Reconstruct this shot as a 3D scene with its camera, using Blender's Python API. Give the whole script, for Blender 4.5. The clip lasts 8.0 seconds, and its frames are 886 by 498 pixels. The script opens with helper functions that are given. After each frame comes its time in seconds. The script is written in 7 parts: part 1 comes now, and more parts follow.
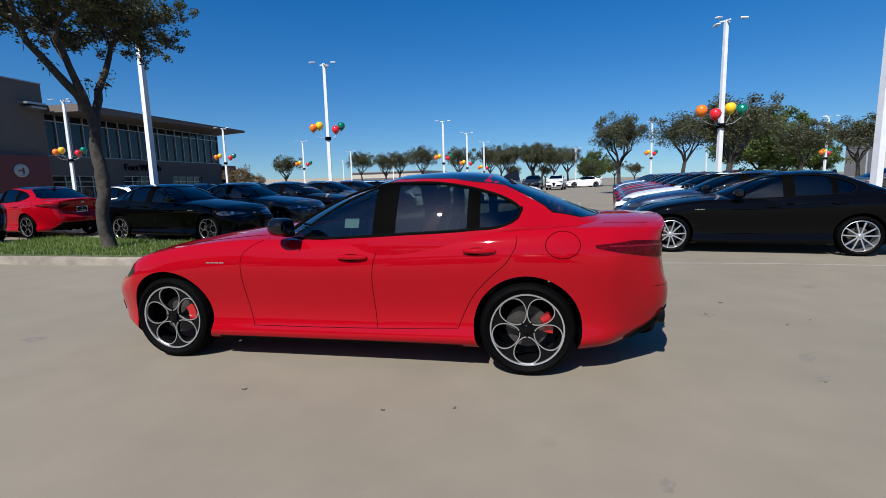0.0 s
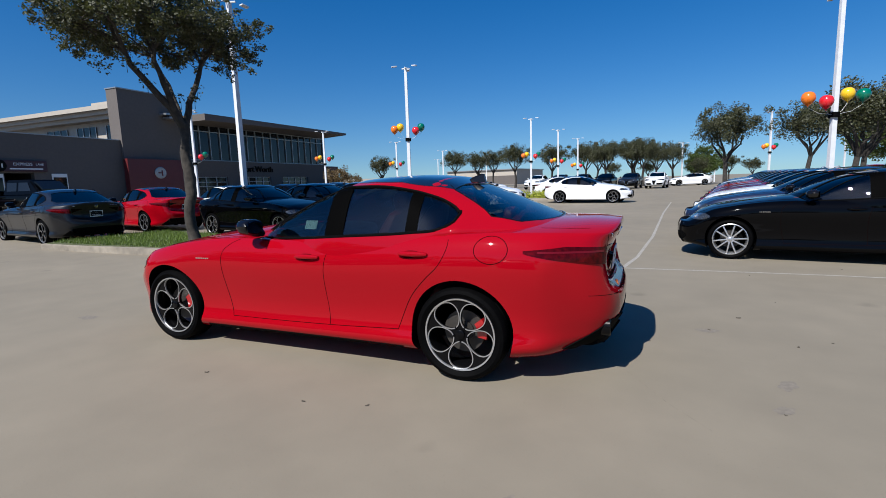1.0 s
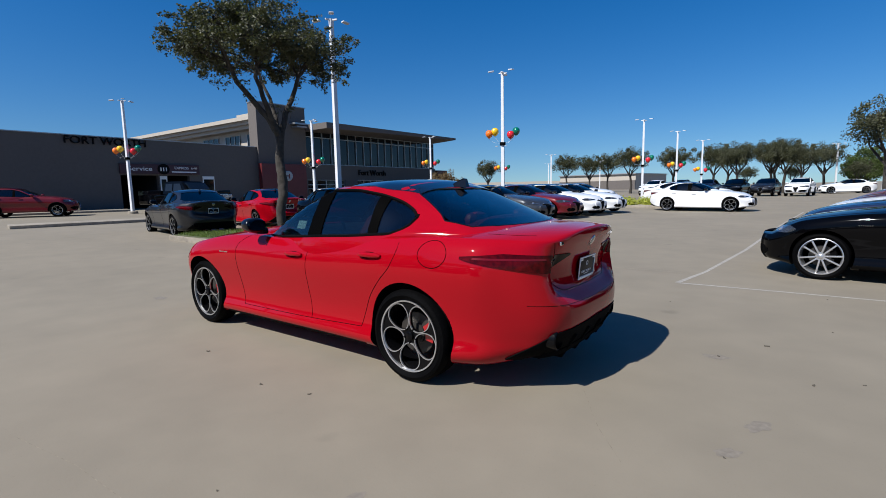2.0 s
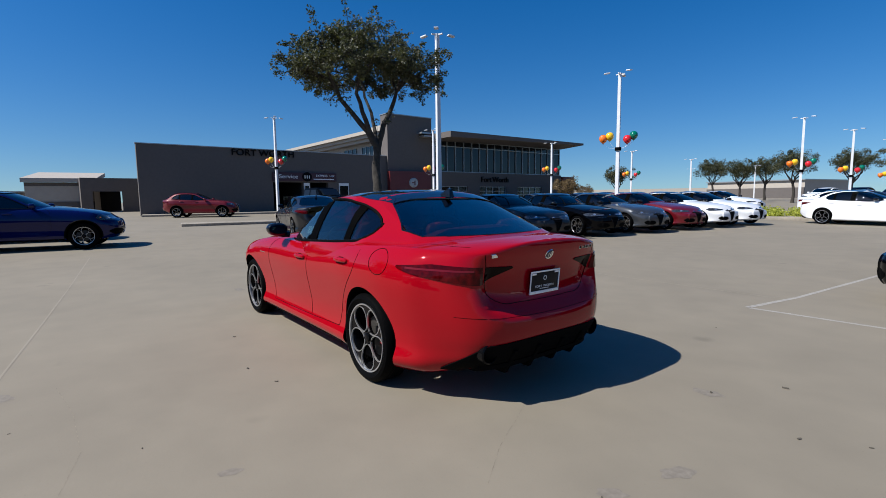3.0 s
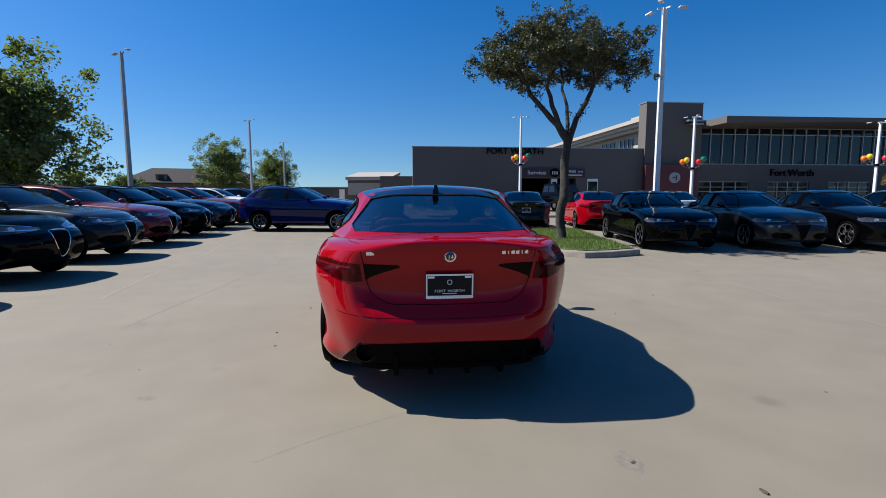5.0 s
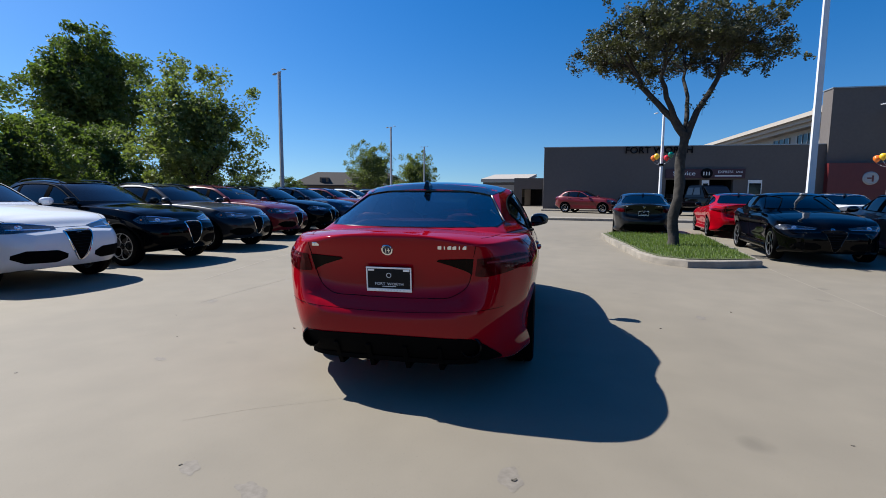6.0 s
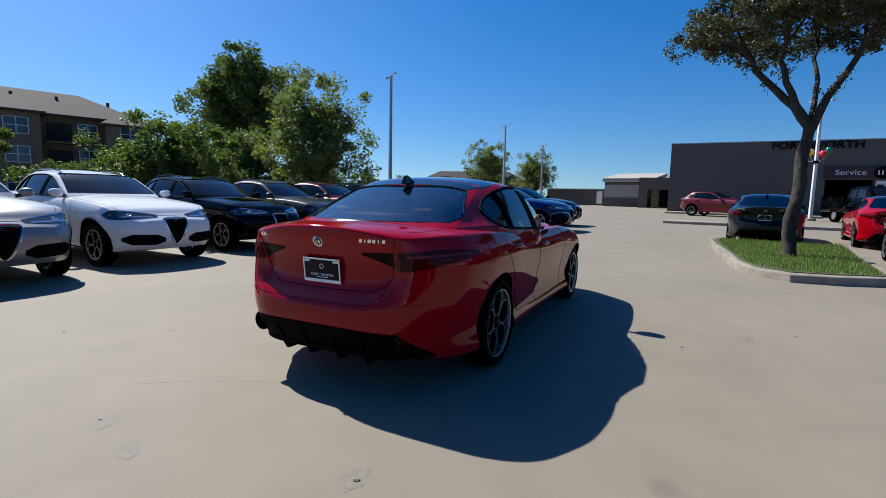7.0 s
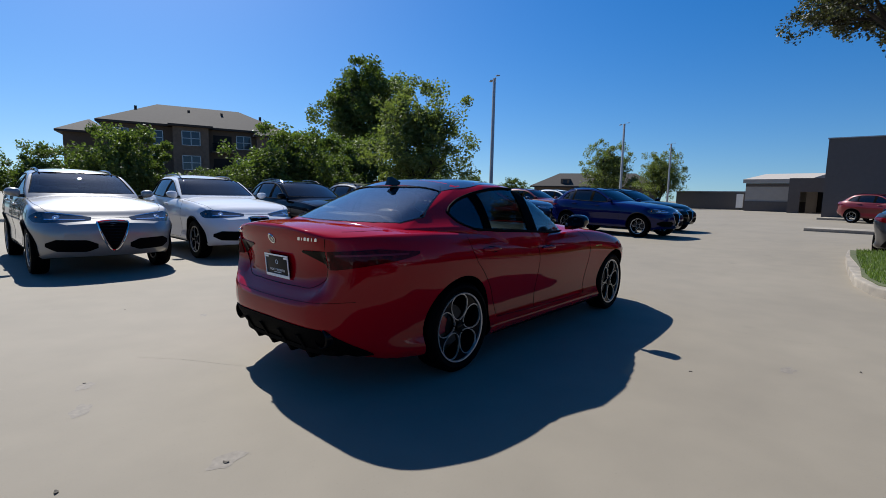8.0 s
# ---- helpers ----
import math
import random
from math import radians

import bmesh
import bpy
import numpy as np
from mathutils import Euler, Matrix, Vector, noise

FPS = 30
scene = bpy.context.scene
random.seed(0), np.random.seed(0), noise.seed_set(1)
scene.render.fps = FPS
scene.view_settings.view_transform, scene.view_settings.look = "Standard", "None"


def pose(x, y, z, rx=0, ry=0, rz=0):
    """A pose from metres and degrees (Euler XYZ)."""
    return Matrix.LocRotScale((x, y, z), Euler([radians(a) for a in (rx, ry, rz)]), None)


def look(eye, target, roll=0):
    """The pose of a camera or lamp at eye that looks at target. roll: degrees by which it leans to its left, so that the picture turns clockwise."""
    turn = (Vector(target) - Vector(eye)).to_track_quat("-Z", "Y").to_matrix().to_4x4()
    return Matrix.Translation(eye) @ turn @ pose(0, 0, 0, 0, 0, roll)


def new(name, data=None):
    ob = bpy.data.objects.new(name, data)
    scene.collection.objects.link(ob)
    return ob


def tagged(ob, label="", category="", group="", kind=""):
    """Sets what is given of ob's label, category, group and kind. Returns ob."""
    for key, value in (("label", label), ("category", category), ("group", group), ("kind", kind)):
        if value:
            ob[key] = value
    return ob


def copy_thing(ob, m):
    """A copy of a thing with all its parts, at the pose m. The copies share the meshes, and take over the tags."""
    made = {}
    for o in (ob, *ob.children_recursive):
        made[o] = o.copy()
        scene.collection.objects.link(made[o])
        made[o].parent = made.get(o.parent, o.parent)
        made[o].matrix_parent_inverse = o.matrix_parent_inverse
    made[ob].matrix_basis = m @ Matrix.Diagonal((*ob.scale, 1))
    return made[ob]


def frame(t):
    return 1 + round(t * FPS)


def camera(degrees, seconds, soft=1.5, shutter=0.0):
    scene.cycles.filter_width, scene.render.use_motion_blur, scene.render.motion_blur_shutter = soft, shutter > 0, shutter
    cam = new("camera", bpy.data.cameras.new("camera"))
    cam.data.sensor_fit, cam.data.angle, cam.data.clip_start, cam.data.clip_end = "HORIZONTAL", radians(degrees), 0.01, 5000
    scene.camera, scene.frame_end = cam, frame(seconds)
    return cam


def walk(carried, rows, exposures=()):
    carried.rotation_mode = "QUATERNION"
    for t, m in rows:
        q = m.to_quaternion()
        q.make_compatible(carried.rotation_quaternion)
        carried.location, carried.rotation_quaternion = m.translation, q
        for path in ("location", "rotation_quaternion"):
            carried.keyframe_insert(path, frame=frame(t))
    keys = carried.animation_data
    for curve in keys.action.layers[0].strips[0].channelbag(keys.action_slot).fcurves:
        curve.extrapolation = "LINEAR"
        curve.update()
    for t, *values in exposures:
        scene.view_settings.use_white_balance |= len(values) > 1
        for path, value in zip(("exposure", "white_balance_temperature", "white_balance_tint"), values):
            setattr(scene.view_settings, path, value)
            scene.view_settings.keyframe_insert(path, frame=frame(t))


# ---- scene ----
cam = camera(86.0, 8.0, soft=0.9)
PATH = [
    (0, (0.637, 0.147, 1.359), (-0.027, 2.013, 1.079), -1.5),
    (0.5, (1.092, 0.334, 1.358), (0.262, 2.132, 1.079), -1.6),
    (1, (1.672, 0.584, 1.366), (0.636, 2.273, 1.091), -1.8),
    (1.5, (2.116, 0.877, 1.348), (0.894, 2.438, 1.084), -1.6),
    (2.8, (3.262, 1.936, 1.338), (1.582, 2.999, 1.121), -0.7),
    (3, (3.393, 2.146, 1.351), (1.656, 3.115, 1.14), -0.7),
    (3.5, (3.662, 2.645, 1.356), (1.818, 3.391, 1.159), -0.5),
    (4, (3.796, 3.251, 1.356), (1.863, 3.719, 1.149), -0.2),
    (4.5, (3.876, 3.810, 1.345), (1.898, 4.011, 1.132), -0.1),
    (5.8, (3.669, 5.444, 1.307), (1.765, 4.871, 1.089), 0.2),
    (6, (3.593, 5.665, 1.29), (1.723, 4.989, 1.078), 0.4),
    (6.5, (3.325, 6.184, 1.283), (1.556, 5.278, 1.064), 0.8),
    (7, (2.967, 6.712, 1.271), (1.334, 5.579, 1.049), 1.2),
    (7.5, (2.600, 7.122, 1.272), (1.114, 5.801, 1.049), 1.3),
    (8, (2.159, 7.550, 1.28), (0.866, 6.042, 1.059), 1.3),
]
walk(cam, [(t, look(eye, target, roll)) for t, eye, target, roll in PATH], exposures=((0, 0.53), (1.5, 0.5), (3.5, 0.5), (4.5, 0.6), (6, 0.74), (7, 0.65), (8, 0.52)))

# ---- world and sun ----
SUN_TO = Vector((-0.125, -0.965, 1.03)).normalized()
world = bpy.data.worlds.new("sky")
scene.world = world
world.use_nodes = True
wt = world.node_tree
sky = wt.nodes.new("ShaderNodeTexSky")
sky.sky_type = "NISHITA"
sky.sun_disc = False
sky.sun_elevation = math.asin(SUN_TO.z)
sky.sun_rotation = math.atan2(SUN_TO.x, SUN_TO.y)
sky.air_density, sky.dust_density, sky.ozone_density, sky.altitude = 1.25, 0.7, 3.0, 300
wt.nodes["Background"].inputs["Strength"].default_value = 0.064
# the haze of the horizon lies a little lower than the model's
toward = wt.nodes.new("ShaderNodeTexCoord")
lift = wt.nodes.new("ShaderNodeVectorMath")
lift.operation = "ADD"
lift.inputs[1].default_value = (0, 0, 0.065)
unit = wt.nodes.new("ShaderNodeVectorMath")
unit.operation = "NORMALIZE"
wt.links.new(toward.outputs["Generated"], lift.inputs[0])
wt.links.new(lift.outputs[0], unit.inputs[0])
wt.links.new(unit.outputs[0], sky.inputs["Vector"])
vivid = wt.nodes.new("ShaderNodeHueSaturation")
vivid.inputs["Saturation"].default_value = 1.48
wt.links.new(sky.outputs["Color"], vivid.inputs["Color"])
tint = wt.nodes.new("ShaderNodeVectorMath")
tint.operation = "MULTIPLY"
tint.inputs[1].default_value = (0.81, 0.955, 1.18)
wt.links.new(vivid.outputs["Color"], tint.inputs[0])
wt.links.new(tint.outputs[0], wt.nodes["Background"].inputs["Color"])
sun = new("sun", bpy.data.lights.new("sun", "SUN"))
sun.data.energy, sun.data.angle, sun.data.color = 5.0, radians(0.53), (1.0, 0.98, 0.945)
sun.matrix_world = look(SUN_TO * 60, (0, 0, 0))


# ---- materials ----
def mat(name, color, rough=0.5, metal=0.0, coat=0.0, spec=0.5, noise_scale=0, noise_amount=0.0, bump=0.0, bump_scale=60, big=0.0, big_scale=0.5, rand=0.0):
    """A procedural surface: base colour varied at two scales, roughness, relief."""
    m = bpy.data.materials.new(name)
    m.use_nodes = True
    nt = m.node_tree
    p = nt.nodes["Principled BSDF"]
    p.inputs["Base Color"].default_value = (*color, 1)
    p.inputs["Roughness"].default_value = rough
    p.inputs["Metallic"].default_value = metal
    p.inputs["Coat Weight"].default_value = coat
    p.inputs["Coat Roughness"].default_value = 0.03
    p.inputs["Specular IOR Level"].default_value = spec
    coord = nt.nodes.new("ShaderNodeTexCoord")
    last = None

    def layer(scale, amount, detail=5):
        nonlocal last
        n = nt.nodes.new("ShaderNodeTexNoise")
        n.inputs["Scale"].default_value, n.inputs["Detail"].default_value = scale, detail
        nt.links.new(coord.outputs["Object"], n.inputs["Vector"])
        r = nt.nodes.new("ShaderNodeMapRange")
        r.inputs["From Min"].default_value, r.inputs["From Max"].default_value = 0.25, 0.75
        r.inputs["To Min"].default_value, r.inputs["To Max"].default_value = 1 - amount, 1 + amount
        nt.links.new(n.outputs["Fac"], r.inputs["Value"])
        v = nt.nodes.new("ShaderNodeVectorMath")
        v.operation = "SCALE"
        if last is None:
            v.inputs[0].default_value = color
        else:
            nt.links.new(last, v.inputs[0])
        nt.links.new(r.outputs["Result"], v.inputs["Scale"])
        last = v.outputs[0]
        return n

    if noise_amount:
        layer(noise_scale, noise_amount)
    if big:
        layer(big_scale, big, 3)
    if rand:
        g = nt.nodes.new("ShaderNodeNewGeometry")
        r = nt.nodes.new("ShaderNodeMapRange")
        r.inputs["To Min"].default_value, r.inputs["To Max"].default_value = 1 - rand, 1 + rand
        nt.links.new(g.outputs["Random Per Island"], r.inputs["Value"])
        v = nt.nodes.new("ShaderNodeVectorMath")
        v.operation = "SCALE"
        if last is None:
            v.inputs[0].default_value = color
        else:
            nt.links.new(last, v.inputs[0])
        nt.links.new(r.outputs["Result"], v.inputs["Scale"])
        last = v.outputs[0]
    if last is not None:
        nt.links.new(last, p.inputs["Base Color"])
    if bump:
        n = nt.nodes.new("ShaderNodeTexNoise")
        n.inputs["Scale"].default_value, n.inputs["Detail"].default_value = bump_scale, 4
        nt.links.new(coord.outputs["Object"], n.inputs["Vector"])
        b = nt.nodes.new("ShaderNodeBump")
        b.inputs["Strength"].default_value, b.inputs["Distance"].default_value = bump, 0.01
        nt.links.new(n.outputs["Fac"], b.inputs["Height"])
        nt.links.new(b.outputs["Normal"], p.inputs["Normal"])
    return m


def paint(name, color, flake=0.0, rough=0.35, ior=1.4):
    """Car lacquer: coloured base under a clear coat."""
    m = mat(name, color, rough, flake, 1.0, 0.0 if not flake else 0.2, 900, 0.05 if flake else 0.0)
    m.node_tree.nodes["Principled BSDF"].inputs["Coat Roughness"].default_value = 0.03
    m.node_tree.nodes["Principled BSDF"].inputs["Coat IOR"].default_value = ior
    return m


def glass(name, tint, gloss_rough=0.0, head_on=0.05, rise=4.5):
    """Window glass: tinted see-through with a mirror gloss that grows at grazing angles."""
    m = bpy.data.materials.new(name)
    m.use_nodes = True
    nt = m.node_tree
    nt.nodes.remove(nt.nodes["Principled BSDF"])
    see = nt.nodes.new("ShaderNodeBsdfTransparent")
    see.inputs["Color"].default_value = (*tint, 1)
    gloss = nt.nodes.new("ShaderNodeBsdfGlossy")
    gloss.inputs["Roughness"].default_value = gloss_rough
    lw = nt.nodes.new("ShaderNodeLayerWeight")
    lw.inputs["Blend"].default_value = 0.5
    power = nt.nodes.new("ShaderNodeMath")
    power.operation = "POWER"
    power.inputs[1].default_value = rise
    nt.links.new(lw.outputs["Facing"], power.inputs[0])
    fr = nt.nodes.new("ShaderNodeMapRange")
    fr.inputs["To Min"].default_value, fr.inputs["To Max"].default_value = head_on, 1.0
    nt.links.new(power.outputs[0], fr.inputs["Value"])
    mix = nt.nodes.new("ShaderNodeMixShader")
    nt.links.new(fr.outputs[0], mix.inputs[0])
    nt.links.new(see.outputs[0], mix.inputs[1])
    nt.links.new(gloss.outputs[0], mix.inputs[2])
    nt.links.new(mix.outputs[0], nt.nodes["Material Output"].inputs["Surface"])
    return m


def leaf_mat(name, color, light=0.25):
    """Leaves: rough, a little see-through, each varied."""
    m = mat(name, color, 0.55, rand=0.45, noise_scale=0.6, noise_amount=0.25)
    nt = m.node_tree
    p = nt.nodes["Principled BSDF"]
    p.inputs["Transmission Weight"].default_value = 0.0
    tr = nt.nodes.new("ShaderNodeBsdfTranslucent")
    tr.inputs["Color"].default_value = (color[0] * 1.6, color[1] * 1.7, color[2] * 0.8, 1)
    mix = nt.nodes.new("ShaderNodeMixShader")
    mix.inputs[0].default_value = light
    nt.links.new(p.outputs[0], mix.inputs[1])
    nt.links.new(tr.outputs[0], mix.inputs[2])
    nt.links.new(mix.outputs[0], nt.nodes["Material Output"].inputs["Surface"])
    return m


RED = paint("red_lacquer", (0.28, 0.00125, 0.0065), 0.0, 0.4, 1.35)
BLACK = paint("black_lacquer", (0.0012, 0.0012, 0.0016), ior=1.24)
GREY = paint("grey_metallic_lacquer", (0.055, 0.06, 0.068), 0.5, 0.4)
DARKGREY = paint("dark_grey_lacquer", (0.011, 0.012, 0.015), 0.4, 0.4, 1.3)
WHITE = paint("white_lacquer", (0.702, 0.711, 0.72))
SILVER = paint("silver_lacquer", (0.275, 0.270, 0.262), 0.5, 0.4)
BLUE = paint("blue_lacquer", (0.002, 0.005, 0.055), 0.0, 0.4)
MAROON = paint("dark_red_lacquer", (0.11, 0.003, 0.007), 0.1, 0.4)
NAVY = paint("navy_lacquer", (0.012, 0.02, 0.05), 0.3, 0.4)
TRIM = mat("black_gloss_trim", (0.004, 0.004, 0.005), 0.12, coat=0.3, spec=0.3)
PILLAR = mat("satin_black_pillar", (0.0012, 0.0012, 0.0012), 0.6, spec=0.01)
# mirror's dark base colour stands in for dark things reflected in it
MIRROR = mat("dark_painted_mirror_glass", (0.07, 0.08, 0.095), 0.03, 1.0)
LINER = mat("grey_headliner", (0.018, 0.018, 0.018), 0.9, spec=0.05, noise_scale=50, noise_amount=0.2)
SHELF = mat("grey_shelf_cloth", (0.05, 0.051, 0.053), 0.9, noise_scale=60, noise_amount=0.2)
HEAD_GREY = mat("clear_headlamp", (0.06, 0.065, 0.07), 0.12, 0.5, coat=0.8, noise_scale=45, noise_amount=0.6)
PLASTIC = mat("black_plastic", (0.0024, 0.0024, 0.0026), 0.7, spec=0.03, noise_scale=40, noise_amount=0.2, bump=0.15, bump_scale=300)
SEAM = mat("shut_line", (0.006, 0.002, 0.002), 0.9, spec=0.02)
TYRE = mat("tyre_rubber", (0.0018, 0.0018, 0.002), 0.6, spec=0.03, noise_scale=25, noise_amount=0.25, bump=0.2, bump_scale=90)
RIM_DARK = mat("dark_alloy", (0.003, 0.003, 0.0035), 0.25, 0.0, coat=0.12, spec=0.06)
RIM_BRIGHT = mat("machined_alloy", (0.55, 0.55, 0.56), 0.3, 0.85, noise_scale=200, noise_amount=0.06)
DISC = mat("brake_steel", (0.038, 0.034, 0.030), 0.5, 0.3, noise_scale=60, noise_amount=0.15)
CALIPER = mat("red_caliper_enamel", (0.30, 0.006, 0.008), 0.3, coat=0.6)
CHROME = mat("chrome", (0.75, 0.75, 0.76), 0.08, 1.0)
TAIL_SMOKE = mat("smoked_lamp_glass", (0.004, 0.0008, 0.0012), 0.10, coat=0.08, spec=0.04, noise_scale=30, noise_amount=0.4)
TAIL_RED = mat("dark_red_lamp_glass", (0.055, 0.0008, 0.0020), 0.12, coat=0.22, spec=0.05, noise_scale=26, noise_amount=0.65)
LAMP_INNER = mat("lamp_reflector", (0.16, 0.004, 0.008), 0.2, 0.3)
HEAD_BRIGHT = mat("headlamp_reflector", (0.7, 0.72, 0.75), 0.1, 0.9)
AMBER = mat("amber_marker", (0.7, 0.16, 0.01), 0.2, coat=0.6)
GLASS_DARK = glass("tinted_car_glass", (0.52, 0.57, 0.57), 0.0, 0.07)
GLASS_PRIV = glass("privacy_car_glass", (0.14, 0.15, 0.15), 0.0, 0.07)
GLASS_REAR = glass("solar_rear_glass", (0.62, 0.65, 0.65), 0.0, 0.09, 3.4)
SEAT_RED = mat("red_seat_leather", (0.11, 0.008, 0.010), 0.5, noise_scale=30, noise_amount=0.12, bump=0.2, bump_scale=120)
SEAT_BLACK = mat("black_seat_leather", (0.02, 0.02, 0.021), 0.5, noise_scale=30, noise_amount=0.15, bump=0.2, bump_scale=120)
CABIN = mat("dark_cabin_trim", (0.012, 0.012, 0.013), 0.6, noise_scale=20, noise_amount=0.2)
FRAME_BRIGHT = mat("bright_plate_frame", (0.80, 0.81, 0.84), 0.25, 0.3, coat=0.5)
PLATE_BLACK = mat("dealer_plate_black", (0.006, 0.007, 0.009), 0.4, spec=0.15)
LETTER_WHITE = mat("white_print", (0.75, 0.75, 0.76), 0.4)
STICKER = mat("pale_window_sticker", (0.55, 0.75, 0.68), 0.5, noise_scale=30, noise_amount=0.1)
ROOF_GLASS = mat("black_glass_roof", (0.006, 0.007, 0.009), 0.03, coat=1.0)


# ---- building helpers ----
def link_mesh(name, mesh, materials, parent=None, label=""):
    ob = new(name, mesh)
    for m in materials if isinstance(materials, (list, tuple)) else (materials,):
        if len(mesh.materials) < (len(materials) if isinstance(materials, (list, tuple)) else 1):
            mesh.materials.append(m)
    if parent is not None:
        ob.parent = parent
    if label:
        ob["label"] = label
    return ob


def part(name, bm, material, parent=None, label="", smooth=True, sharp=35):
    """Links a bmesh as one mesh object under a thing."""
    bmesh.ops.recalc_face_normals(bm, faces=bm.faces)
    if smooth:
        for f in bm.faces:
            f.smooth = True
        for e in bm.edges:
            if len(e.link_faces) == 2 and e.calc_face_angle(0.0) > radians(sharp):
                e.smooth = False
    me = bpy.data.meshes.new(name)
    bm.to_mesh(me)
    bm.free()
    return link_mesh(name, me, material, parent, label)


def thing(name, label, category, group="", kind="", at=None):
    ob = new(name)
    ob.empty_display_size = 0.2
    if at is not None:
        ob.matrix_basis = at
    return tagged(ob, label, category, group, kind)


def add_box(bm, x0, y0, z0, x1, y1, z1, bevel=0.0, mi=0, m=None):
    vs = [bm.verts.new((x, y, z)) for x in (x0, x1) for y in (y0, y1) for z in (z0, z1)]
    idx = ((0, 1, 3, 2), (4, 6, 7, 5), (0, 4, 5, 1), (2, 3, 7, 6), (0, 2, 6, 4), (1, 5, 7, 3))
    fs = [bm.faces.new([vs[i] for i in f]) for f in idx]
    if bevel:
        es = list({e for f in fs for e in f.edges})
        res = bmesh.ops.bevel(bm, geom=es, offset=bevel, segments=2, affect="EDGES", profile=0.6)
        fs = [f for f in fs if f.is_valid] + list(res["faces"])
        vs = list({v for f in fs for v in f.verts})
    for f in fs:
        f.material_index = mi
    if m is not None:
        bmesh.ops.transform(bm, matrix=m, verts=vs)
    return vs


def add_lathe(bm, profile, n=32, mi=0, m=None, axis="y", closed=False):
    """Turns a profile of (radius, height) points round an axis."""
    rings = []
    for r, h in profile:
        ring = []
        for i in range(n):
            a = 2 * math.pi * i / n
            c, s = r * math.cos(a), r * math.sin(a)
            ring.append(bm.verts.new((c, h, s) if axis == "y" else (c, s, h)))
        rings.append(ring)
    pairs = list(zip(rings, rings[1:])) + ([(rings[-1], rings[0])] if closed else [])
    for p, q in pairs:
        for i in range(n):
            f = bm.faces.new((p[i], p[(i + 1) % n], q[(i + 1) % n], q[i]))
            f.material_index = mi
    if not closed:
        for ring, r in ((rings[0], profile[0][0]), (rings[-1], profile[-1][0])):
            if r > 1e-4:
                bm.faces.new(ring).material_index = mi
    if m is not None:
        bmesh.ops.transform(bm, matrix=m, verts=[v for ring in rings for v in ring])
    return rings


def add_tube(bm, pts, radii, n=8, mi=0):
    """A tapered tube along points."""
    rings = []
    pts = [Vector(p) for p in pts]
    for i, p in enumerate(pts):
        d = (pts[min(i + 1, len(pts) - 1)] - pts[max(i - 1, 0)]).normalized()
        u = d.orthogonal().normalized() if i == 0 else (u - d * u.dot(d)).normalized()
        w = d.cross(u)
        r = radii[i] if isinstance(radii, (list, tuple)) else radii
        rings.append([bm.verts.new(p + (u * math.cos(2 * math.pi * k / n) + w * math.sin(2 * math.pi * k / n)) * r) for k in range(n)])
    for p, q in zip(rings, rings[1:]):
        for k in range(n):
            bm.faces.new((p[k], p[(k + 1) % n], q[(k + 1) % n], q[k])).material_index = mi
    for ring in (rings[0], rings[-1]):
        bm.faces.new(ring).material_index = mi


def spline(*pts):
    """A smooth curve through (x, value) points, for arrays."""
    xs, ys = np.array([p[0] for p in pts], float), np.array([p[1] for p in pts], float)
    if xs[0] > xs[-1]:
        xs, ys = xs[::-1], ys[::-1]
    h = np.diff(xs)
    s = np.diff(ys) / h
    d = np.empty_like(ys)
    d[0], d[-1] = s[0], s[-1]
    d[1:-1] = np.where(s[:-1] * s[1:] > 0, (s[:-1] * h[1:] + s[1:] * h[:-1]) / (h[1:] + h[:-1]), 0.0)

    def at(x):
        x = np.clip(np.asarray(x, float), xs[0], xs[-1])
        i = np.clip(np.searchsorted(xs, x) - 1, 0, len(h) - 1)
        t = (x - xs[i]) / h[i]
        return ((2 * t**3 - 3 * t**2 + 1) * ys[i] + (t**3 - 2 * t**2 + t) * h[i] * d[i] + (3 * t**2 - 2 * t**3) * ys[i + 1] + (t**3 - t**2) * h[i] * d[i + 1])

    return at


def step(x, lo, hi):
    t = np.clip((x - lo) / (hi - lo), 0, 1)
    return t * t * (3 - 2 * t)


# ---- car bodies ----
class Spec:
    """Measures of one car model; X forward from the rear axle, Y to the left, Z up."""


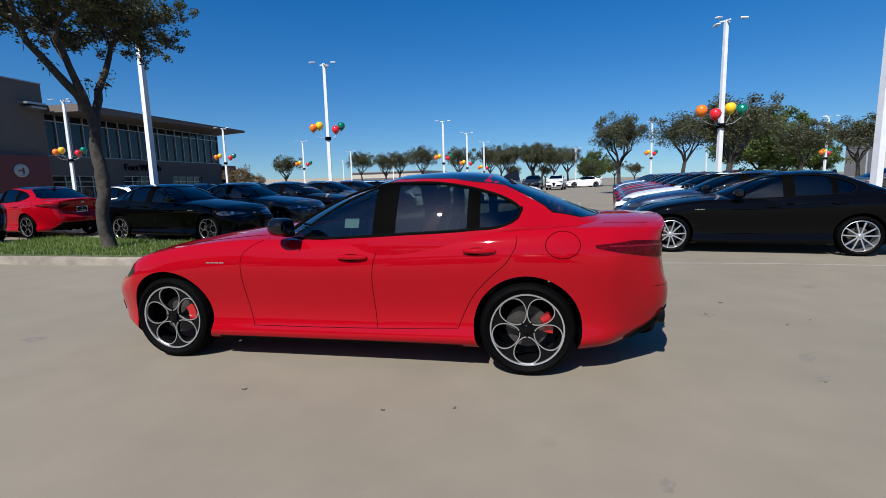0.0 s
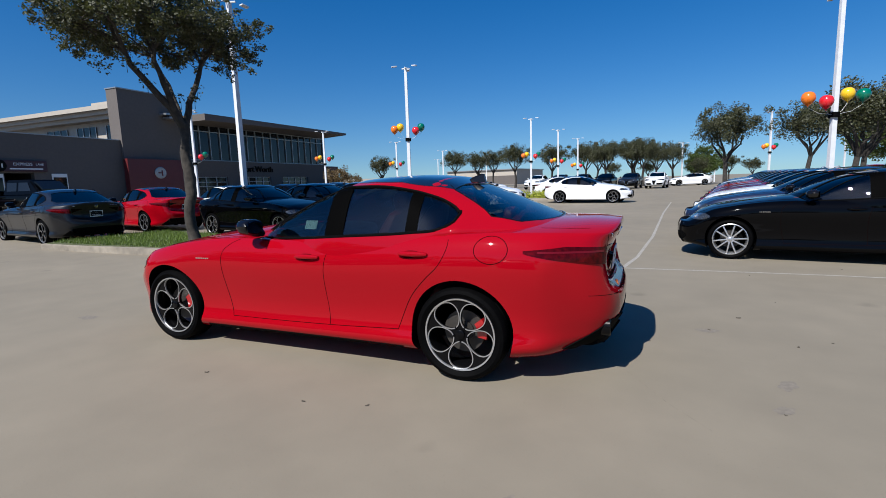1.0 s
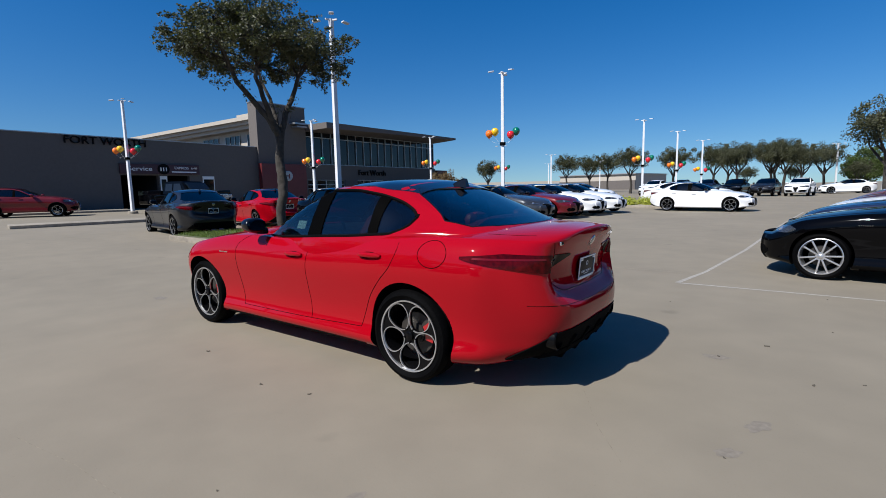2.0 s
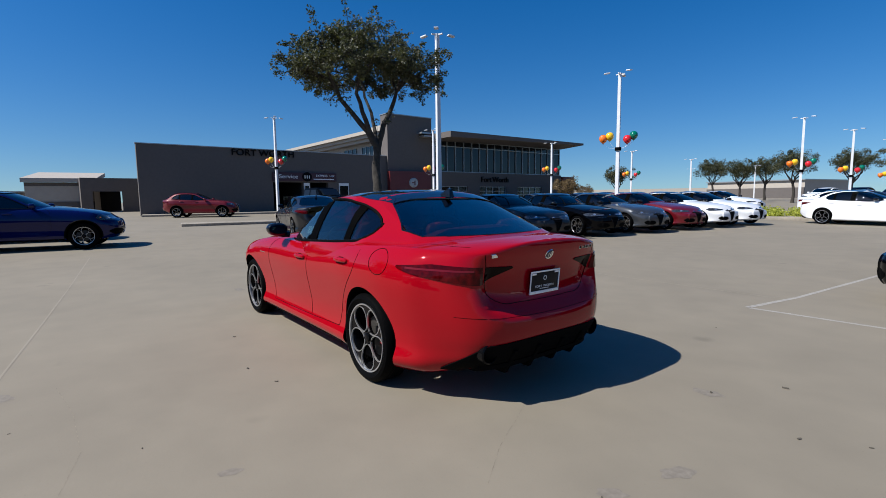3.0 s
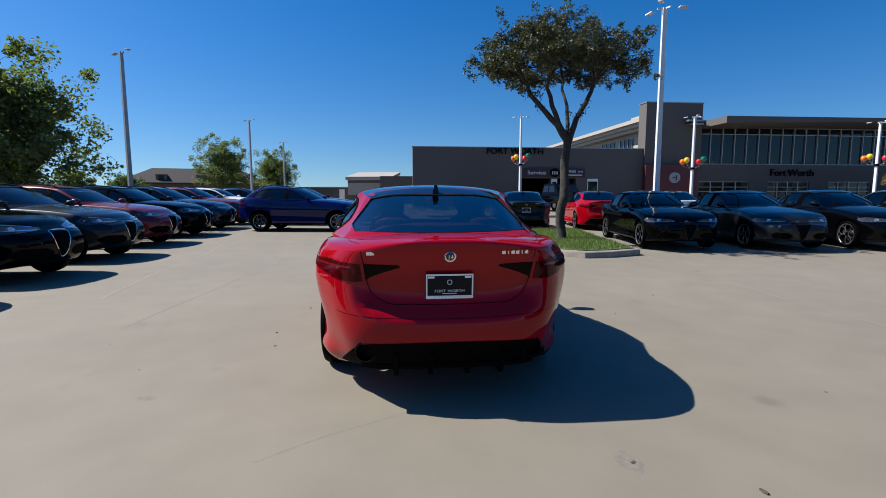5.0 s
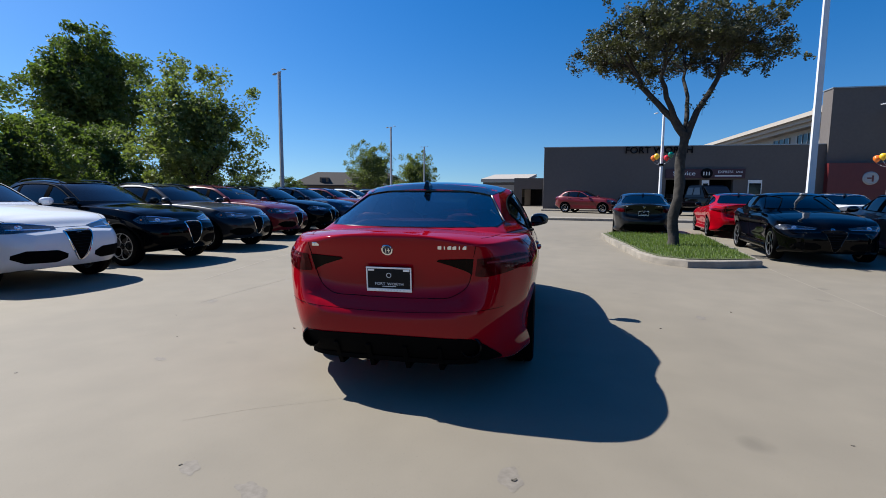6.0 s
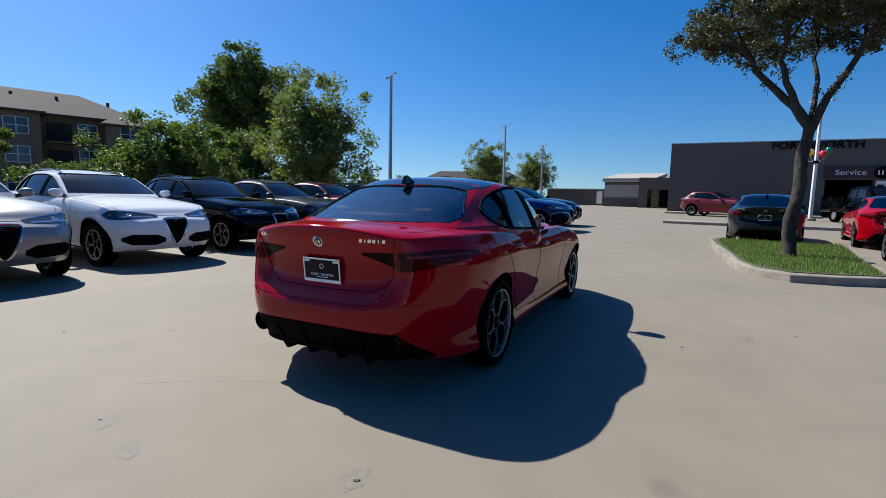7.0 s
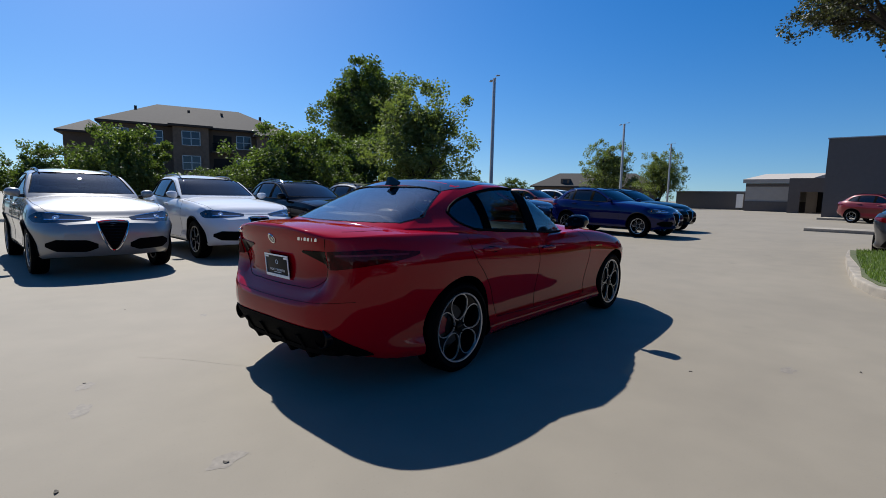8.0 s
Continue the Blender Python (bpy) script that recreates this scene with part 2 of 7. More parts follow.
def cuboid(fn, A, B, C):
    """The skin of a box lattice, bent into shape by fn(a, b, c)."""
    na, nb, nc = len(A), len(B), len(C)
    ids, coords = {}, []
    for i in range(na):
        for j in range(nb):
            for k in range(nc):
                if i in (0, na - 1) or j in (0, nb - 1) or k in (0, nc - 1):
                    ids[i, j, k] = len(coords)
                    coords.append((A[i], B[j], C[k]))
    p = np.array(coords)
    xyz = fn(p[:, 0], p[:, 1], p[:, 2])
    quads = []
    for i in range(na - 1):
        for j in range(nb - 1):
            for k, flip in ((0, False), (nc - 1, True)):
                q = [ids[i, j, k], ids[i, j + 1, k], ids[i + 1, j + 1, k], ids[i + 1, j, k]]
                quads.append(q[::-1] if flip else q)
        for k in range(nc - 1):
            for j, flip in ((0, True), (nb - 1, False)):
                q = [ids[i, j, k], ids[i, j, k + 1], ids[i + 1, j, k + 1], ids[i + 1, j, k]]
                quads.append(q[::-1] if flip else q)
    for j in range(nb - 1):
        for k in range(nc - 1):
            for i, flip in ((0, False), (na - 1, True)):
                q = [ids[i, j, k], ids[i, j, k + 1], ids[i, j + 1, k + 1], ids[i, j + 1, k]]
                quads.append(q[::-1] if flip else q)
    me = bpy.data.meshes.new("skin")
    me.from_pydata([tuple(v) for v in xyz], [], quads)
    bm = bmesh.new()
    bm.from_mesh(me)
    bmesh.ops.recalc_face_normals(bm, faces=bm.faces)
    bm.to_mesh(me)
    bm.free()
    me.update()
    return me


class Skin:
    """A reference surface: nearest smooth normals and rays."""

    def __init__(self, me):
        from mathutils.bvhtree import BVHTree
        bm = bmesh.new()
        bm.from_mesh(me)
        bmesh.ops.triangulate(bm, faces=bm.faces)
        bm.normal_update()
        self.co = [v.co.copy() for v in bm.verts]
        self.no = [v.normal.copy() for v in bm.verts]
        self.tri = [[v.index for v in f.verts] for f in bm.faces]
        self.tree = BVHTree.FromPolygons(self.co, self.tri)
        bm.free()

    def smooth(self, i, p):
        from mathutils.interpolate import poly_3d_calc
        t = self.tri[i]
        w = poly_3d_calc([self.co[k] for k in t], p)
        return sum((self.no[k] * x for k, x in zip(t, w)), Vector()).normalized()

    def near(self, p):
        place, _, i, d = self.tree.find_nearest(p)
        return (self.smooth(i, place), d) if i is not None else (None, 9)

    def ray(self, o, d):
        place, _, i, _ = self.tree.ray_cast(Vector(o), Vector(d).normalized())
        if place is None:
            place, _, i, _ = self.tree.find_nearest(Vector(o) + Vector(d).normalized() * 1.5)
        return place, self.smooth(i, place)


def carve(me, cutters, skins, edge_material=1):
    """Cuts solids out of a skin, then gives what is left of the skin its smooth normals back; cut faces take the edge material."""
    ob = new("carved", me)
    made = []
    for c in cutters:
        co = new("cutter", c)
        made.append(co)
        b = ob.modifiers.new("cut", "BOOLEAN")
        b.operation, b.solver, b.object = "DIFFERENCE", "EXACT", co
    dg = bpy.context.evaluated_depsgraph_get()
    out = bpy.data.meshes.new_from_object(ob.evaluated_get(dg))
    for o in (ob, *made):
        bpy.data.objects.remove(o)
    normals = [None] * len(out.loops)
    mi = np.zeros(len(out.polygons), np.int32)
    for f in out.polygons:
        n = f.normal
        hit, d = min((s.near(f.center) for s in skins), key=lambda h: h[1])
        on = d < 0.006 and hit.dot(n) > 0.6
        mi[f.index] = 0 if on else edge_material
        for li in f.loop_indices:
            v = out.vertices[out.loops[li].vertex_index].co
            if on:
                sn = min((s.near(v) for s in skins), key=lambda h: h[1])[0]
                normals[li] = sn if sn.dot(n) > 0.5 else n
            else:
                normals[li] = n
    out.materials.clear()
    out.polygons.foreach_set("use_smooth", np.ones(len(out.polygons), bool))
    out.polygons.foreach_set("material_index", mi)
    out.normals_split_custom_set([tuple(n) for n in normals])
    out.update()
    return out


def prism(outline, lo, hi, axis):
    """A solid: an outline in two axes drawn out along the third."""
    bm = bmesh.new()
    rows = []
    for h in (lo, hi):
        rows.append([bm.verts.new((h, p, q) if axis == "x" else (p, h, q) if axis == "y" else (p, q, h)) for p, q in outline])
    n = len(outline)
    for i in range(n):
        bm.faces.new((rows[0][i], rows[0][(i + 1) % n], rows[1][(i + 1) % n], rows[1][i]))
    bm.faces.new(rows[0])
    bm.faces.new(rows[1])
    bmesh.ops.recalc_face_normals(bm, faces=bm.faces)
    me = bpy.data.meshes.new("prism")
    bm.to_mesh(me)
    bm.free()
    return me


def drum(x, y0, y1, z, r, n=48):
    return prism([(x + r * math.cos(2 * math.pi * i / n), z + r * math.sin(2 * math.pi * i / n)) for i in range(n)], y0, y1, "y")


def drape(skin, ray, nu, nv, off, depth):
    """A plate that follows a surface: ray(u, v) gives origin and direction for each point of it."""
    bm = bmesh.new()
    top, low = {}, {}
    for i in range(nu + 1):
        for j in range(nv + 1):
            p, n = skin.ray(*ray(i / nu, j / nv))
            top[i, j], low[i, j] = bm.verts.new(p + n * off), bm.verts.new(p + n * (off - depth))
    for i in range(nu):
        for j in range(nv):
            bm.faces.new((top[i, j], top[i + 1, j], top[i + 1, j + 1], top[i, j + 1]))
            bm.faces.new((low[i, j], low[i, j + 1], low[i + 1, j + 1], low[i + 1, j]))
    rim = [(i, 0) for i in range(nu)] + [(nu, j) for j in range(nv)] + [(i, nv) for i in range(nu, 0, -1)] + [(0, j) for j in range(nv, 0, -1)]
    for k, q in enumerate(rim):
        w = rim[(k + 1) % len(rim)]
        bm.faces.new((top[q], top[w], low[w], low[q]))
    bmesh.ops.remove_doubles(bm, verts=bm.verts, dist=1e-5)
    return bm


def seam(skin, pts, ray, r=0.0024, off=0.0):
    bm = bmesh.new()
    line = []
    for p in pts:
        place, n = skin.ray(*ray(*p))
        line.append(place + n * off)
    add_tube(bm, line, r, 6)
    return bm


def smooth_line(pts, n=24):
    t = [0.0]
    for a, b in zip(pts, pts[1:]):
        t.append(t[-1] + math.dist(a, b))
    fx, fz = spline(*[(k, p[0]) for k, p in zip(t, pts)]), spline(*[(k, p[1]) for k, p in zip(t, pts)])
    return [(float(fx(k)), float(fz(k))) for k in np.linspace(0, t[-1], n)]


def ball(bm, centre, size, power=2.6, n=20, mi=0):
    """A rounded block: a superellipsoid."""
    vs = bmesh.ops.create_uvsphere(bm, u_segments=n, v_segments=n // 2, radius=1.0)["verts"]
    for v in vs:
        c = v.co
        k = (abs(c.x) ** power + abs(c.y) ** power + abs(c.z) ** power) ** (1 / power)
        v.co = Vector((c.x / k * size[0] + centre[0], c.y / k * size[1] + centre[1], c.z / k * size[2] + centre[2]))
    return vs


def text_part(s, size, m, material, parent, name="lettering", depth=0.004, label="", wide=1.0):
    cu = bpy.data.curves.new(name, "FONT")
    cu.body, cu.size, cu.extrude, cu.align_x, cu.align_y = s, size, depth, "CENTER", "CENTER"
    tmp = new("tmp_text", cu)
    me = bpy.data.meshes.new_from_object(tmp.evaluated_get(bpy.context.evaluated_depsgraph_get()))
    bpy.data.objects.remove(tmp)
    me.transform(m @ Matrix.Diagonal((wide, 1, 1, 1)))
    me.materials.clear()
    return link_mesh(name, me, material, parent, label)


def wheel_parts(R, rim_r, width, style):
    """Meshes of one wheel, its axle along Y and its outer face to +Y."""
    out = {}
    bm = bmesh.new()
    h = width / 2
    w = [(rim_r, -h * 0.86), (rim_r + (R - rim_r) * 0.45, -h), (R - 0.018, -h * 0.93), (R - 0.002, -h * 0.72), (R, -h * 0.4), (R - 0.007, -h * 0.36), (R - 0.007, -h * 0.3), (R, -h * 0.26),
         (R, h * 0.26), (R - 0.007, h * 0.3), (R - 0.007, h * 0.36), (R, h * 0.4), (R - 0.002, h * 0.72), (R - 0.018, h * 0.93), (rim_r + (R - rim_r) * 0.45, h), (rim_r + 0.012, h * 0.9), (rim_r, h * 0.82)]
    add_lathe(bm, w, 48, closed=True)
    out["tyre"] = bm
    bm = bmesh.new()
    add_lathe(bm, [(rim_r + 0.001, h * 0.84), (rim_r - 0.008, h * 0.87), (rim_r - 0.012, h * 0.8), (rim_r - 0.03, h * 0.2), (rim_r - 0.03, -h * 0.8), (rim_r + 0.001, -h * 0.84)], 48)
    for f in [f for f in bm.faces if len(f.verts) > 4]:
        bm.faces.remove(f)
    out["barrel"] = bm
    face_h = h * 0.74
    if style == "loops":
        plate = bmesh.new()
        add_lathe(plate, [(0.001, face_h - 0.035), (rim_r * 0.4, face_h - 0.032), (rim_r - 0.012, face_h - 0.02), (rim_r - 0.012, face_h + 0.004), (rim_r * 0.4, face_h - 0.008), (0.001, face_h - 0.012)], 60)
        me = bpy.data.meshes.new("web")
        bmesh.ops.recalc_face_normals(plate, faces=plate.faces)
        plate.to_mesh(me)
        plate.free()
        ob = new("web", me)
        cut = []
        rings = bmesh.new()
        for k in range(5):
            a0 = math.pi / 2 + 2 * math.pi * k / 5
            mid = rim_r * 0.58
            def loop(extra):
                pts = []
                for i in range(32):
                    a = 2 * math.pi * i / 32
                    x = mid + (rim_r * 0.365 + extra) * math.cos(a)
                    y = (rim_r * 0.335 + extra) * (1 + 0.20 * math.cos(a)) * math.sin(a)
                    r = math.hypot(x, y)
                    if r > rim_r - 0.016 + extra:
                        x, y = x * (rim_r - 0.016 + extra) / r, y * (rim_r - 0.016 + extra) / r
                    pts.append((x * math.cos(a0) - y * math.sin(a0), x * math.sin(a0) + y * math.cos(a0)))
                return pts
            cutter = new("cutter", prism(loop(0.0), -0.2, 0.2, "y"))
            b = ob.modifiers.new("cut", "BOOLEAN")
            b.operation, b.solver, b.object = "DIFFERENCE", "EXACT", cutter
            cut.append(cutter)
            inner, outer = loop(-0.001), loop(0.0048)
            rows = []
            for pts, up in ((inner, -0.005), (inner, 0.006), (outer, 0.006), (outer, -0.005)):
                rows.append([rings.verts.new((p, face_h - 0.008 + up + 0.01 * (math.hypot(p, q) / rim_r) ** 2, q)) for p, q in pts])
            for p, q in zip(rows, rows[1:] + rows[:1]):
                for i in range(32):
                    rings.faces.new((p[i], p[(i + 1) % 32], q[(i + 1) % 32], q[i]))
        add_lathe(rings, [(rim_r - 0.013, face_h - 0.01), (rim_r - 0.013, face_h + 0.017), (rim_r - 0.003, face_h + 0.019), (rim_r - 0.003, face_h - 0.01)], 60, closed=True)
        web = bpy.data.meshes.new_from_object(ob.evaluated_get(bpy.context.evaluated_depsgraph_get()))
        for o in (ob, *cut):
            bpy.data.objects.remove(o)
        bm = bmesh.new()
        bm.from_mesh(web)
        out["web"] = bm
        out["rings"] = rings
    else:
        bm = bmesh.new()
        for k in range(10):
            a = 2 * math.pi * (k // 2) / 5 + (0.17 if k % 2 else -0.17) + 0.3
            m = Matrix.Rotation(a, 4, "Y") @ Matrix.Rotation(0.10 if k % 2 else -0.10, 4, "Y")
            add_box(bm, 0.03, face_h - 0.035, -0.011, rim_r - 0.008, face_h - 0.004, 0.011, 0.004, m=m)
        add_lathe(bm, [(rim_r - 0.014, face_h - 0.02), (rim_r - 0.014, face_h + 0.006), (rim_r - 0.002, face_h + 0.008), (rim_r - 0.002, face_h - 0.02)], 48, closed=True)
        add_lathe(bm, [(0.001, face_h - 0.03), (0.05, face_h - 0.03), (0.05, face_h - 0.004), (0.001, face_h)], 24)
        out["rings"] = bm
    bm = bmesh.new()
    add_lathe(bm, [(0.0005, face_h - 0.02), (0.032, face_h - 0.02), (0.032, face_h + 0.004), (0.026, face_h + 0.008), (0.0005, face_h + 0.009)], 24)
    for k in range(5):
        a = 2 * math.pi * k / 5 + 0.3
        add_lathe(bm, [(0.0005, face_h - 0.02), (0.009, face_h - 0.02), (0.009, face_h - 0.002), (0.0005, face_h)], 8, m=Matrix.Translation((0.052 * math.cos(a), 0, 0.052 * math.sin(a))))
    out["hub"] = bm
    bm = bmesh.new()
    add_lathe(bm, [(0.06, -0.03), (0.150, -0.03), (0.150, -0.008), (0.06, -0.008)], 40, closed=True)
    add_lathe(bm, [(0.0005, -0.02), (0.075, -0.02), (0.075, 0.01), (0.0005, 0.01)], 24)
    out["disc"] = bm
    bm = bmesh.new()
    vs = []
    for i in range(9):
        a = -0.42 + 0.84 * i / 8
        for r, hh in ((0.112, -0.035), (0.178, -0.035), (0.186, 0.015), (0.178, 0.04), (0.112, 0.04)):
            vs.append(bm.verts.new((r * math.cos(a), hh, r * math.sin(a))))
    for i in range(8):
        for k in range(5):
            a, b = 5 * i + k, 5 * i + (k + 1) % 5
            bm.faces.new((vs[a], vs[b], vs[b + 5], vs[a + 5]))
    bm.faces.new(vs[:5])
    bm.faces.new(vs[-5:])
    out["caliper"] = bm
    return out


def add_wheels(car, S, style, caliper_material):
    """Four wheels; front calipers sit behind the axle, rear ones ahead of it."""
    P = wheel_parts(S.wheel_r, S.rim_r, 0.225, style)
    mats = {"tyre": TYRE, "barrel": RIM_DARK if style == "loops" else RIM_BRIGHT, "web": RIM_DARK, "rings": RIM_BRIGHT, "hub": RIM_DARK if style == "loops" else RIM_BRIGHT, "disc": DISC, "caliper": caliper_material}
    names = {"web": "spoke_web", "rings": "rim", "hub": "hub_cap", "disc": "brake_disc", "caliper": "brake_caliper", "tyre": "tyre"}
    meshes = {}
    for X in (0.0, S.base):
        for side in (1, -1):
            turn = Matrix.Rotation((0.12 if X > 0 else math.pi / 5) if side > 0 else 0.05 - 0.1 * X, 4, "Y")
            m = Matrix.Translation((X, side * (S.hub_y - (0.025 if X > 0 else 0)), S.wheel_r)) @ (Matrix.Identity(4) if side > 0 else Matrix.Rotation(math.pi, 4, "Z"))
            wheel = None
            for key in ("barrel", "tyre", "web", "rings", "hub", "disc", "caliper"):
                if key not in P and key not in meshes:
                    continue
                name = "wheel" if key == "barrel" else names[key]
                if key not in meshes:
                    ob = part(name, P.pop(key), mats[key], wheel or car)
                    meshes[key] = ob.data
                else:
                    ob = link_mesh(name, meshes[key], mats[key], wheel or car)
                if key == "barrel":
                    ob.matrix_basis = m
                    wheel = ob
                elif key == "caliper":
                    back = math.pi + (0 if side > 0 else math.pi)
                    ob.matrix_basis = Matrix.Rotation(back, 4, "Y") @ Matrix.Rotation(0.22 if side > 0 else -0.22, 4, "Y")
                else:
                    ob.matrix_basis = turn if key != "disc" else Matrix.Identity(4)


def sedan_spec():
    S = Spec()
    S.kind = "sedan"
    S.base, S.wheel_r, S.rim_r, S.hub_y, S.arch_r = 2.82, 0.332, 0.258, 0.795, 0.371
    S.xr, S.xf, S.W = -1.03, 3.70, 0.928
    S.bottom = spline((3.6, 0.22), (3.3, 0.185), (2.4, 0.172), (0.5, 0.182), (-0.4, 0.195), (-0.75, 0.215), (-1.03, 0.262))
    S.belt = spline((3.6, 0.60), (3.45, 0.70), (3.2, 0.79), (2.8, 0.88), (2.4, 0.935), (1.95, 0.955), (1.5, 0.95), (1.0, 0.965), (0.4, 1.0), (0.0, 1.02), (-0.3, 1.03), (-0.7, 1.025), (-1.0, 1.01))
    S.top = spline((3.6, 0.62), (3.45, 0.745), (3.2, 0.845), (2.8, 0.93), (2.4, 0.99), (1.95, 1.03), (1.7, 0.98), (1.0, 0.975), (0.0, 1.04), (-0.5, 1.085), (-0.8, 1.085), (-1.0, 1.072))
    S.plan = spline((3.68, 0.55), (3.66, 0.63), (3.60, 0.73), (3.5, 0.82), (3.35, 0.895), (3.1, 0.958), (2.82, 0.982), (2.4, 0.970), (1.6, 0.966), (0.7, 0.976), (0.2, 0.998), (-0.15, 1.0), (-0.45, 0.98), (-0.62, 0.955), (-0.78, 0.912), (-0.88, 0.868), (-0.95, 0.818), (-0.992, 0.758), (-1.016, 0.685), (-1.027, 0.605), (-1.03, 0.55))
    S.section = spline((0, 0.93), (0.04, 0.966), (0.09, 0.980), (0.135, 0.969), (0.17, 0.957), (0.30, 0.946), (0.48, 0.965), (0.64, 0.990), (0.74, 1.0), (0.83, 0.996), (0.90, 0.978), (0.955, 0.952), (1.0, 0.915))
    S.tail = spline((0.20, 0.12), (0.28, 0.085), (0.36, 0.042), (0.44, 0.008), (0.52, 0.0), (0.60, 0.008), (0.70, 0.030), (0.80, 0.048), (0.90, 0.050), (0.97, 0.046), (1.01, 0.035), (1.045, 0.03), (1.08, 0.045), (1.10, 0.07))
    S.recess = spline((0.55, 0.0), (0.575, 0.002), (0.605, 0.028), (0.65, 0.068), (0.70, 0.080), (0.78, 0.070), (0.86, 0.050), (0.92, 0.026), (0.97, 0.006), (1.01, 0.0), (1.1, 0.0))
    S.tail_round = 0.14
    S.nose = spline((0.18, -0.155), (0.26, -0.08), (0.4, -0.042), (0.55, -0.05), (0.63, -0.08), (0.70, -0.11))
    S.nose_round = 0.15
    # cabin
    S.cab_low = 0.80
    S.screen = spline((0.80, 2.38), (1.02, 2.03), (1.15, 1.78), (1.27, 1.50), (1.345, 1.27), (1.40, 1.08), (1.44, 0.96))
    S.rear = spline((0.80, -0.80), (0.95, -0.78), (1.04, -0.68), (1.082, -0.57), (1.211, -0.25), (1.29, -0.05), (1.344, 0.09), (1.39, 0.22), (1.44, 0.32))
    S.roof = spline((1.5, 1.36), (1.2, 1.408), (0.9, 1.432), (0.6, 1.438), (0.35, 1.425), (0.15, 1.395), (-0.05, 1.35))
    S.cab_half = spline((0.80, 0.895), (0.95, 0.882), (1.0, 0.866), (1.1, 0.824), (1.2, 0.774), (1.3, 0.712), (1.36, 0.665), (1.40, 0.615), (1.44, 0.55))
    S.cab_plan = spline((2.3, 0.80), (1.9, 0.895), (1.5, 0.96), (0.9, 1.0), (0.4, 0.995), (0.0, 0.965), (-0.4, 0.915), (-0.8, 0.86))
    S.screen_round, S.rear_round = 0.30, 0.20
    S.roof_crown, S.roof_edge = 0.035, 0.03
    S.flare, S.pillar_round = 0.085, 0.13
    S.dlo_low = spline((1.94, 0.962), (1.7, 0.962), (0.93, 1.0), (0.36, 1.032), (0.17, 1.052), (0.10, 1.08), (0.06, 1.115), (0.045, 1.15))
    S.dlo_top = spline((1.94, 0.975), (1.85, 1.045), (1.66, 1.165), (1.38, 1.292), (1.12, 1.343), (0.94, 1.354), (0.58, 1.342), (0.32, 1.288), (0.14, 1.222), (0.07, 1.178), (0.045, 1.15))
    S.panes = ((1.085, 1.90), (0.40, 0.945), (0.055, 0.335))
    S.ws = (1.06, 1.355, 0.72, 0.56)
    S.rw = (1.088, 1.352, 0.665, 0.52)
    S.cavity = (-0.45, 1.85, 0.70, 0.36)
    return S


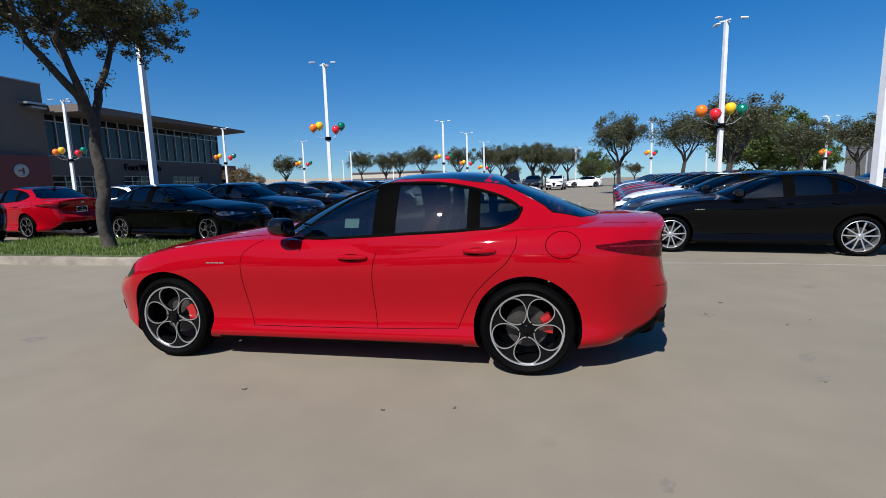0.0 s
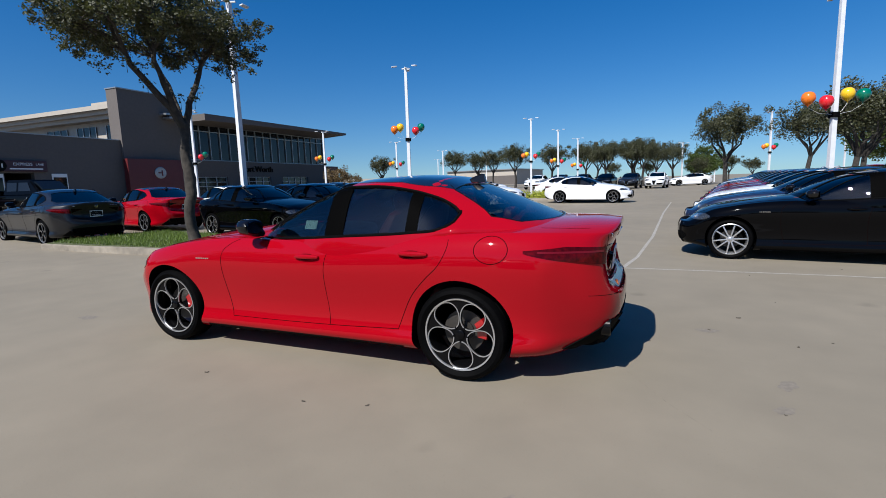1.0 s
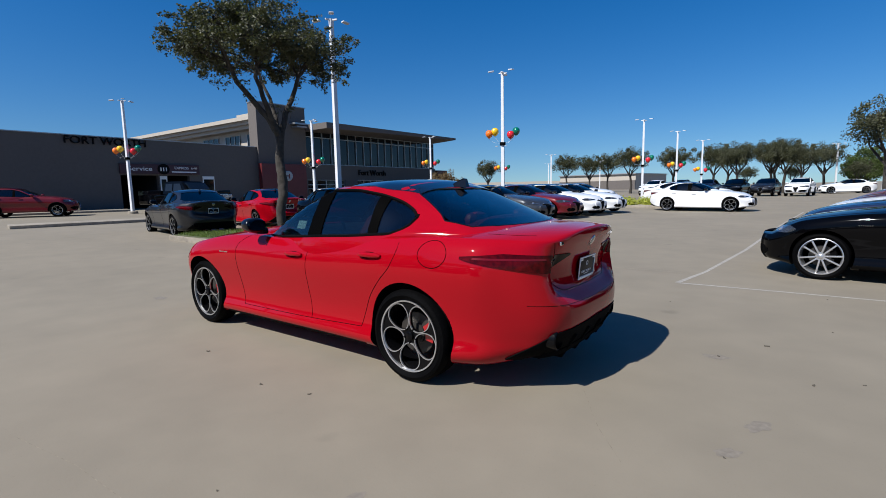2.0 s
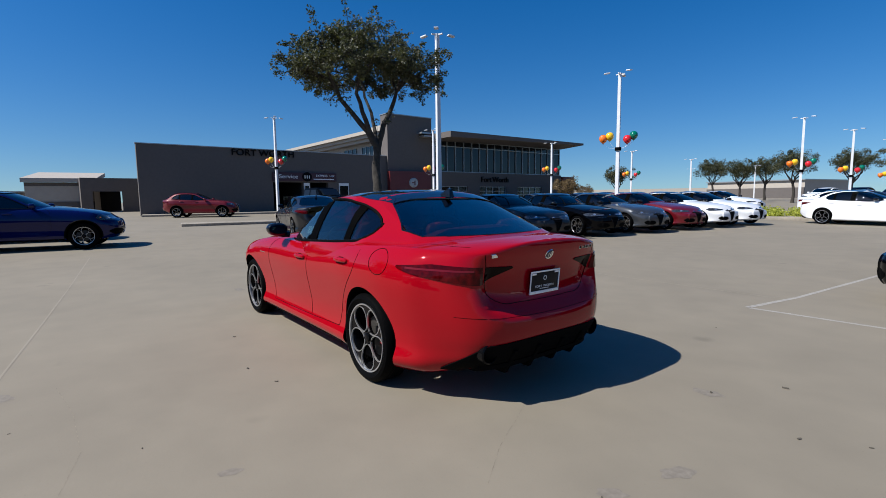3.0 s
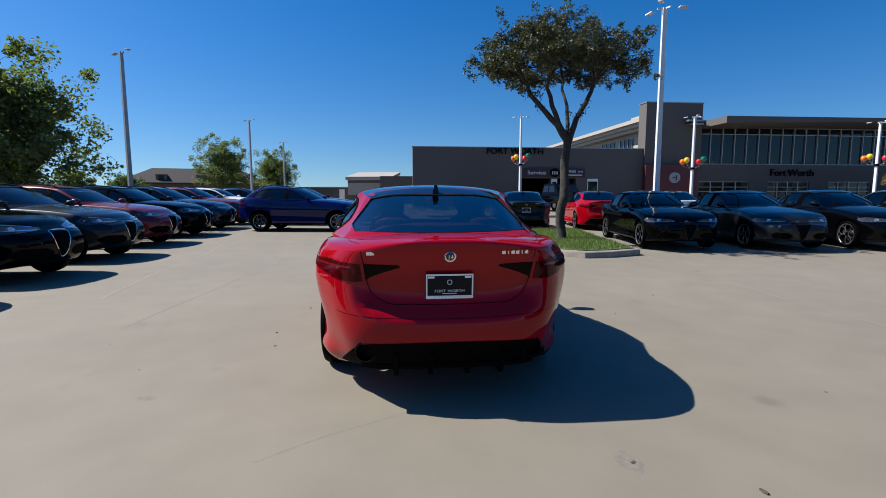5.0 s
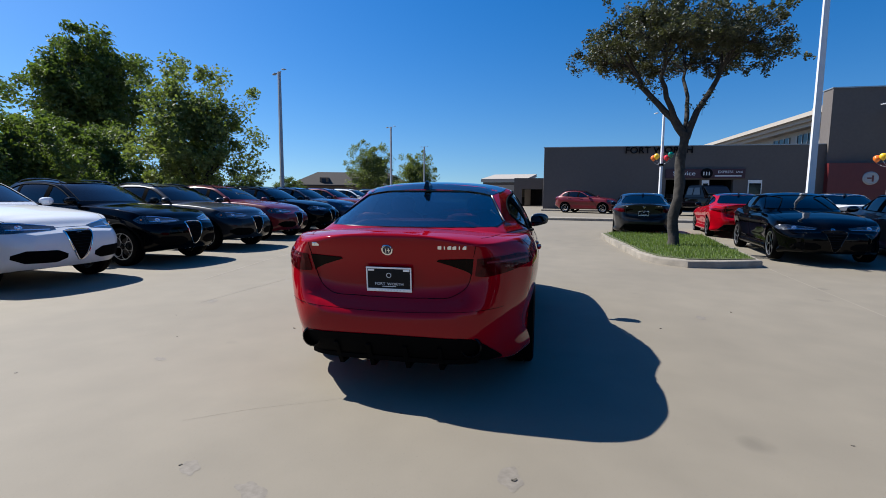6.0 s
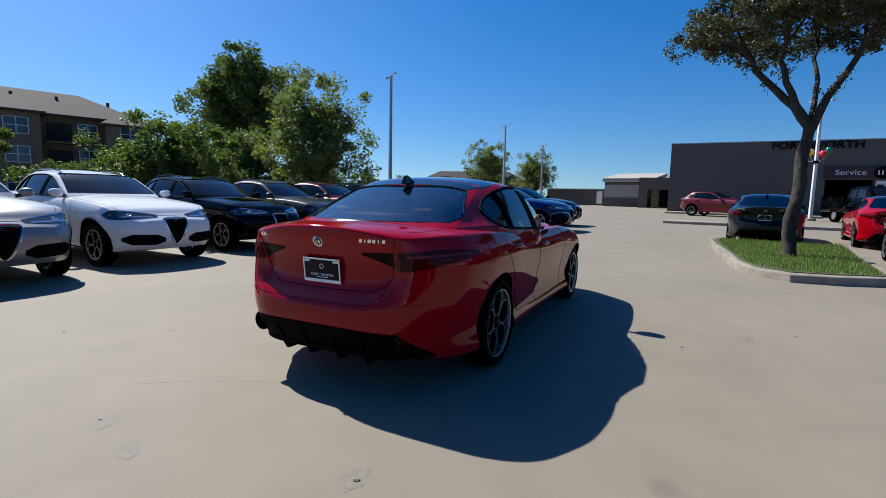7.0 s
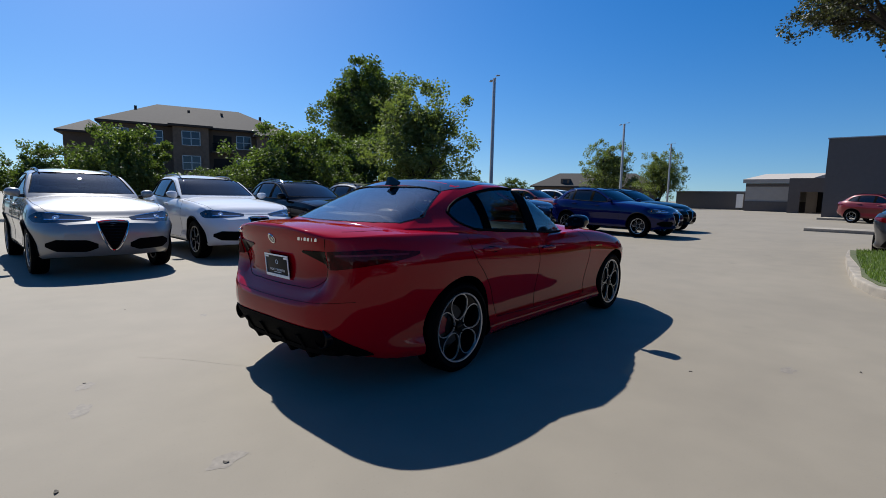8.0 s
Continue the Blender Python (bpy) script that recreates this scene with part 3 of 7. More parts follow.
def suv_spec():
    S = Spec()
    S.kind = "suv"
    S.base, S.wheel_r, S.rim_r, S.hub_y, S.arch_r = 2.82, 0.362, 0.25, 0.825, 0.405
    S.xr, S.xf, S.W = -1.0, 3.66, 0.95
    S.bottom = spline((3.66, 0.29), (3.3, 0.25), (2.4, 0.27), (0.5, 0.28), (-0.4, 0.30), (-0.75, 0.36), (-1.0, 0.42))
    S.belt = spline((3.66, 0.75), (3.5, 0.86), (3.2, 0.96), (2.8, 1.03), (2.3, 1.075), (1.85, 1.095), (1.0, 1.11), (0.2, 1.16), (-0.3, 1.19), (-0.8, 1.17), (-1.0, 1.13))
    S.top = spline((3.66, 0.77), (3.5, 0.92), (3.2, 1.02), (2.8, 1.095), (2.3, 1.15), (1.85, 1.175), (1.0, 1.18), (0.0, 1.2), (-0.55, 1.22), (-0.85, 1.21), (-1.0, 1.17))
    S.plan = spline((3.66, 0.62), (3.63, 0.71), (3.57, 0.80), (3.45, 0.885), (3.3, 0.94), (3.1, 0.98), (2.82, 0.99), (2.4, 0.975), (1.6, 0.97), (0.7, 0.975), (0.1, 1.0), (-0.2, 0.998), (-0.5, 0.965), (-0.7, 0.92), (-0.85, 0.85), (-0.94, 0.76), (-1.0, 0.64))
    S.section = spline((0, 0.92), (0.06, 0.955), (0.15, 0.965), (0.3, 0.96), (0.48, 0.98), (0.62, 1.0), (0.76, 0.99), (0.88, 0.965), (0.95, 0.94), (1.0, 0.91))
    S.tail = spline((0.36, 0.10), (0.5, 0.03), (0.64, 0.0), (0.72, 0.03), (0.9, 0.05), (1.05, 0.03), (1.2, 0.03))
    S.recess = spline((0.3, 0.0), (1.3, 0.0))
    S.tail_round = 0.12
    S.nose = spline((0.26, -0.14), (0.36, -0.05), (0.52, 0.0), (0.68, -0.01), (0.8, -0.06), (0.88, -0.11))
    S.nose_round = 0.15
    S.cab_low = 0.92
    S.screen = spline((0.92, 2.36), (1.17, 2.0), (1.32, 1.72), (1.45, 1.46), (1.55, 1.22), (1.65, 1.03))
    S.rear = spline((0.92, -0.90), (1.15, -0.87), (1.25, -0.80), (1.4, -0.58), (1.5, -0.40), (1.58, -0.24), (1.66, -0.15))
    S.roof = spline((1.4, 1.52), (1.1, 1.565), (0.8, 1.61), (0.4, 1.635), (0.0, 1.62), (-0.3, 1.57), (-0.5, 1.52))
    S.cab_half = spline((0.92, 0.90), (1.08, 0.885), (1.15, 0.86), (1.27, 0.81), (1.4, 0.745), (1.5, 0.68), (1.56, 0.625), (1.61, 0.56), (1.64, 0.52))
    S.cab_plan = spline((2.3, 0.87), (1.9, 0.935), (1.5, 0.972), (0.9, 1.0), (0.3, 0.995), (-0.2, 0.965), (-0.6, 0.90), (-1.0, 0.82))
    S.screen_round, S.rear_round = 0.20, 0.26
    S.roof_crown, S.roof_edge = 0.035, 0.03
    S.flare, S.pillar_round = 0.03, 0.05
    S.dlo_low = spline((1.74, 1.128), (1.0, 1.14), (-0.3, 1.215))
    S.dlo_top = spline((1.72, 1.138), (1.60, 1.205), (1.44, 1.30), (1.26, 1.40), (1.10, 1.462), (0.86, 1.507), (0.5, 1.52), (0.2, 1.505), (0.0, 1.46), (-0.2, 1.37), (-0.32, 1.24))
    S.panes = ((1.02, 1.69), (0.22, 0.94), (-0.30, 0.17))
    S.ws = (1.19, 1.545, 0.745, 0.605)
    S.rw = (1.24, 1.55, 0.62, 0.50)
    S.cavity = (-0.6, 1.8, 0.72, 0.5)
    return S


def tub_map(S):
    def fn(a, b, c):
        X = S.xr + (S.xf - S.xr) * a
        zb, ze, zc = S.bottom(X), S.belt(X), S.top(X)
        z = zb + c * (ze - zb) + c**6 * (zc - ze) * (1 - np.abs(b) ** 2.6)
        y = b * S.W * S.plan(X) * S.section(c)
        y = y * (1 - 0.07 * (1 - step(X, S.xr, S.xr + 1.0)) * c**5 - 0.20 * (1 - step(X, S.xr, S.xr + 0.85)) * (1 - c) ** 2.5)
        back = 1 - step(X, S.xr, S.xr + 0.55)
        front = step(X, S.xf - 0.7, S.xf)
        w = np.abs(y)
        sunk = S.recess(z - 0.06 * np.minimum(1, w / 0.53) ** 4 * (1 - step(z, 0.72, 0.95))) * (1 - step(w, 0.50, 0.585))
        x = X + back * (S.tail(z) + sunk + S.tail_round * np.abs(y / 0.8) ** 3.2) + front * (S.nose(z) - S.nose_round * np.abs(y / 0.8) ** 2.4)
        return np.stack([x, y, z], 1)

    return fn


def cab_map(S, inset=0.0, low=None):
    z0 = S.cab_low if low is None else low

    def fn(a, b, c):
        zt = S.roof(S.rear(1.4) + (S.screen(1.4) - S.rear(1.4)) * a) if S.kind == "sedan" else S.roof(S.rear(1.6) + (S.screen(1.6) - S.rear(1.6)) * a)
        zt = zt - S.roof_crown * b**2 - S.roof_edge * b**8 - inset
        z = z0 + c * (zt - z0)
        zq = np.maximum(z, S.cab_low)
        xr, xf = S.rear(zq) + inset * 1.6, S.screen(zq) - inset * 1.6
        X = xr + (xf - xr) * a
        over = z - S.belt(X) - 0.005
        skirt = S.flare * (1 - step(X, -0.30, 0.25)) * np.exp(-np.maximum(over, 0) / 0.055) * step(over, -0.05, 0.0)
        corner = 1 - S.pillar_round * np.clip(1 - a / 0.32, 0, 1) ** 1.8 * np.abs(b) ** 2
        y = b * ((S.cab_half(zq) * S.cab_plan(X) + skirt) * corner - inset)
        edge = np.abs(y / 0.7) ** 2.4
        x = X - S.screen_round * edge * step(a, 0.55, 1.0) + (S.rear_round * edge + 0.07 * np.abs(b) ** 9) * (1 - step(a, 0.0, 0.45))
        return np.stack([x, y, z], 1)

    return fn


def ends(n, k=1.6):
    t = np.linspace(-1, 1, n)
    return (np.sign(t) * (1 - (1 - np.abs(t)) ** k) + 1) / 2


def dlo_outline(S, grow=0.0):
    lo, hi = (S.panes[-1][0] - 0.01, S.panes[0][1] + 0.02)
    xs = lo - grow + (hi - lo + 2 * grow) * (1 - np.cos(np.linspace(0, math.pi, 40))) / 2
    low = [(x, float(S.dlo_low(x)) - grow) for x in xs]
    up = [(x, max(float(S.dlo_top(x)), float(S.dlo_low(x)) + 0.012) + grow) for x in xs[::-1]]
    return low + up


def build_car(S, paint_material, name, label, style, caliper, black_roof, seat):
    """One car with all its parts, about its rear axle on the ground."""
    car = thing(name, label, "car")
    tub = cuboid(tub_map(S), ends(96, 1.5), ends(49, 1.25) * 2 - 1, ends(33, 1.2))
    cab = cuboid(cab_map(S), ends(60, 1.4), ends(31, 1.5) * 2 - 1, ends(26, 1.3))
    inner = cuboid(cab_map(S, 0.035, S.cab_low - 0.2), ends(30, 1.4), ends(17, 1.5) * 2 - 1, ends(14, 1.3))
    tub_skin, cab_skin = Skin(tub), Skin(cab)
    x0, x1, hw, zf = S.cavity
    pit = [(x0, -hw * 0.9), (x0, hw * 0.9), (x1 - 0.35, hw), (x1, hw * 0.75), (x1, -hw * 0.75), (x1 - 0.35, -hw)]
    cuts = [prism(pit, zf, 2.0, "z")]
    for X in (0.0, S.base):
        for s in (1, -1):
            cuts.append(drum(X, s * 0.52, s * 1.2, S.wheel_r + 0.012, S.arch_r))
    body = carve(tub, cuts, [tub_skin])
    cuts = [inner]
    for s in (1, -1):
        cuts.append(prism(dlo_outline(S, 0.012), s * 0.35, s * 1.3, "y"))
    z0, z1, w0, w1 = S.ws
    cuts.append(prism([(-w0, z0), (w0, z0), (w1 + 0.02, z1 - 0.03), (w1 - 0.05, z1), (-w1 + 0.05, z1), (-w1 - 0.02, z1 - 0.03)], 0.9, 2.6, "x"))
    z0, z1, w0, w1 = S.rw
    cuts.append(prism([(-w0 + 0.04, z0), (w0 - 0.04, z0), (w0, z0 + 0.04), (w1 + 0.02, z1 - 0.04), (w1 - 0.04, z1), (-w1 + 0.04, z1), (-w1 - 0.02, z1 - 0.04), (-w0, z0 + 0.04)], -1.6, 0.35, "x"))
    shell = carve(cab, cuts, [cab_skin])
    link_mesh("body", body, (paint_material, PLASTIC), car)
    link_mesh("cabin_frame", shell, (paint_material, LINER), car)

    side = lambda s: (lambda x, z: ((x, s * 2.0, z), (0, -s, 0)))
    behind = lambda y, z: ((-3.0, y, z), (1, 0, 0))
    ahead = lambda y, z: ((6.0, y, z), (-1, 0, 0))
    above = lambda x, y: ((x, y, 3.0), (0, 0, -1))

    # glazing
    for s in (1, -1):
        for k, (p, q) in enumerate(S.panes):
            def ray(u, v, p=p, q=q, s=s):
                x = p + (q - p) * u
                lo, hi = float(S.dlo_low(x)), max(float(S.dlo_top(x)), float(S.dlo_low(x)) + 0.01)
                return side(s)(x, lo + (hi - lo) * v)
            part("side_window", drape(cab_skin, ray, 14, 8, -0.008, 0.004), GLASS_DARK if k == 0 or S.kind == "sedan" else GLASS_PRIV, car)
        gaps = [(S.panes[1][1] - 0.015, S.panes[0][0] + 0.015), (S.panes[2][1] - 0.012, S.panes[1][0] + 0.012)]
        for p, q in gaps:
            def ray(u, v, p=p, q=q, s=s):
                x = p + (q - p) * u
                lo, hi = float(S.dlo_low(x)) - 0.01, float(S.dlo_top(x)) + 0.01
                return side(s)(x, lo + (hi - lo) * v)
            part("window_pillar", drape(cab_skin, ray, 4, 12, -0.003, 0.02), PILLAR, car)
        outline = dlo_outline(S, 0.004)
        bm = seam(cab_skin, outline + outline[:1], side(s), 0.012, -0.003)
        part("window_surround", bm, PLASTIC, car)

    def pane(z0, z1, w0, w1, look_from, nm, gl):
        def ray(u, v):
            w = w0 + (w1 - w0) * v
            return look_from((2 * u - 1) * (w + 0.015), z0 - 0.012 + (z1 - z0 + 0.024) * v)
        return part(nm, drape(cab_skin, ray, 20, 10, -0.006, 0.004), gl, car)

    pane(*S.ws, ahead, "windscreen", GLASS_DARK)
    pane(*S.rw, behind, "rear_window", GLASS_REAR if S.kind == "sedan" else GLASS_PRIV)
    z0, z1, w0, w1 = S.rw
    edge = [(-w0 + 0.04, z0), (0, z0 - 0.002), (w0 - 0.04, z0), (w0, z0 + 0.04), (w1 + 0.02, z1 - 0.04), (w1 - 0.04, z1), (0, z1 + 0.002), (-w1 + 0.04, z1), (-w1 - 0.02, z1 - 0.04), (-w0, z0 + 0.04)]
    dense = [(a[0] + (b[0] - a[0]) * t / 4, a[1] + (b[1] - a[1]) * t / 4) for a, b in zip(edge, edge[1:] + edge[:1]) for t in range(4)]
    part("rear_window_seal", seam(cab_skin, dense + dense[:1], behind, 0.007, -0.003), TRIM, car)
    z0, z1, w0, w1 = S.ws
    edge = [(-w0, z0), (0, z0), (w0, z0), (w1 + 0.02, z1 - 0.03), (w1 - 0.05, z1), (0, z1), (-w1 + 0.05, z1), (-w1 - 0.02, z1 - 0.03)]
    dense = [(a[0] + (b[0] - a[0]) * t / 6, a[1] + (b[1] - a[1]) * t / 6) for a, b in zip(edge, edge[1:] + edge[:1]) for t in range(6)]
    part("windscreen_seal", seam(cab_skin, dense + dense[:1], ahead, 0.007, -0.003), PLASTIC, car)

    xa, xb = (float(S.rear(S.rw[1])) + (0.03 if S.kind == "sedan" else 0.10), float(S.screen(S.ws[1])) - 0.08)
    if black_roof:
        rw = float(S.cab_half(S.rw[1] + 0.02)) - 0.03
        part("glass_roof", drape(cab_skin, lambda u, v: above(xa + (xb - xa) * u, (2 * v - 1) * rw * (0.86 + 0.14 * math.sin(math.pi * min(1, u * 1.2)))), 18, 14, 0.003, 0.006), ROOF_GLASS, car, "black panoramic glass roof")
    if S.kind == "suv":
        for s in (1, -1):
            bm = bmesh.new()
            add_tube(bm, [cab_skin.ray(*above(x, s * 0.53))[0] + Vector((0, 0, 0.035 if 0.1 < k < 0.9 else 0.0)) for k, x in ((i / 14, xa + 0.02 + (xb - xa - 0.02) * i / 14) for i in range(15))], 0.014, 8)
            part("roof_rail", bm, TRIM, car)
    bm = bmesh.new()
    fx = xa + 0.03
    base, _ = cab_skin.ray(*above(fx, 0))
    fin = [(-0.10, -0.012), (0.07, -0.004), (0.02, 0.03), (-0.06, 0.062), (-0.085, 0.058)]
    rows = []
    for y, k in ((-0.026, 0.0), (-0.012, 0.85), (0.012, 0.85), (0.026, 0.0)):
        rows.append([bm.verts.new((base.x + px, y * (1 if pz < 0.01 else 0.5), base.z + pz)) for px, pz in fin])
    for p, q in zip(rows, rows[1:]):
        for i in range(5):
            bm.faces.new((p[i], p[(i + 1) % 5], q[(i + 1) % 5], q[i]))
    bm.faces.new(rows[0])
    bm.faces.new(rows[-1])
    part("antenna_fin", bm, TRIM, car, smooth=False)

    # shut lines, handles, mirrors
    zs = float(S.bottom(1.0)) + 0.085
    zk = 0.0 if S.kind == "sedan" else 0.16
    if S.kind == "sedan":
        lines = ([(1.95, 0.965), (2.06, 0.915), (2.127, 0.86), (2.153, 0.70), (2.128, 0.455), (2.094, 0.292)],
                 [(1.016, 0.99), (1.05, 0.90), (1.084, 0.81), (1.106, 0.616), (1.09, 0.305)],
                 [(0.076, 1.06), (0.065, 0.968), (0.118, 0.833), (0.246, 0.706), (0.358, 0.581), (0.436, 0.437), (0.482, 0.325)],
                 [(2.094, 0.292), (1.5, 0.294), (1.0, 0.303), (0.482, 0.325)])
    else:
        lines = ([(1.96, 1.13), (2.10, 1.06), (2.13, 0.91), (2.10, 0.50), (2.03, zs + 0.02), (1.98, zs)],
                 [(1.07, 1.15), (1.075, 1.01), (1.06, 0.6), (1.10, zs)],
                 [(0.10, 1.228), (0.13, 1.04), (0.24, 0.88), (0.40, 0.63), (0.52, 0.40), (0.56, zs)],
                 [(1.98, zs), (1.5, zs - 0.002), (1.0, zs), (0.56, zs)])
    for s in (1, -1):
        for ln in lines:
            part("door_seam", seam(tub_skin, smooth_line(ln), side(s)), SEAM, car)
        for hx, hz in ((1.245, 0.836 + zk), (0.32, 0.888 + zk)):
            p, n = tub_skin.ray(*side(s)(hx, hz))
            bm = bmesh.new()
            ball(bm, (p.x, p.y + s * 0.012, p.z), (0.115, 0.022, 0.019), 2.8, 16)
            part("door_handle", bm, paint_material, car)
            # dark pad paints the shade of the hollow behind the handle; nothing is cut
            bm = bmesh.new()
            ball(bm, (p.x + 0.01, p.y - s * 0.004, p.z - 0.012), (0.085, 0.010, 0.034), 2.4, 16)
            part("handle_recess", bm, SEAM, car)
        p, n = tub_skin.ray(*side(s)(1.82, 0.975 + zk))
        bm = bmesh.new()
        my, mz = s * (0.925 if S.kind == "sedan" else 0.945), (1.06 if S.kind == "sedan" else 1.195)
        ball(bm, (1.76, my, mz), (0.075, 0.10, 0.068), 2.5, 24)
        for v in bm.verts:
            v.co.x += 0.03 * (1 - ((v.co.y - my) / 0.115) ** 2) * (1 if v.co.x > 1.76 else 0)
            v.co.z += 0.02 * s * (v.co.y - my) / 0.115 * (1 if v.co.z < mz else 0)
            if v.co.x < 1.715:
                v.co.x = 1.715
        mirror = part("mirror", bm, TRIM if S.kind == "sedan" else paint_material, car)
        bm = bmesh.new()
        add_tube(bm, [(1.76, s * 0.80, mz - 0.055), (1.76, s * 0.87, mz - 0.055), (1.76, s * 0.93, mz - 0.045)], [0.03, 0.026, 0.024], 10)
        part("mirror_arm", bm, TRIM, mirror)
        bm = bmesh.new()
        ball(bm, (1.713, my, mz), (0.004, 0.095, 0.055), 3.0, 20)
        bmesh.ops.rotate(bm, cent=(1.713, my - s * 0.03, mz), matrix=Matrix.Rotation(s * 0.10, 3, "Z"), verts=bm.verts)
        part("mirror_glass", bm, MIRROR, mirror, "mirror glass")
        # lower rocker strip
        bm = drape(tub_skin, lambda u, v: side(s)(0.45 + 1.95 * u, float(S.bottom(1.2)) + 0.004 + 0.022 * v), 24, 2, 0.004, 0.02)
        part("sill_strip", bm, PLASTIC, car)
    if S.kind == "sedan":
        ring = [(-0.235 + 0.112 * math.cos(2 * math.pi * i / 36), 0.925 + 0.088 * math.sin(2 * math.pi * i / 36)) for i in range(37)]
        part("fuel_flap_seam", seam(tub_skin, ring, side(1), 0.0026), SEAM, car)
    else:
        for s in (1, -1):
            for X in (0.0, S.base):
                arc = [(X + (S.arch_r + 0.014) * math.cos(a), S.wheel_r + 0.012 + (S.arch_r + 0.014) * math.sin(a)) for a in np.linspace(-0.15, math.pi + 0.15, 30)]
                part("arch_trim", seam(tub_skin, arc, side(s), 0.02, -0.004), PLASTIC, car)

    # tail
    tz = 0.026 if S.kind == "sedan" else 0.12
    for s in (1, -1):
        # side of the quarter panel round to the lid gap
        def lamp_wrap(u, v, s=s):
            ang = 95.5 + (52.5 if S.kind == "sedan" else 50) * u
            lo = 0.882 - 0.096 * min(1, u * 1.12) ** 0.8 + tz
            hi = 0.896 + 0.020 * min(1, u * 2.2) - 0.035 * max(0.0, u - 0.45) + tz
            o = Vector((-0.38 + 2.5 * math.cos(radians(ang)), s * (0.22 + 2.5 * math.sin(radians(ang))), lo + (hi - lo) * v))
            return o, (-math.cos(radians(ang)), -s * math.sin(radians(ang)), 0)
        tl = part("tail_lamp", drape(tub_skin, lamp_wrap, 26, 8, 0.006, 0.012), TAIL_RED, car, "dark red tail lamp")
        def bar(u, v, s=s):
            ang = 103 + 40 * u
            z = 0.880 - 0.012 * u + 0.012 * v + tz
            return Vector((-0.38 + 2.5 * math.cos(radians(ang)), s * (0.22 + 2.5 * math.sin(radians(ang))), z)), (-math.cos(radians(ang)), -s * math.sin(radians(ang)), 0)
        part("lamp_strip", drape(tub_skin, bar, 18, 2, 0.0075, 0.003), LAMP_INNER, tl)
        def lid(u, v, s=s):
            y = 0.525 - 0.215 * u + 0.012 * v
            hi = 0.896 - 0.010 * u + tz
            lo = 0.790 + 0.085 * u**0.75 + tz
            return behind(s * y, lo + (hi - lo) * v)
        part("lid_lamp", drape(tub_skin, lid, 14, 6, 0.005, 0.010), TAIL_SMOKE, car, "smoked lid lamp")
        ln = [(0.55, 0.975 + tz), (0.545, 0.945 + tz), (0.535, 0.90 + tz), (0.522, 0.80 + tz), (0.49, 0.71 + tz), (0.41, 0.655 + tz), (0.22, 0.638 + tz), (0.0, 0.634 + tz)]
        part("lid_seam", seam(tub_skin, [(s * y, z) for y, z in smooth_line(ln, 30)], behind, 0.0024), SEAM, car)
        if S.kind == "sedan":
            part("lid_seam", seam(tub_skin, [(x, s * y) for x, y in ((-0.52, 0.665), (-0.60, 0.655), (-0.70, 0.63), (-0.78, 0.595), (-0.82, 0.57))], above, 0.0018), SEAM, car)
        # exhaust tip
        bm = bmesh.new()
        ez = 0.33 if S.kind == "sedan" else 0.40
        pe, _ = tub_skin.ray(*behind(s * 0.53, ez + 0.06))
        add_lathe(bm, [(0.062, -0.16), (0.068, 0.0), (0.058, 0.006), (0.052, -0.12)], 28, closed=True, m=Matrix.Translation((pe.x - 0.004, s * 0.53, ez + 0.045)) @ Matrix.Rotation(math.pi / 2, 4, "Z"))
        part("exhaust_tip", bm, RIM_DARK, car, "dark exhaust tip")
    bz = 0.56 + tz
    part("bumper_seam", seam(tub_skin, [(y, bz + 0.035 * (abs(y) / 0.75) ** 2) for y in np.linspace(-0.72, 0.72, 40)], behind, 0.0016), SEAM, car)
    dz = 0.0 if S.kind == "sedan" else 0.06
    def diff(u, v):
        y = -0.70 + 1.40 * u
        hi = 0.44 - 0.02 * (abs(y) / 0.76) ** 2 - 0.17 * max(0.0, (abs(y) - 0.54) / 0.16) ** 1.5 + dz
        lo = (0.218 if S.kind == 'sedan' else 0.30) + 0.03 * (abs(y) / 0.76) ** 3 + dz
        return behind(y, lo + (hi - lo) * v)
    part("diffuser", drape(tub_skin, diff, 34, 6, 0.008, 0.03), PLASTIC, car, "black rear diffuser")
    if S.kind == "sedan":
        bm = bmesh.new()
        rows = []
        for y in np.linspace(-0.56, 0.56, 23):
            q, _ = tub_skin.ray(*behind(y, 0.285))
            rows.append([bm.verts.new((q.x + dx, y, z)) for dx, z in ((-0.010, 0.28), (-0.006, 0.25), (0.03, 0.236), (0.30, 0.23), (0.30, 0.28))])
        for p, q in zip(rows, rows[1:]):
            for i in range(5):
                bm.faces.new((p[i], p[(i + 1) % 5], q[(i + 1) % 5], q[i]))
        bm.faces.new(rows[0])
        bm.faces.new(rows[-1])
        part("bumper_lip", bm, PLASTIC, car, "black lower bumper lip")
    for y in (-0.34, -0.12, 0.12, 0.34):
        bm = bmesh.new()
        q, _ = tub_skin.ray(*behind(y, 0.40 + dz))
        vs = add_box(bm, q.x - 0.010, y - 0.016, (0.195 if S.kind == 'sedan' else 0.275) + dz, q.x + 0.26, y + 0.016, 0.37 + dz, 0.006)
        for v in bm.verts:
            if v.co.z < 0.3 + dz and v.co.x < q.x + 0.1:
                v.co.x += 0.10
        part("diffuser_fin", bm, PLASTIC, car, smooth=False)
    bm = bmesh.new()
    add_box(bm, -0.55, -0.60, 0.22 + dz, 3.2, 0.60, 0.30 + dz, 0.02)
    part("underbody", bm, PLASTIC, car)

    # plate and badges on the lid
    p, n = tub_skin.ray(*behind(0, 0.852 + tz))
    p.x -= 0.003
    tz -= 0.004
    bm = bmesh.new()
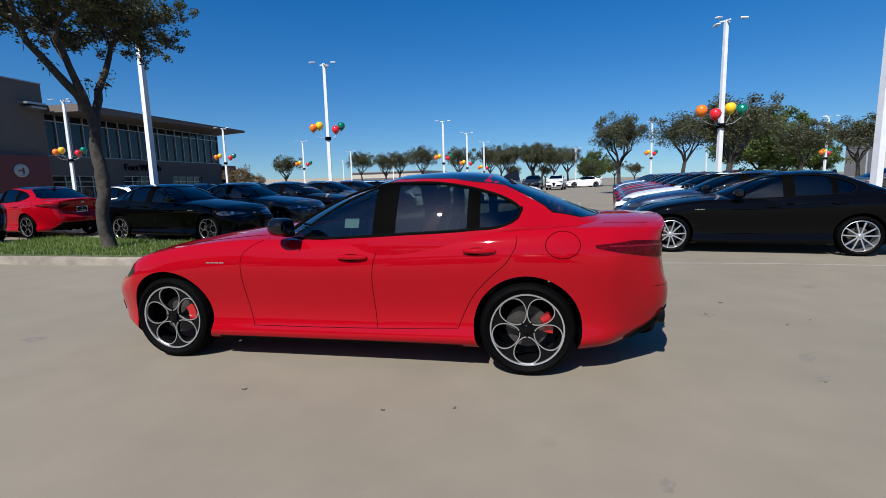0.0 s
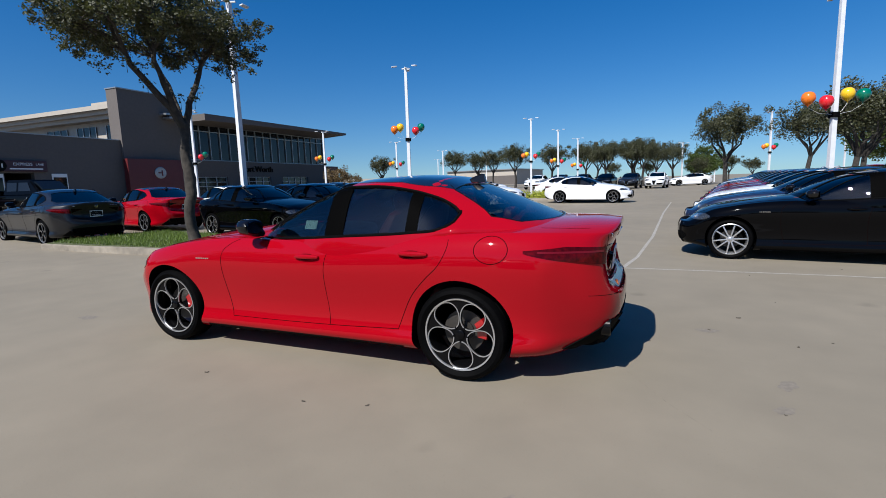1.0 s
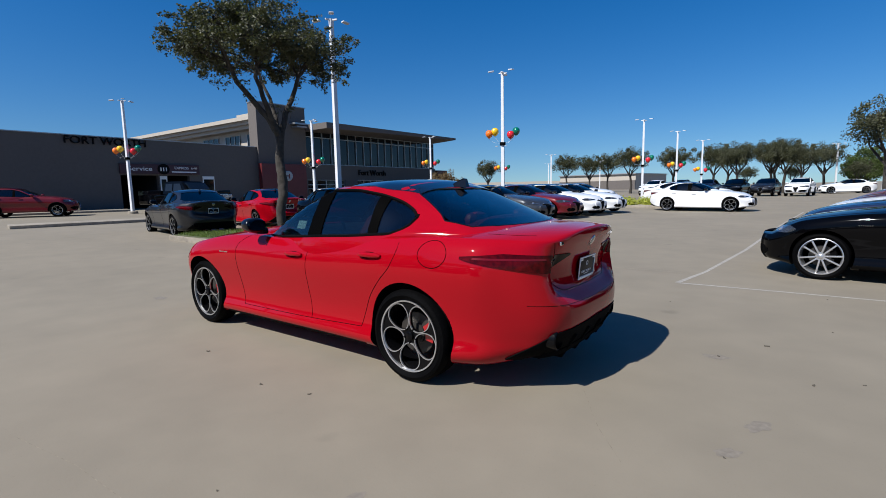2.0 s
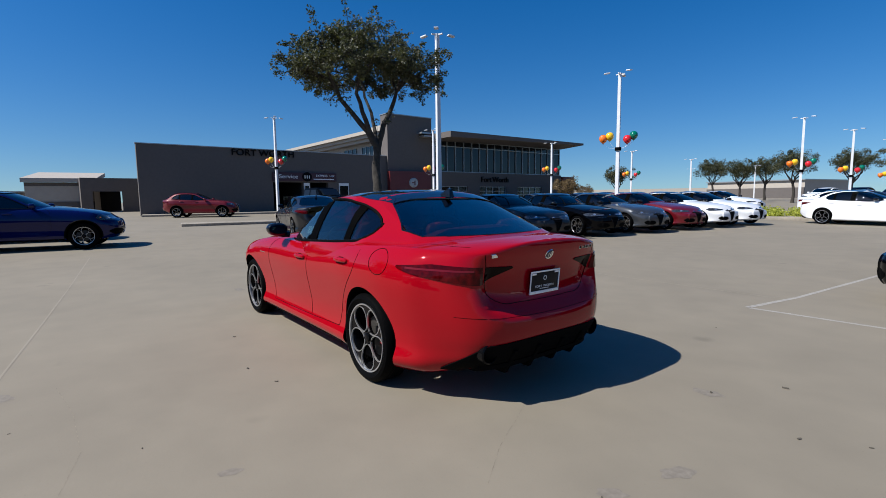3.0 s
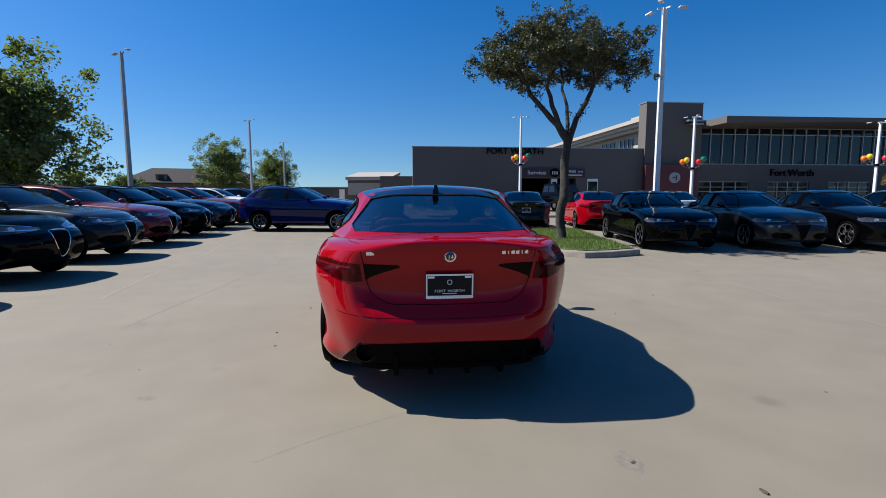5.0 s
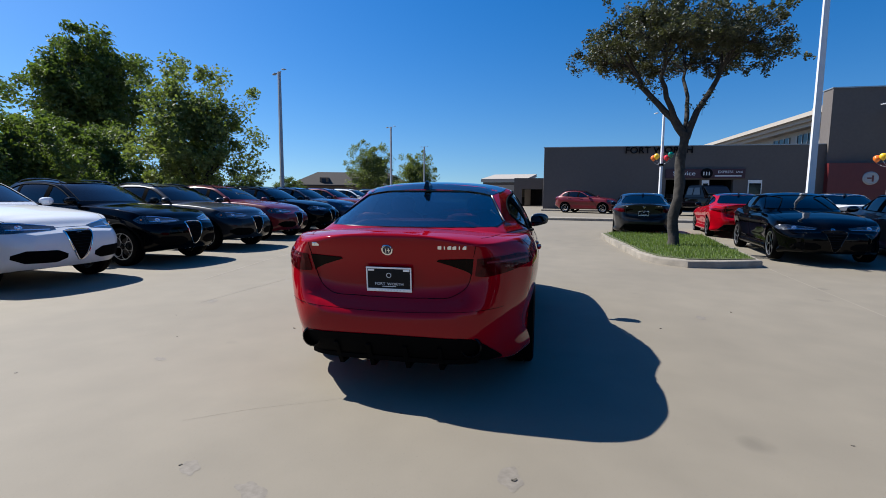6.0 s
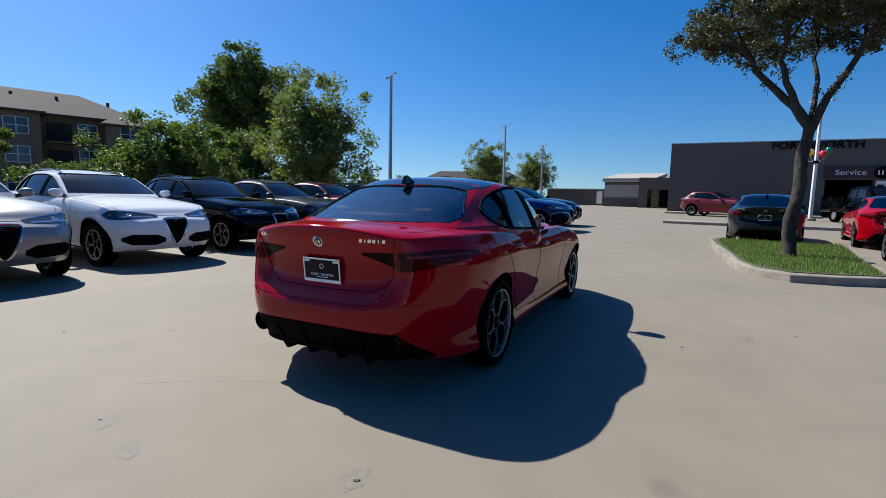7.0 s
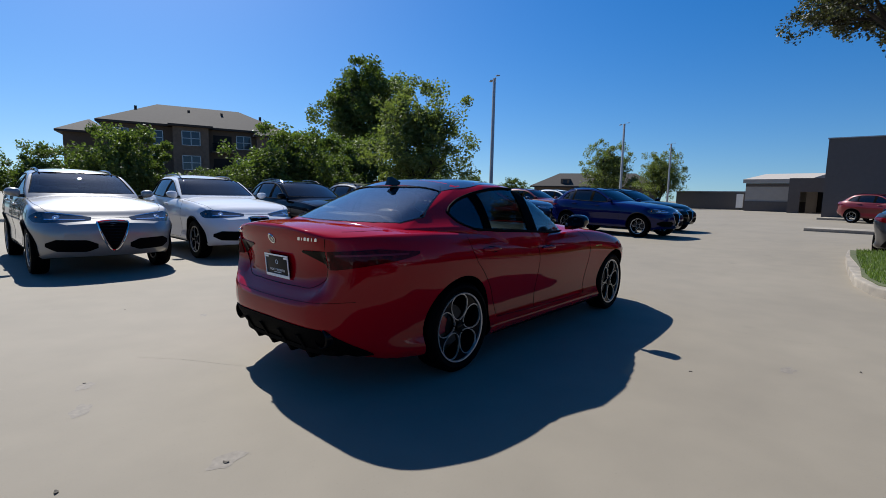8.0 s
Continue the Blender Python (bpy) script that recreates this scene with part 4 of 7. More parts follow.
    add_box(bm, p.x - 0.014, -0.158, 0.672 + tz, p.x - 0.006, 0.158, 0.836 + tz, 0.004)
    for y in (-0.05, 0.05):
        add_box(bm, p.x - 0.008, y - 0.02, 0.72 + tz, p.x + 0.05, y + 0.02, 0.78 + tz)
    plate = part("dealer_plate", bm, PLATE_BLACK, car, "black dealer plate with white lettering in a chrome frame")
    bm = bmesh.new()
    for y0, z0, y1, z1 in ((-0.164, 0.668, 0.164, 0.690), (-0.164, 0.832, 0.164, 0.844), (-0.164, 0.690, -0.154, 0.832), (0.154, 0.690, 0.164, 0.832), (0.105, 0.815, 0.15, 0.829), (-0.15, 0.815, -0.105, 0.829)):
        add_box(bm, p.x - 0.019, y0, z0 + tz, p.x - 0.012, y1, z1 + tz, 0.002)
    part("plate_frame", bm, FRAME_BRIGHT, plate, "chrome plate frame")
    facing = lambda x, y, z: Matrix(((0, 0, -1, x), (-1, 0, 0, y), (0, 1, 0, z), (0, 0, 0, 1)))
    text_part("FORT", 0.026, facing(p.x - 0.0145, 0.066, 0.722 + tz), LETTER_WHITE, plate, depth=0.0008, wide=1.2)
    text_part("WORTH", 0.026, facing(p.x - 0.0145, -0.046, 0.722 + tz), LETTER_WHITE, plate, depth=0.0008, wide=1.2)
    bm = bmesh.new()
    for k in range(9):
        add_box(bm, p.x - 0.0205, -0.10 + k * 0.022, 0.675 + tz, p.x - 0.019, -0.084 + k * 0.022, 0.683 + tz)
    add_box(bm, p.x - 0.0155, -0.05, 0.703 + tz, p.x - 0.0138, 0.05, 0.707 + tz)
    add_lathe(bm, [(0.014, -0.001), (0.018, -0.001), (0.018, 0.001), (0.014, 0.001)], 20, closed=True, m=Matrix.Translation((p.x - 0.0148, 0, 0.785 + tz)) @ Matrix.Rotation(math.pi / 2, 4, "Z"))
    part("plate_print", bm, LETTER_WHITE, plate, smooth=False)["kind"] = "stuff"
    shrink = Matrix.Translation((p.x + 0.012, 0, 0.756 + tz)) @ Matrix.Rotation(radians(-6), 4, "Y") @ Matrix.Diagonal((1, 0.91, 0.91, 1)) @ Matrix.Translation((-p.x, 0, -0.756 - tz))
    for ob in (plate, *plate.children):
        ob.data.transform(shrink)

    tz += 0.004

    def badge(p, n, r):
        m = Matrix.Translation(p) @ n.to_track_quat("Y", "Z").to_matrix().to_4x4()
        bm = bmesh.new()
        add_lathe(bm, [(0.0005, -0.004), (r, -0.004), (r, 0.003), (r * 0.93, 0.006), (r * 0.78, 0.003), (0.0005, 0.003)], 32, m=m)
        b = part("badge", bm, CHROME, car, "round chrome badge")
        bm = bmesh.new()
        add_lathe(bm, [(0.0005, 0.0025), (r * 0.70, 0.0025), (r * 0.70, 0.0045), (0.0005, 0.0045)], 24, m=m)
        part("badge_disc", bm, NAVY, b, smooth=False)
        bm = bmesh.new()
        add_box(bm, -r * 0.55, 0.004, -r * 0.07, -r * 0.05, 0.006, r * 0.07, m=m)
        add_box(bm, -r * 0.37, 0.004, -r * 0.4, -r * 0.23, 0.0062, r * 0.4, m=m)
        add_box(bm, r * 0.15, 0.004, -r * 0.45, r * 0.26, 0.006, r * 0.35, m=m)
        part("badge_shapes", bm, CHROME, b, smooth=False)
    badge(*tub_skin.ray(*behind(0, 0.942 + tz)), 0.038)
    bm = bmesh.new()
    for k in range(6):
        y = -0.335 - k * 0.030
        px, _ = tub_skin.ray(*behind(y, 0.965 + tz))
        add_box(bm, px.x - 0.004, y - (0.004 if k in (1, 4) else 0.012), 0.954 + tz, px.x + 0.004, y + (0.004 if k in (1, 4) else 0.012), 0.977 + tz, 0.002)
    part("chrome_script", bm, CHROME, car, smooth=False)["kind"] = "stuff"
    pw, _ = tub_skin.ray(*behind(0.49, 0.965 + tz))
    bm = bmesh.new()
    add_box(bm, pw.x - 0.006, 0.465, 0.953 + tz, pw.x + 0.006, 0.515, 0.978 + tz, 0.004)
    add_box(bm, pw.x - 0.009, 0.495, 0.958 + tz, pw.x, 0.508, 0.973 + tz)
    part("chrome_emblem", bm, CHROME, car, smooth=False)
    if S.kind == "sedan":
        for s in (1, -1):
            bm = bmesh.new()
            for k in range(7):
                x = 2.43 - k * 0.022
                q, _ = tub_skin.ray(*side(s)(x, 0.788))
                add_box(bm, x - 0.008, q.y - 0.003, 0.783, x + 0.008, q.y + 0.003, 0.793)
            part("fender_script", bm, CHROME, car, smooth=False)

    # nose
    fz = 0.0 if S.kind == "sedan" else 0.14
    def grille(u, v):
        y = (2 * u - 1)
        hi = 0.645 + fz
        lo = hi - (0.40 * (1 - abs(y) ** (1.15 if S.kind == "sedan" else 1.5)) + 0.008)
        return ahead(y * 0.19, lo + (hi - lo) * v)
    g = part("shield_grille", drape(tub_skin, grille, 24, 12, 0.006, 0.02), PLASTIC, car, "black mesh shield grille")
    rim = [(-0.19, 0.645 + fz), (-0.1, 0.44 + fz), (-0.03, 0.27 + fz), (0, 0.245 + fz), (0.03, 0.27 + fz), (0.1, 0.44 + fz), (0.19, 0.645 + fz), (0.1, 0.652 + fz), (0, 0.655 + fz), (-0.1, 0.652 + fz), (-0.19, 0.645 + fz)]
    if S.kind == "suv":
        rim = [(-0.195, 0.65 + fz), (-0.155, 0.47 + fz), (-0.09, 0.32 + fz), (-0.04, 0.25 + fz), (0, 0.236 + fz), (0.04, 0.25 + fz), (0.09, 0.32 + fz), (0.155, 0.47 + fz), (0.195, 0.65 + fz), (0.1, 0.668 + fz), (0, 0.672 + fz), (-0.1, 0.668 + fz), (-0.195, 0.65 + fz)]
    part("grille_frame", seam(tub_skin, smooth_line(rim, 48), ahead, 0.008 if S.kind == 'sedan' else 0.011, 0.004), CHROME if S.kind == "suv" else TRIM, g)
    bm = bmesh.new()
    for k in range(7):
        z = 0.60 - 0.045 * k + fz
        half = 0.19 * (1 - ((0.645 + fz - z) / 0.40)) ** 0.87
        add_tube(bm, [tub_skin.ray(*ahead(y, z))[0] + Vector((0.008, 0, 0)) for y in np.linspace(-half, half, 9)], 0.006, 5)
    part("grille_mesh", bm, RIM_DARK, g)
    pb, nb = tub_skin.ray(*ahead(0, 0.675 + fz))
    badge(pb if S.kind == "sedan" else pb + nb * 0.012 - Vector((0, 0, 0.03)), nb, 0.037)
    for s in (1, -1):
        def intake(u, v, s=s):
            y = (0.23 + 0.40 * u) if S.kind == "sedan" else (0.20 + 0.57 * u)
            mid = 0.345 + 0.02 * u + fz * 0.75
            half = (0.07 if S.kind == "sedan" else 0.085) * (min(1, 0.35 + 3.0 * u) if u < 0.5 else min(1.0, 0.3 + 4.0 * (1 - u)))
            lo, hi = mid - half, mid + half
            return ahead(s * y, lo + (hi - lo) * v)
        part("air_intake", drape(tub_skin, intake, 16, 6, 0.005, 0.02), PLASTIC, car, "black lower air intake")
        def head(u, v, s=s):
            ang = (22 + 46 * u) if S.kind == 'sedan' else (19 + 50 * u)
            mid = 0.685 + 0.02 * u + fz * 1.1
            half = (0.018 + (0.034 if S.kind == "sedan" else 0.056) * min(1, u * 1.5)) * (1 if u < 0.88 else (1 - u) * 7 + 0.16)
            return Vector((2.75 + 2.5 * math.cos(radians(ang)), s * 2.5 * math.sin(radians(ang)) * 0.95 + 0, mid + half * (2 * v - 1))), (-math.cos(radians(ang)), -s * math.sin(radians(ang)) * 0.95, 0)
        hl = part("headlamp", drape(tub_skin, head, 20, 6, 0.004, 0.012), HEAD_GREY, car, "clear slim headlamp" if S.kind == "sedan" else "clear slim headlamp with bright reflectors")
        def led(u, v, s=s):
            ang = 24 + 30 * u
            z = (0.668 if S.kind == 'sedan' else 0.662) + 0.006 * u + (0.006 if S.kind == 'sedan' else 0.013) * v + fz * 1.1
            return Vector((2.75 + 2.5 * math.cos(radians(ang)), s * 2.5 * math.sin(radians(ang)) * 0.95, z)), (-math.cos(radians(ang)), -s * math.sin(radians(ang)) * 0.95, 0)
        part("light_strip", drape(tub_skin, led, 12, 1, 0.006, 0.003), HEAD_BRIGHT, hl)
        if S.kind == "suv":
            def brow(u, v, s=s):
                o, d = head(0.15 + 0.62 * u, 0.90)
                return o + Vector((0, 0, 0.009 * v)), d
            part("light_strip", drape(tub_skin, brow, 12, 1, 0.006, 0.003), HEAD_BRIGHT, hl)
        p, n = tub_skin.ray(*head(0.55, 0.5))
        bm = bmesh.new()
        add_lathe(bm, [(0.0005, 0.0), (0.02, 0.006), (0.030, 0.002), (0.034, 0.008), (0.042, 0.008), (0.044, 0.0), (0.044, -0.006), (0.0005, -0.006)], 24, m=Matrix.Translation(p + n * 0.008) @ n.to_track_quat("Y", "Z").to_matrix().to_4x4())
        part("lamp_lens", bm, HEAD_BRIGHT, hl)
        if S.kind == "suv":
            p, n = tub_skin.ray(*head(0.86, 0.5))
            bm = bmesh.new()
            ball(bm, p + n * 0.003, (0.026, 0.012, 0.014), 2.2, 12)
            part("amber_marker", bm, AMBER, hl)
    hood = [(1.98, 0.70), (2.4, 0.73), (2.9, 0.70), (3.2, 0.60), (3.36, 0.42), (3.42, 0.2), (3.43, 0.0)] if S.kind == "sedan" else [(1.98, 0.79), (2.4, 0.81), (2.9, 0.80), (3.2, 0.72), (3.40, 0.55), (3.48, 0.3), (3.50, 0.0)]
    for s in (1, -1):
        part("hood_seam", seam(tub_skin, [(x, s * y) for x, y in smooth_line(hood, 30)], above, 0.003), SEAM, car)

    # cabin
    lift = 0.0 if S.kind == "sedan" else 0.14
    for sx, sy in ((1.02, 0.37), (1.02, -0.37)):
        bm = bmesh.new()
        ball(bm, (sx + 0.18, sy, 0.55 + lift), (0.28, 0.25, 0.10), 3.5, 16)
        ball(bm, (sx - 0.16, sy, 0.86 + lift), (0.09, 0.235, 0.33), 3.0, 16)
        for v in bm.verts:
            if v.co.z > 0.68 + lift and v.co.x < sx + 0.02:
                v.co.x -= (v.co.z - 0.68 - lift) * 0.42
        st = part("front_seat", bm, seat, car)
        bm = bmesh.new()
        ball(bm, (sx - 0.36, sy, 1.235 + lift * 0.9), (0.055, 0.12, 0.085), 2.8, 14)
        part("headrest", bm, seat, st)
    bm = bmesh.new()
    ball(bm, (0.20, 0, 0.56 + lift), (0.28, 0.66, 0.10), 4, 20)
    ball(bm, (-0.08, 0, 0.86 + lift), (0.10, 0.64, 0.28), 3.6, 20)
    for v in bm.verts:
        if v.co.z > 0.7 + lift and v.co.x < 0.1:
            v.co.x -= (v.co.z - 0.7 - lift) * 0.5
    rs = part("rear_seat", bm, seat, car)
    for y in (-0.36, 0.36):
        bm = bmesh.new()
        ball(bm, (-0.24, y, 1.12 + lift), (0.05, 0.13, 0.06), 2.8, 14)
        part("headrest", bm, seat, rs)
    bm = bmesh.new()
    ball(bm, (1.72, 0, 0.90 + lift), (0.30, 0.70, 0.11), 3.5, 24)
    part("dashboard", bm, CABIN, car)
    bm = bmesh.new()
    add_box(bm, -0.56, -0.62, 0.95 + lift, -0.12, 0.62, 1.0 + lift, 0.01)
    part("parcel_shelf", bm, SHELF, car)
    bm = bmesh.new()
    n = 28
    ring = [Vector((1.40 - 0.06 * math.sin(2 * math.pi * i / n) , 0.37 + 0.18 * math.cos(2 * math.pi * i / n), 0.94 + lift + 0.17 * math.sin(2 * math.pi * i / n))) for i in range(n)]
    add_tube(bm, ring + ring[:1], 0.014, 8)
    add_box(bm, 1.39, 0.21, 0.92 + lift, 1.41, 0.53, 0.96 + lift, 0.004)
    part("steering_wheel", bm, CABIN, car)
    add_wheels(car, S, style, caliper)
    return car


def repaint(car, old, fresh, more=()):
    """Gives a copied car another lacquer."""
    swaps = dict(((old, fresh), *more))
    for o in car.children_recursive:
        for slot in o.material_slots:
            if slot.material in swaps:
                was = slot.material
                slot.link = "OBJECT"
                slot.material = swaps[was]
    return car


# ---- setting ----
def gz(x, y):
    """Height of the lot: level by the red car, rising gently to the building and to the far end."""
    return 0.0115 * min(max(0.0, -6 - x), 40.0) + 0.004 * min(max(0.0, y - 12), 60.0)


def concrete():
    m = mat("sunlit_concrete", (0.189, 0.163, 0.121), 0.82, noise_scale=2.2, noise_amount=0.07, big=0.09, big_scale=0.35, bump=0.06, bump_scale=55)
    nt = m.node_tree
    p = nt.nodes["Principled BSDF"]
    coord = nt.nodes["Texture Coordinate"]
    last = p.inputs["Base Color"].links[0].from_socket

    def darken(fac_socket, lo, hi, to):
        nonlocal last
        r = nt.nodes.new("ShaderNodeMapRange")
        r.inputs["From Min"].default_value, r.inputs["From Max"].default_value = lo, hi
        r.inputs["To Min"].default_value, r.inputs["To Max"].default_value = to, 1.0
        nt.links.new(fac_socket, r.inputs["Value"])
        v = nt.nodes.new("ShaderNodeVectorMath")
        v.operation = "SCALE"
        nt.links.new(last, v.inputs[0])
        nt.links.new(r.outputs["Result"], v.inputs["Scale"])
        last = v.outputs[0]

    # oil spots and drips
    spots = nt.nodes.new("ShaderNodeTexVoronoi")
    spots.inputs["Scale"].default_value = 0.9
    warp = nt.nodes.new("ShaderNodeTexNoise")
    warp.inputs["Scale"].default_value = 6
    mixv = nt.nodes.new("ShaderNodeVectorMath")
    mixv.operation = "MULTIPLY_ADD"
    mixv.inputs[1].default_value = (0.12, 0.12, 0.12)
    nt.links.new(coord.outputs["Object"], warp.inputs["Vector"])
    nt.links.new(warp.outputs["Color"], mixv.inputs[0])
    nt.links.new(coord.outputs["Object"], mixv.inputs[2])
    nt.links.new(mixv.outputs[0], spots.inputs["Vector"])
    darken(spots.outputs["Distance"], 0.03, 0.10, 0.80)
    # aggregate specks
    specks = nt.nodes.new("ShaderNodeTexNoise")
    specks.inputs["Scale"].default_value, specks.inputs["Detail"].default_value = 70, 3
    nt.links.new(coord.outputs["Object"], specks.inputs["Vector"])
    darken(specks.outputs["Fac"], 0.26, 0.36, 0.90)
    nt.links.new(last, p.inputs["Base Color"])
    return m


CONCRETE = concrete()
KERB = mat("kerb_concrete", (0.2212, 0.1935, 0.1548), 0.85, noise_scale=5, noise_amount=0.28, big=0.15, big_scale=0.8, bump=0.3, bump_scale=40)
LINE_PAINT = mat("worn_white_paint", (0.2852, 0.2647, 0.2307), 0.7, noise_scale=14, noise_amount=0.25)
FAINT = mat("scored_concrete", (0.235, 0.205, 0.158), 0.85, noise_scale=3, noise_amount=0.12)
CRACK = mat("hairline_crack", (0.187, 0.161, 0.120), 0.95, noise_scale=20, noise_amount=0.35)
CRACKS = (((-2.80, 1.87), (-2.84, 2.06), (-2.83, 2.27)), ((1.04, 4.05), (1.17, 3.89), (1.27, 3.75), (1.39, 3.60), (1.52, 3.47), (1.63, 3.36)), ((-3.0, 5.30), (-3.06, 5.7), (-3.12, 6.12), (-3.16, 6.40), (-3.36, 6.78)), ((-0.95, 1.29), (-0.35, 1.48), (0.28, 1.61), (0.78, 1.58)))
STAIN = mat("grey_oil_smudge", (0.166, 0.144, 0.115), 0.8, noise_scale=30, noise_amount=0.22)
SPOT = mat("dry_leaf_brown", (0.07, 0.06, 0.045), 0.9, noise_scale=60, noise_amount=0.3)
GRASS = leaf_mat("grass_blades", (0.105, 0.155, 0.030), 0.32)
SOIL = mat("lawn_soil", (0.065, 0.075, 0.028), 0.95, noise_scale=6, noise_amount=0.4)
BARK = mat("oak_bark", (0.033, 0.028, 0.023), 0.95, noise_scale=9, noise_amount=0.55, bump=1.0, bump_scale=22)
LEAF_OAK = leaf_mat("live_oak_leaves", (0.050, 0.053, 0.022))
LEAF_GREEN = leaf_mat("green_leaves", (0.070, 0.100, 0.022), 0.40)
LEAF_PALE = leaf_mat("pale_green_leaves", (0.105, 0.13, 0.04), 0.45)
LEAF_RUST = leaf_mat("rusty_leaves", (0.13, 0.085, 0.038))
LEAF_YELLOW = leaf_mat("yellow_green_leaves", (0.30, 0.32, 0.04))
STUCCO = mat("taupe_stucco", (0.103, 0.089, 0.081), 0.85, noise_scale=5, noise_amount=0.06, big=0.05, big_scale=0.3, bump=0.2, bump_scale=50)
STUCCO_LIGHT = mat("beige_fascia", (0.36, 0.32, 0.27), 0.7, noise_scale=2, noise_amount=0.06)
PANEL_WHITE = mat("white_metal_panel", (0.72, 0.72, 0.70), 0.5, noise_scale=2, noise_amount=0.05)
PANEL_RED = mat("maroon_panel", (0.10, 0.012, 0.014), 0.45, noise_scale=3, noise_amount=0.1)
MULLION = mat("aluminium_mullion", (0.35, 0.36, 0.37), 0.4, 0.7, noise_scale=5, noise_amount=0.08)
FACADE_GLASS = mat("dark_facade_glass", (0.008, 0.010, 0.013), 0.06, coat=0.2, spec=0.3, noise_scale=0.4, noise_amount=0.3)
# near-black colour stands in for the shade inside openings
SHADE_DARK = mat("painted_interior_shade", (0.01, 0.01, 0.01), 0.9, noise_scale=1, noise_amount=0.2)
SIGN_DARK = mat("dark_sign_face", (0.045, 0.012, 0.02), 0.5, noise_scale=3, noise_amount=0.1)
LETTER_DARK = mat("dark_letters", (0.004, 0.004, 0.0045), 0.6, spec=0.08)
POLE_WHITE = mat("white_painted_steel", (0.594, 0.603, 0.621), 0.4, noise_scale=6, noise_amount=0.06, big=0.04, big_scale=1)
POLE_GREY = mat("galvanised_steel", (0.30, 0.31, 0.33), 0.45, 0.4, noise_scale=6, noise_amount=0.1)


def ground():
    xs = sorted(set([-3000, -900, -300, -120, -80, -60, -46] + list(np.arange(-42, 14, 1.5)) + [16, 20, 26, 34, 50, 80, 150, 400, 1200, 3000]))
    ys = sorted(set([-3000, -900, -300, -120, -60, -40, -28, -20] + list(np.arange(-14, 30, 2.0)) + [36, 44, 52, 60, 66, 72, 80, 100, 140, 200, 400, 1200, 3000]))
    me = bpy.data.meshes.new("ground")
    n = len(ys)
    me.from_pydata([(x, y, gz(x, y)) for x in xs for y in ys], [], [(i * n + j, (i + 1) * n + j, (i + 1) * n + j + 1, i * n + j + 1) for i in range(len(xs) - 1) for j in range(n - 1)])
    for f in me.polygons:
        f.use_smooth = True
    tagged(link_mesh("ground", me, CONCRETE), "tan concrete parking lot with stains and hairline cracks", "ground", kind="structure")


def stripe(name, pts, width, material, label, up=0.0018):
    """A thin strip laid along the ground."""
    bm = bmesh.new()
    rows = []
    dense = []
    for a, b in zip(pts, pts[1:]):
        k = max(2, int(math.dist(a, b) / 0.5))
        dense += [(a[0] + (b[0] - a[0]) * i / k, a[1] + (b[1] - a[1]) * i / k) for i in range(k)]
    dense.append(pts[-1])
    for i, (x, y) in enumerate(dense):
        a, b = dense[max(0, i - 1)], dense[min(len(dense) - 1, i + 1)]
        d = Vector((b[0] - a[0], b[1] - a[1])).normalized()
        w = width / 2 * (1 + 0.25 * noise.noise((x * 3, y * 3, 0)))
        rows.append([bm.verts.new((x - d.y * w * s, y + d.x * w * s, gz(x, y) + up)) for s in (-1, 1)])
    for p, q in zip(rows, rows[1:]):
        bm.faces.new((p[0], p[1], q[1], q[0]))
    return tagged(part(name, bm, material, smooth=False), label, name.replace("_", " "), kind="structure")


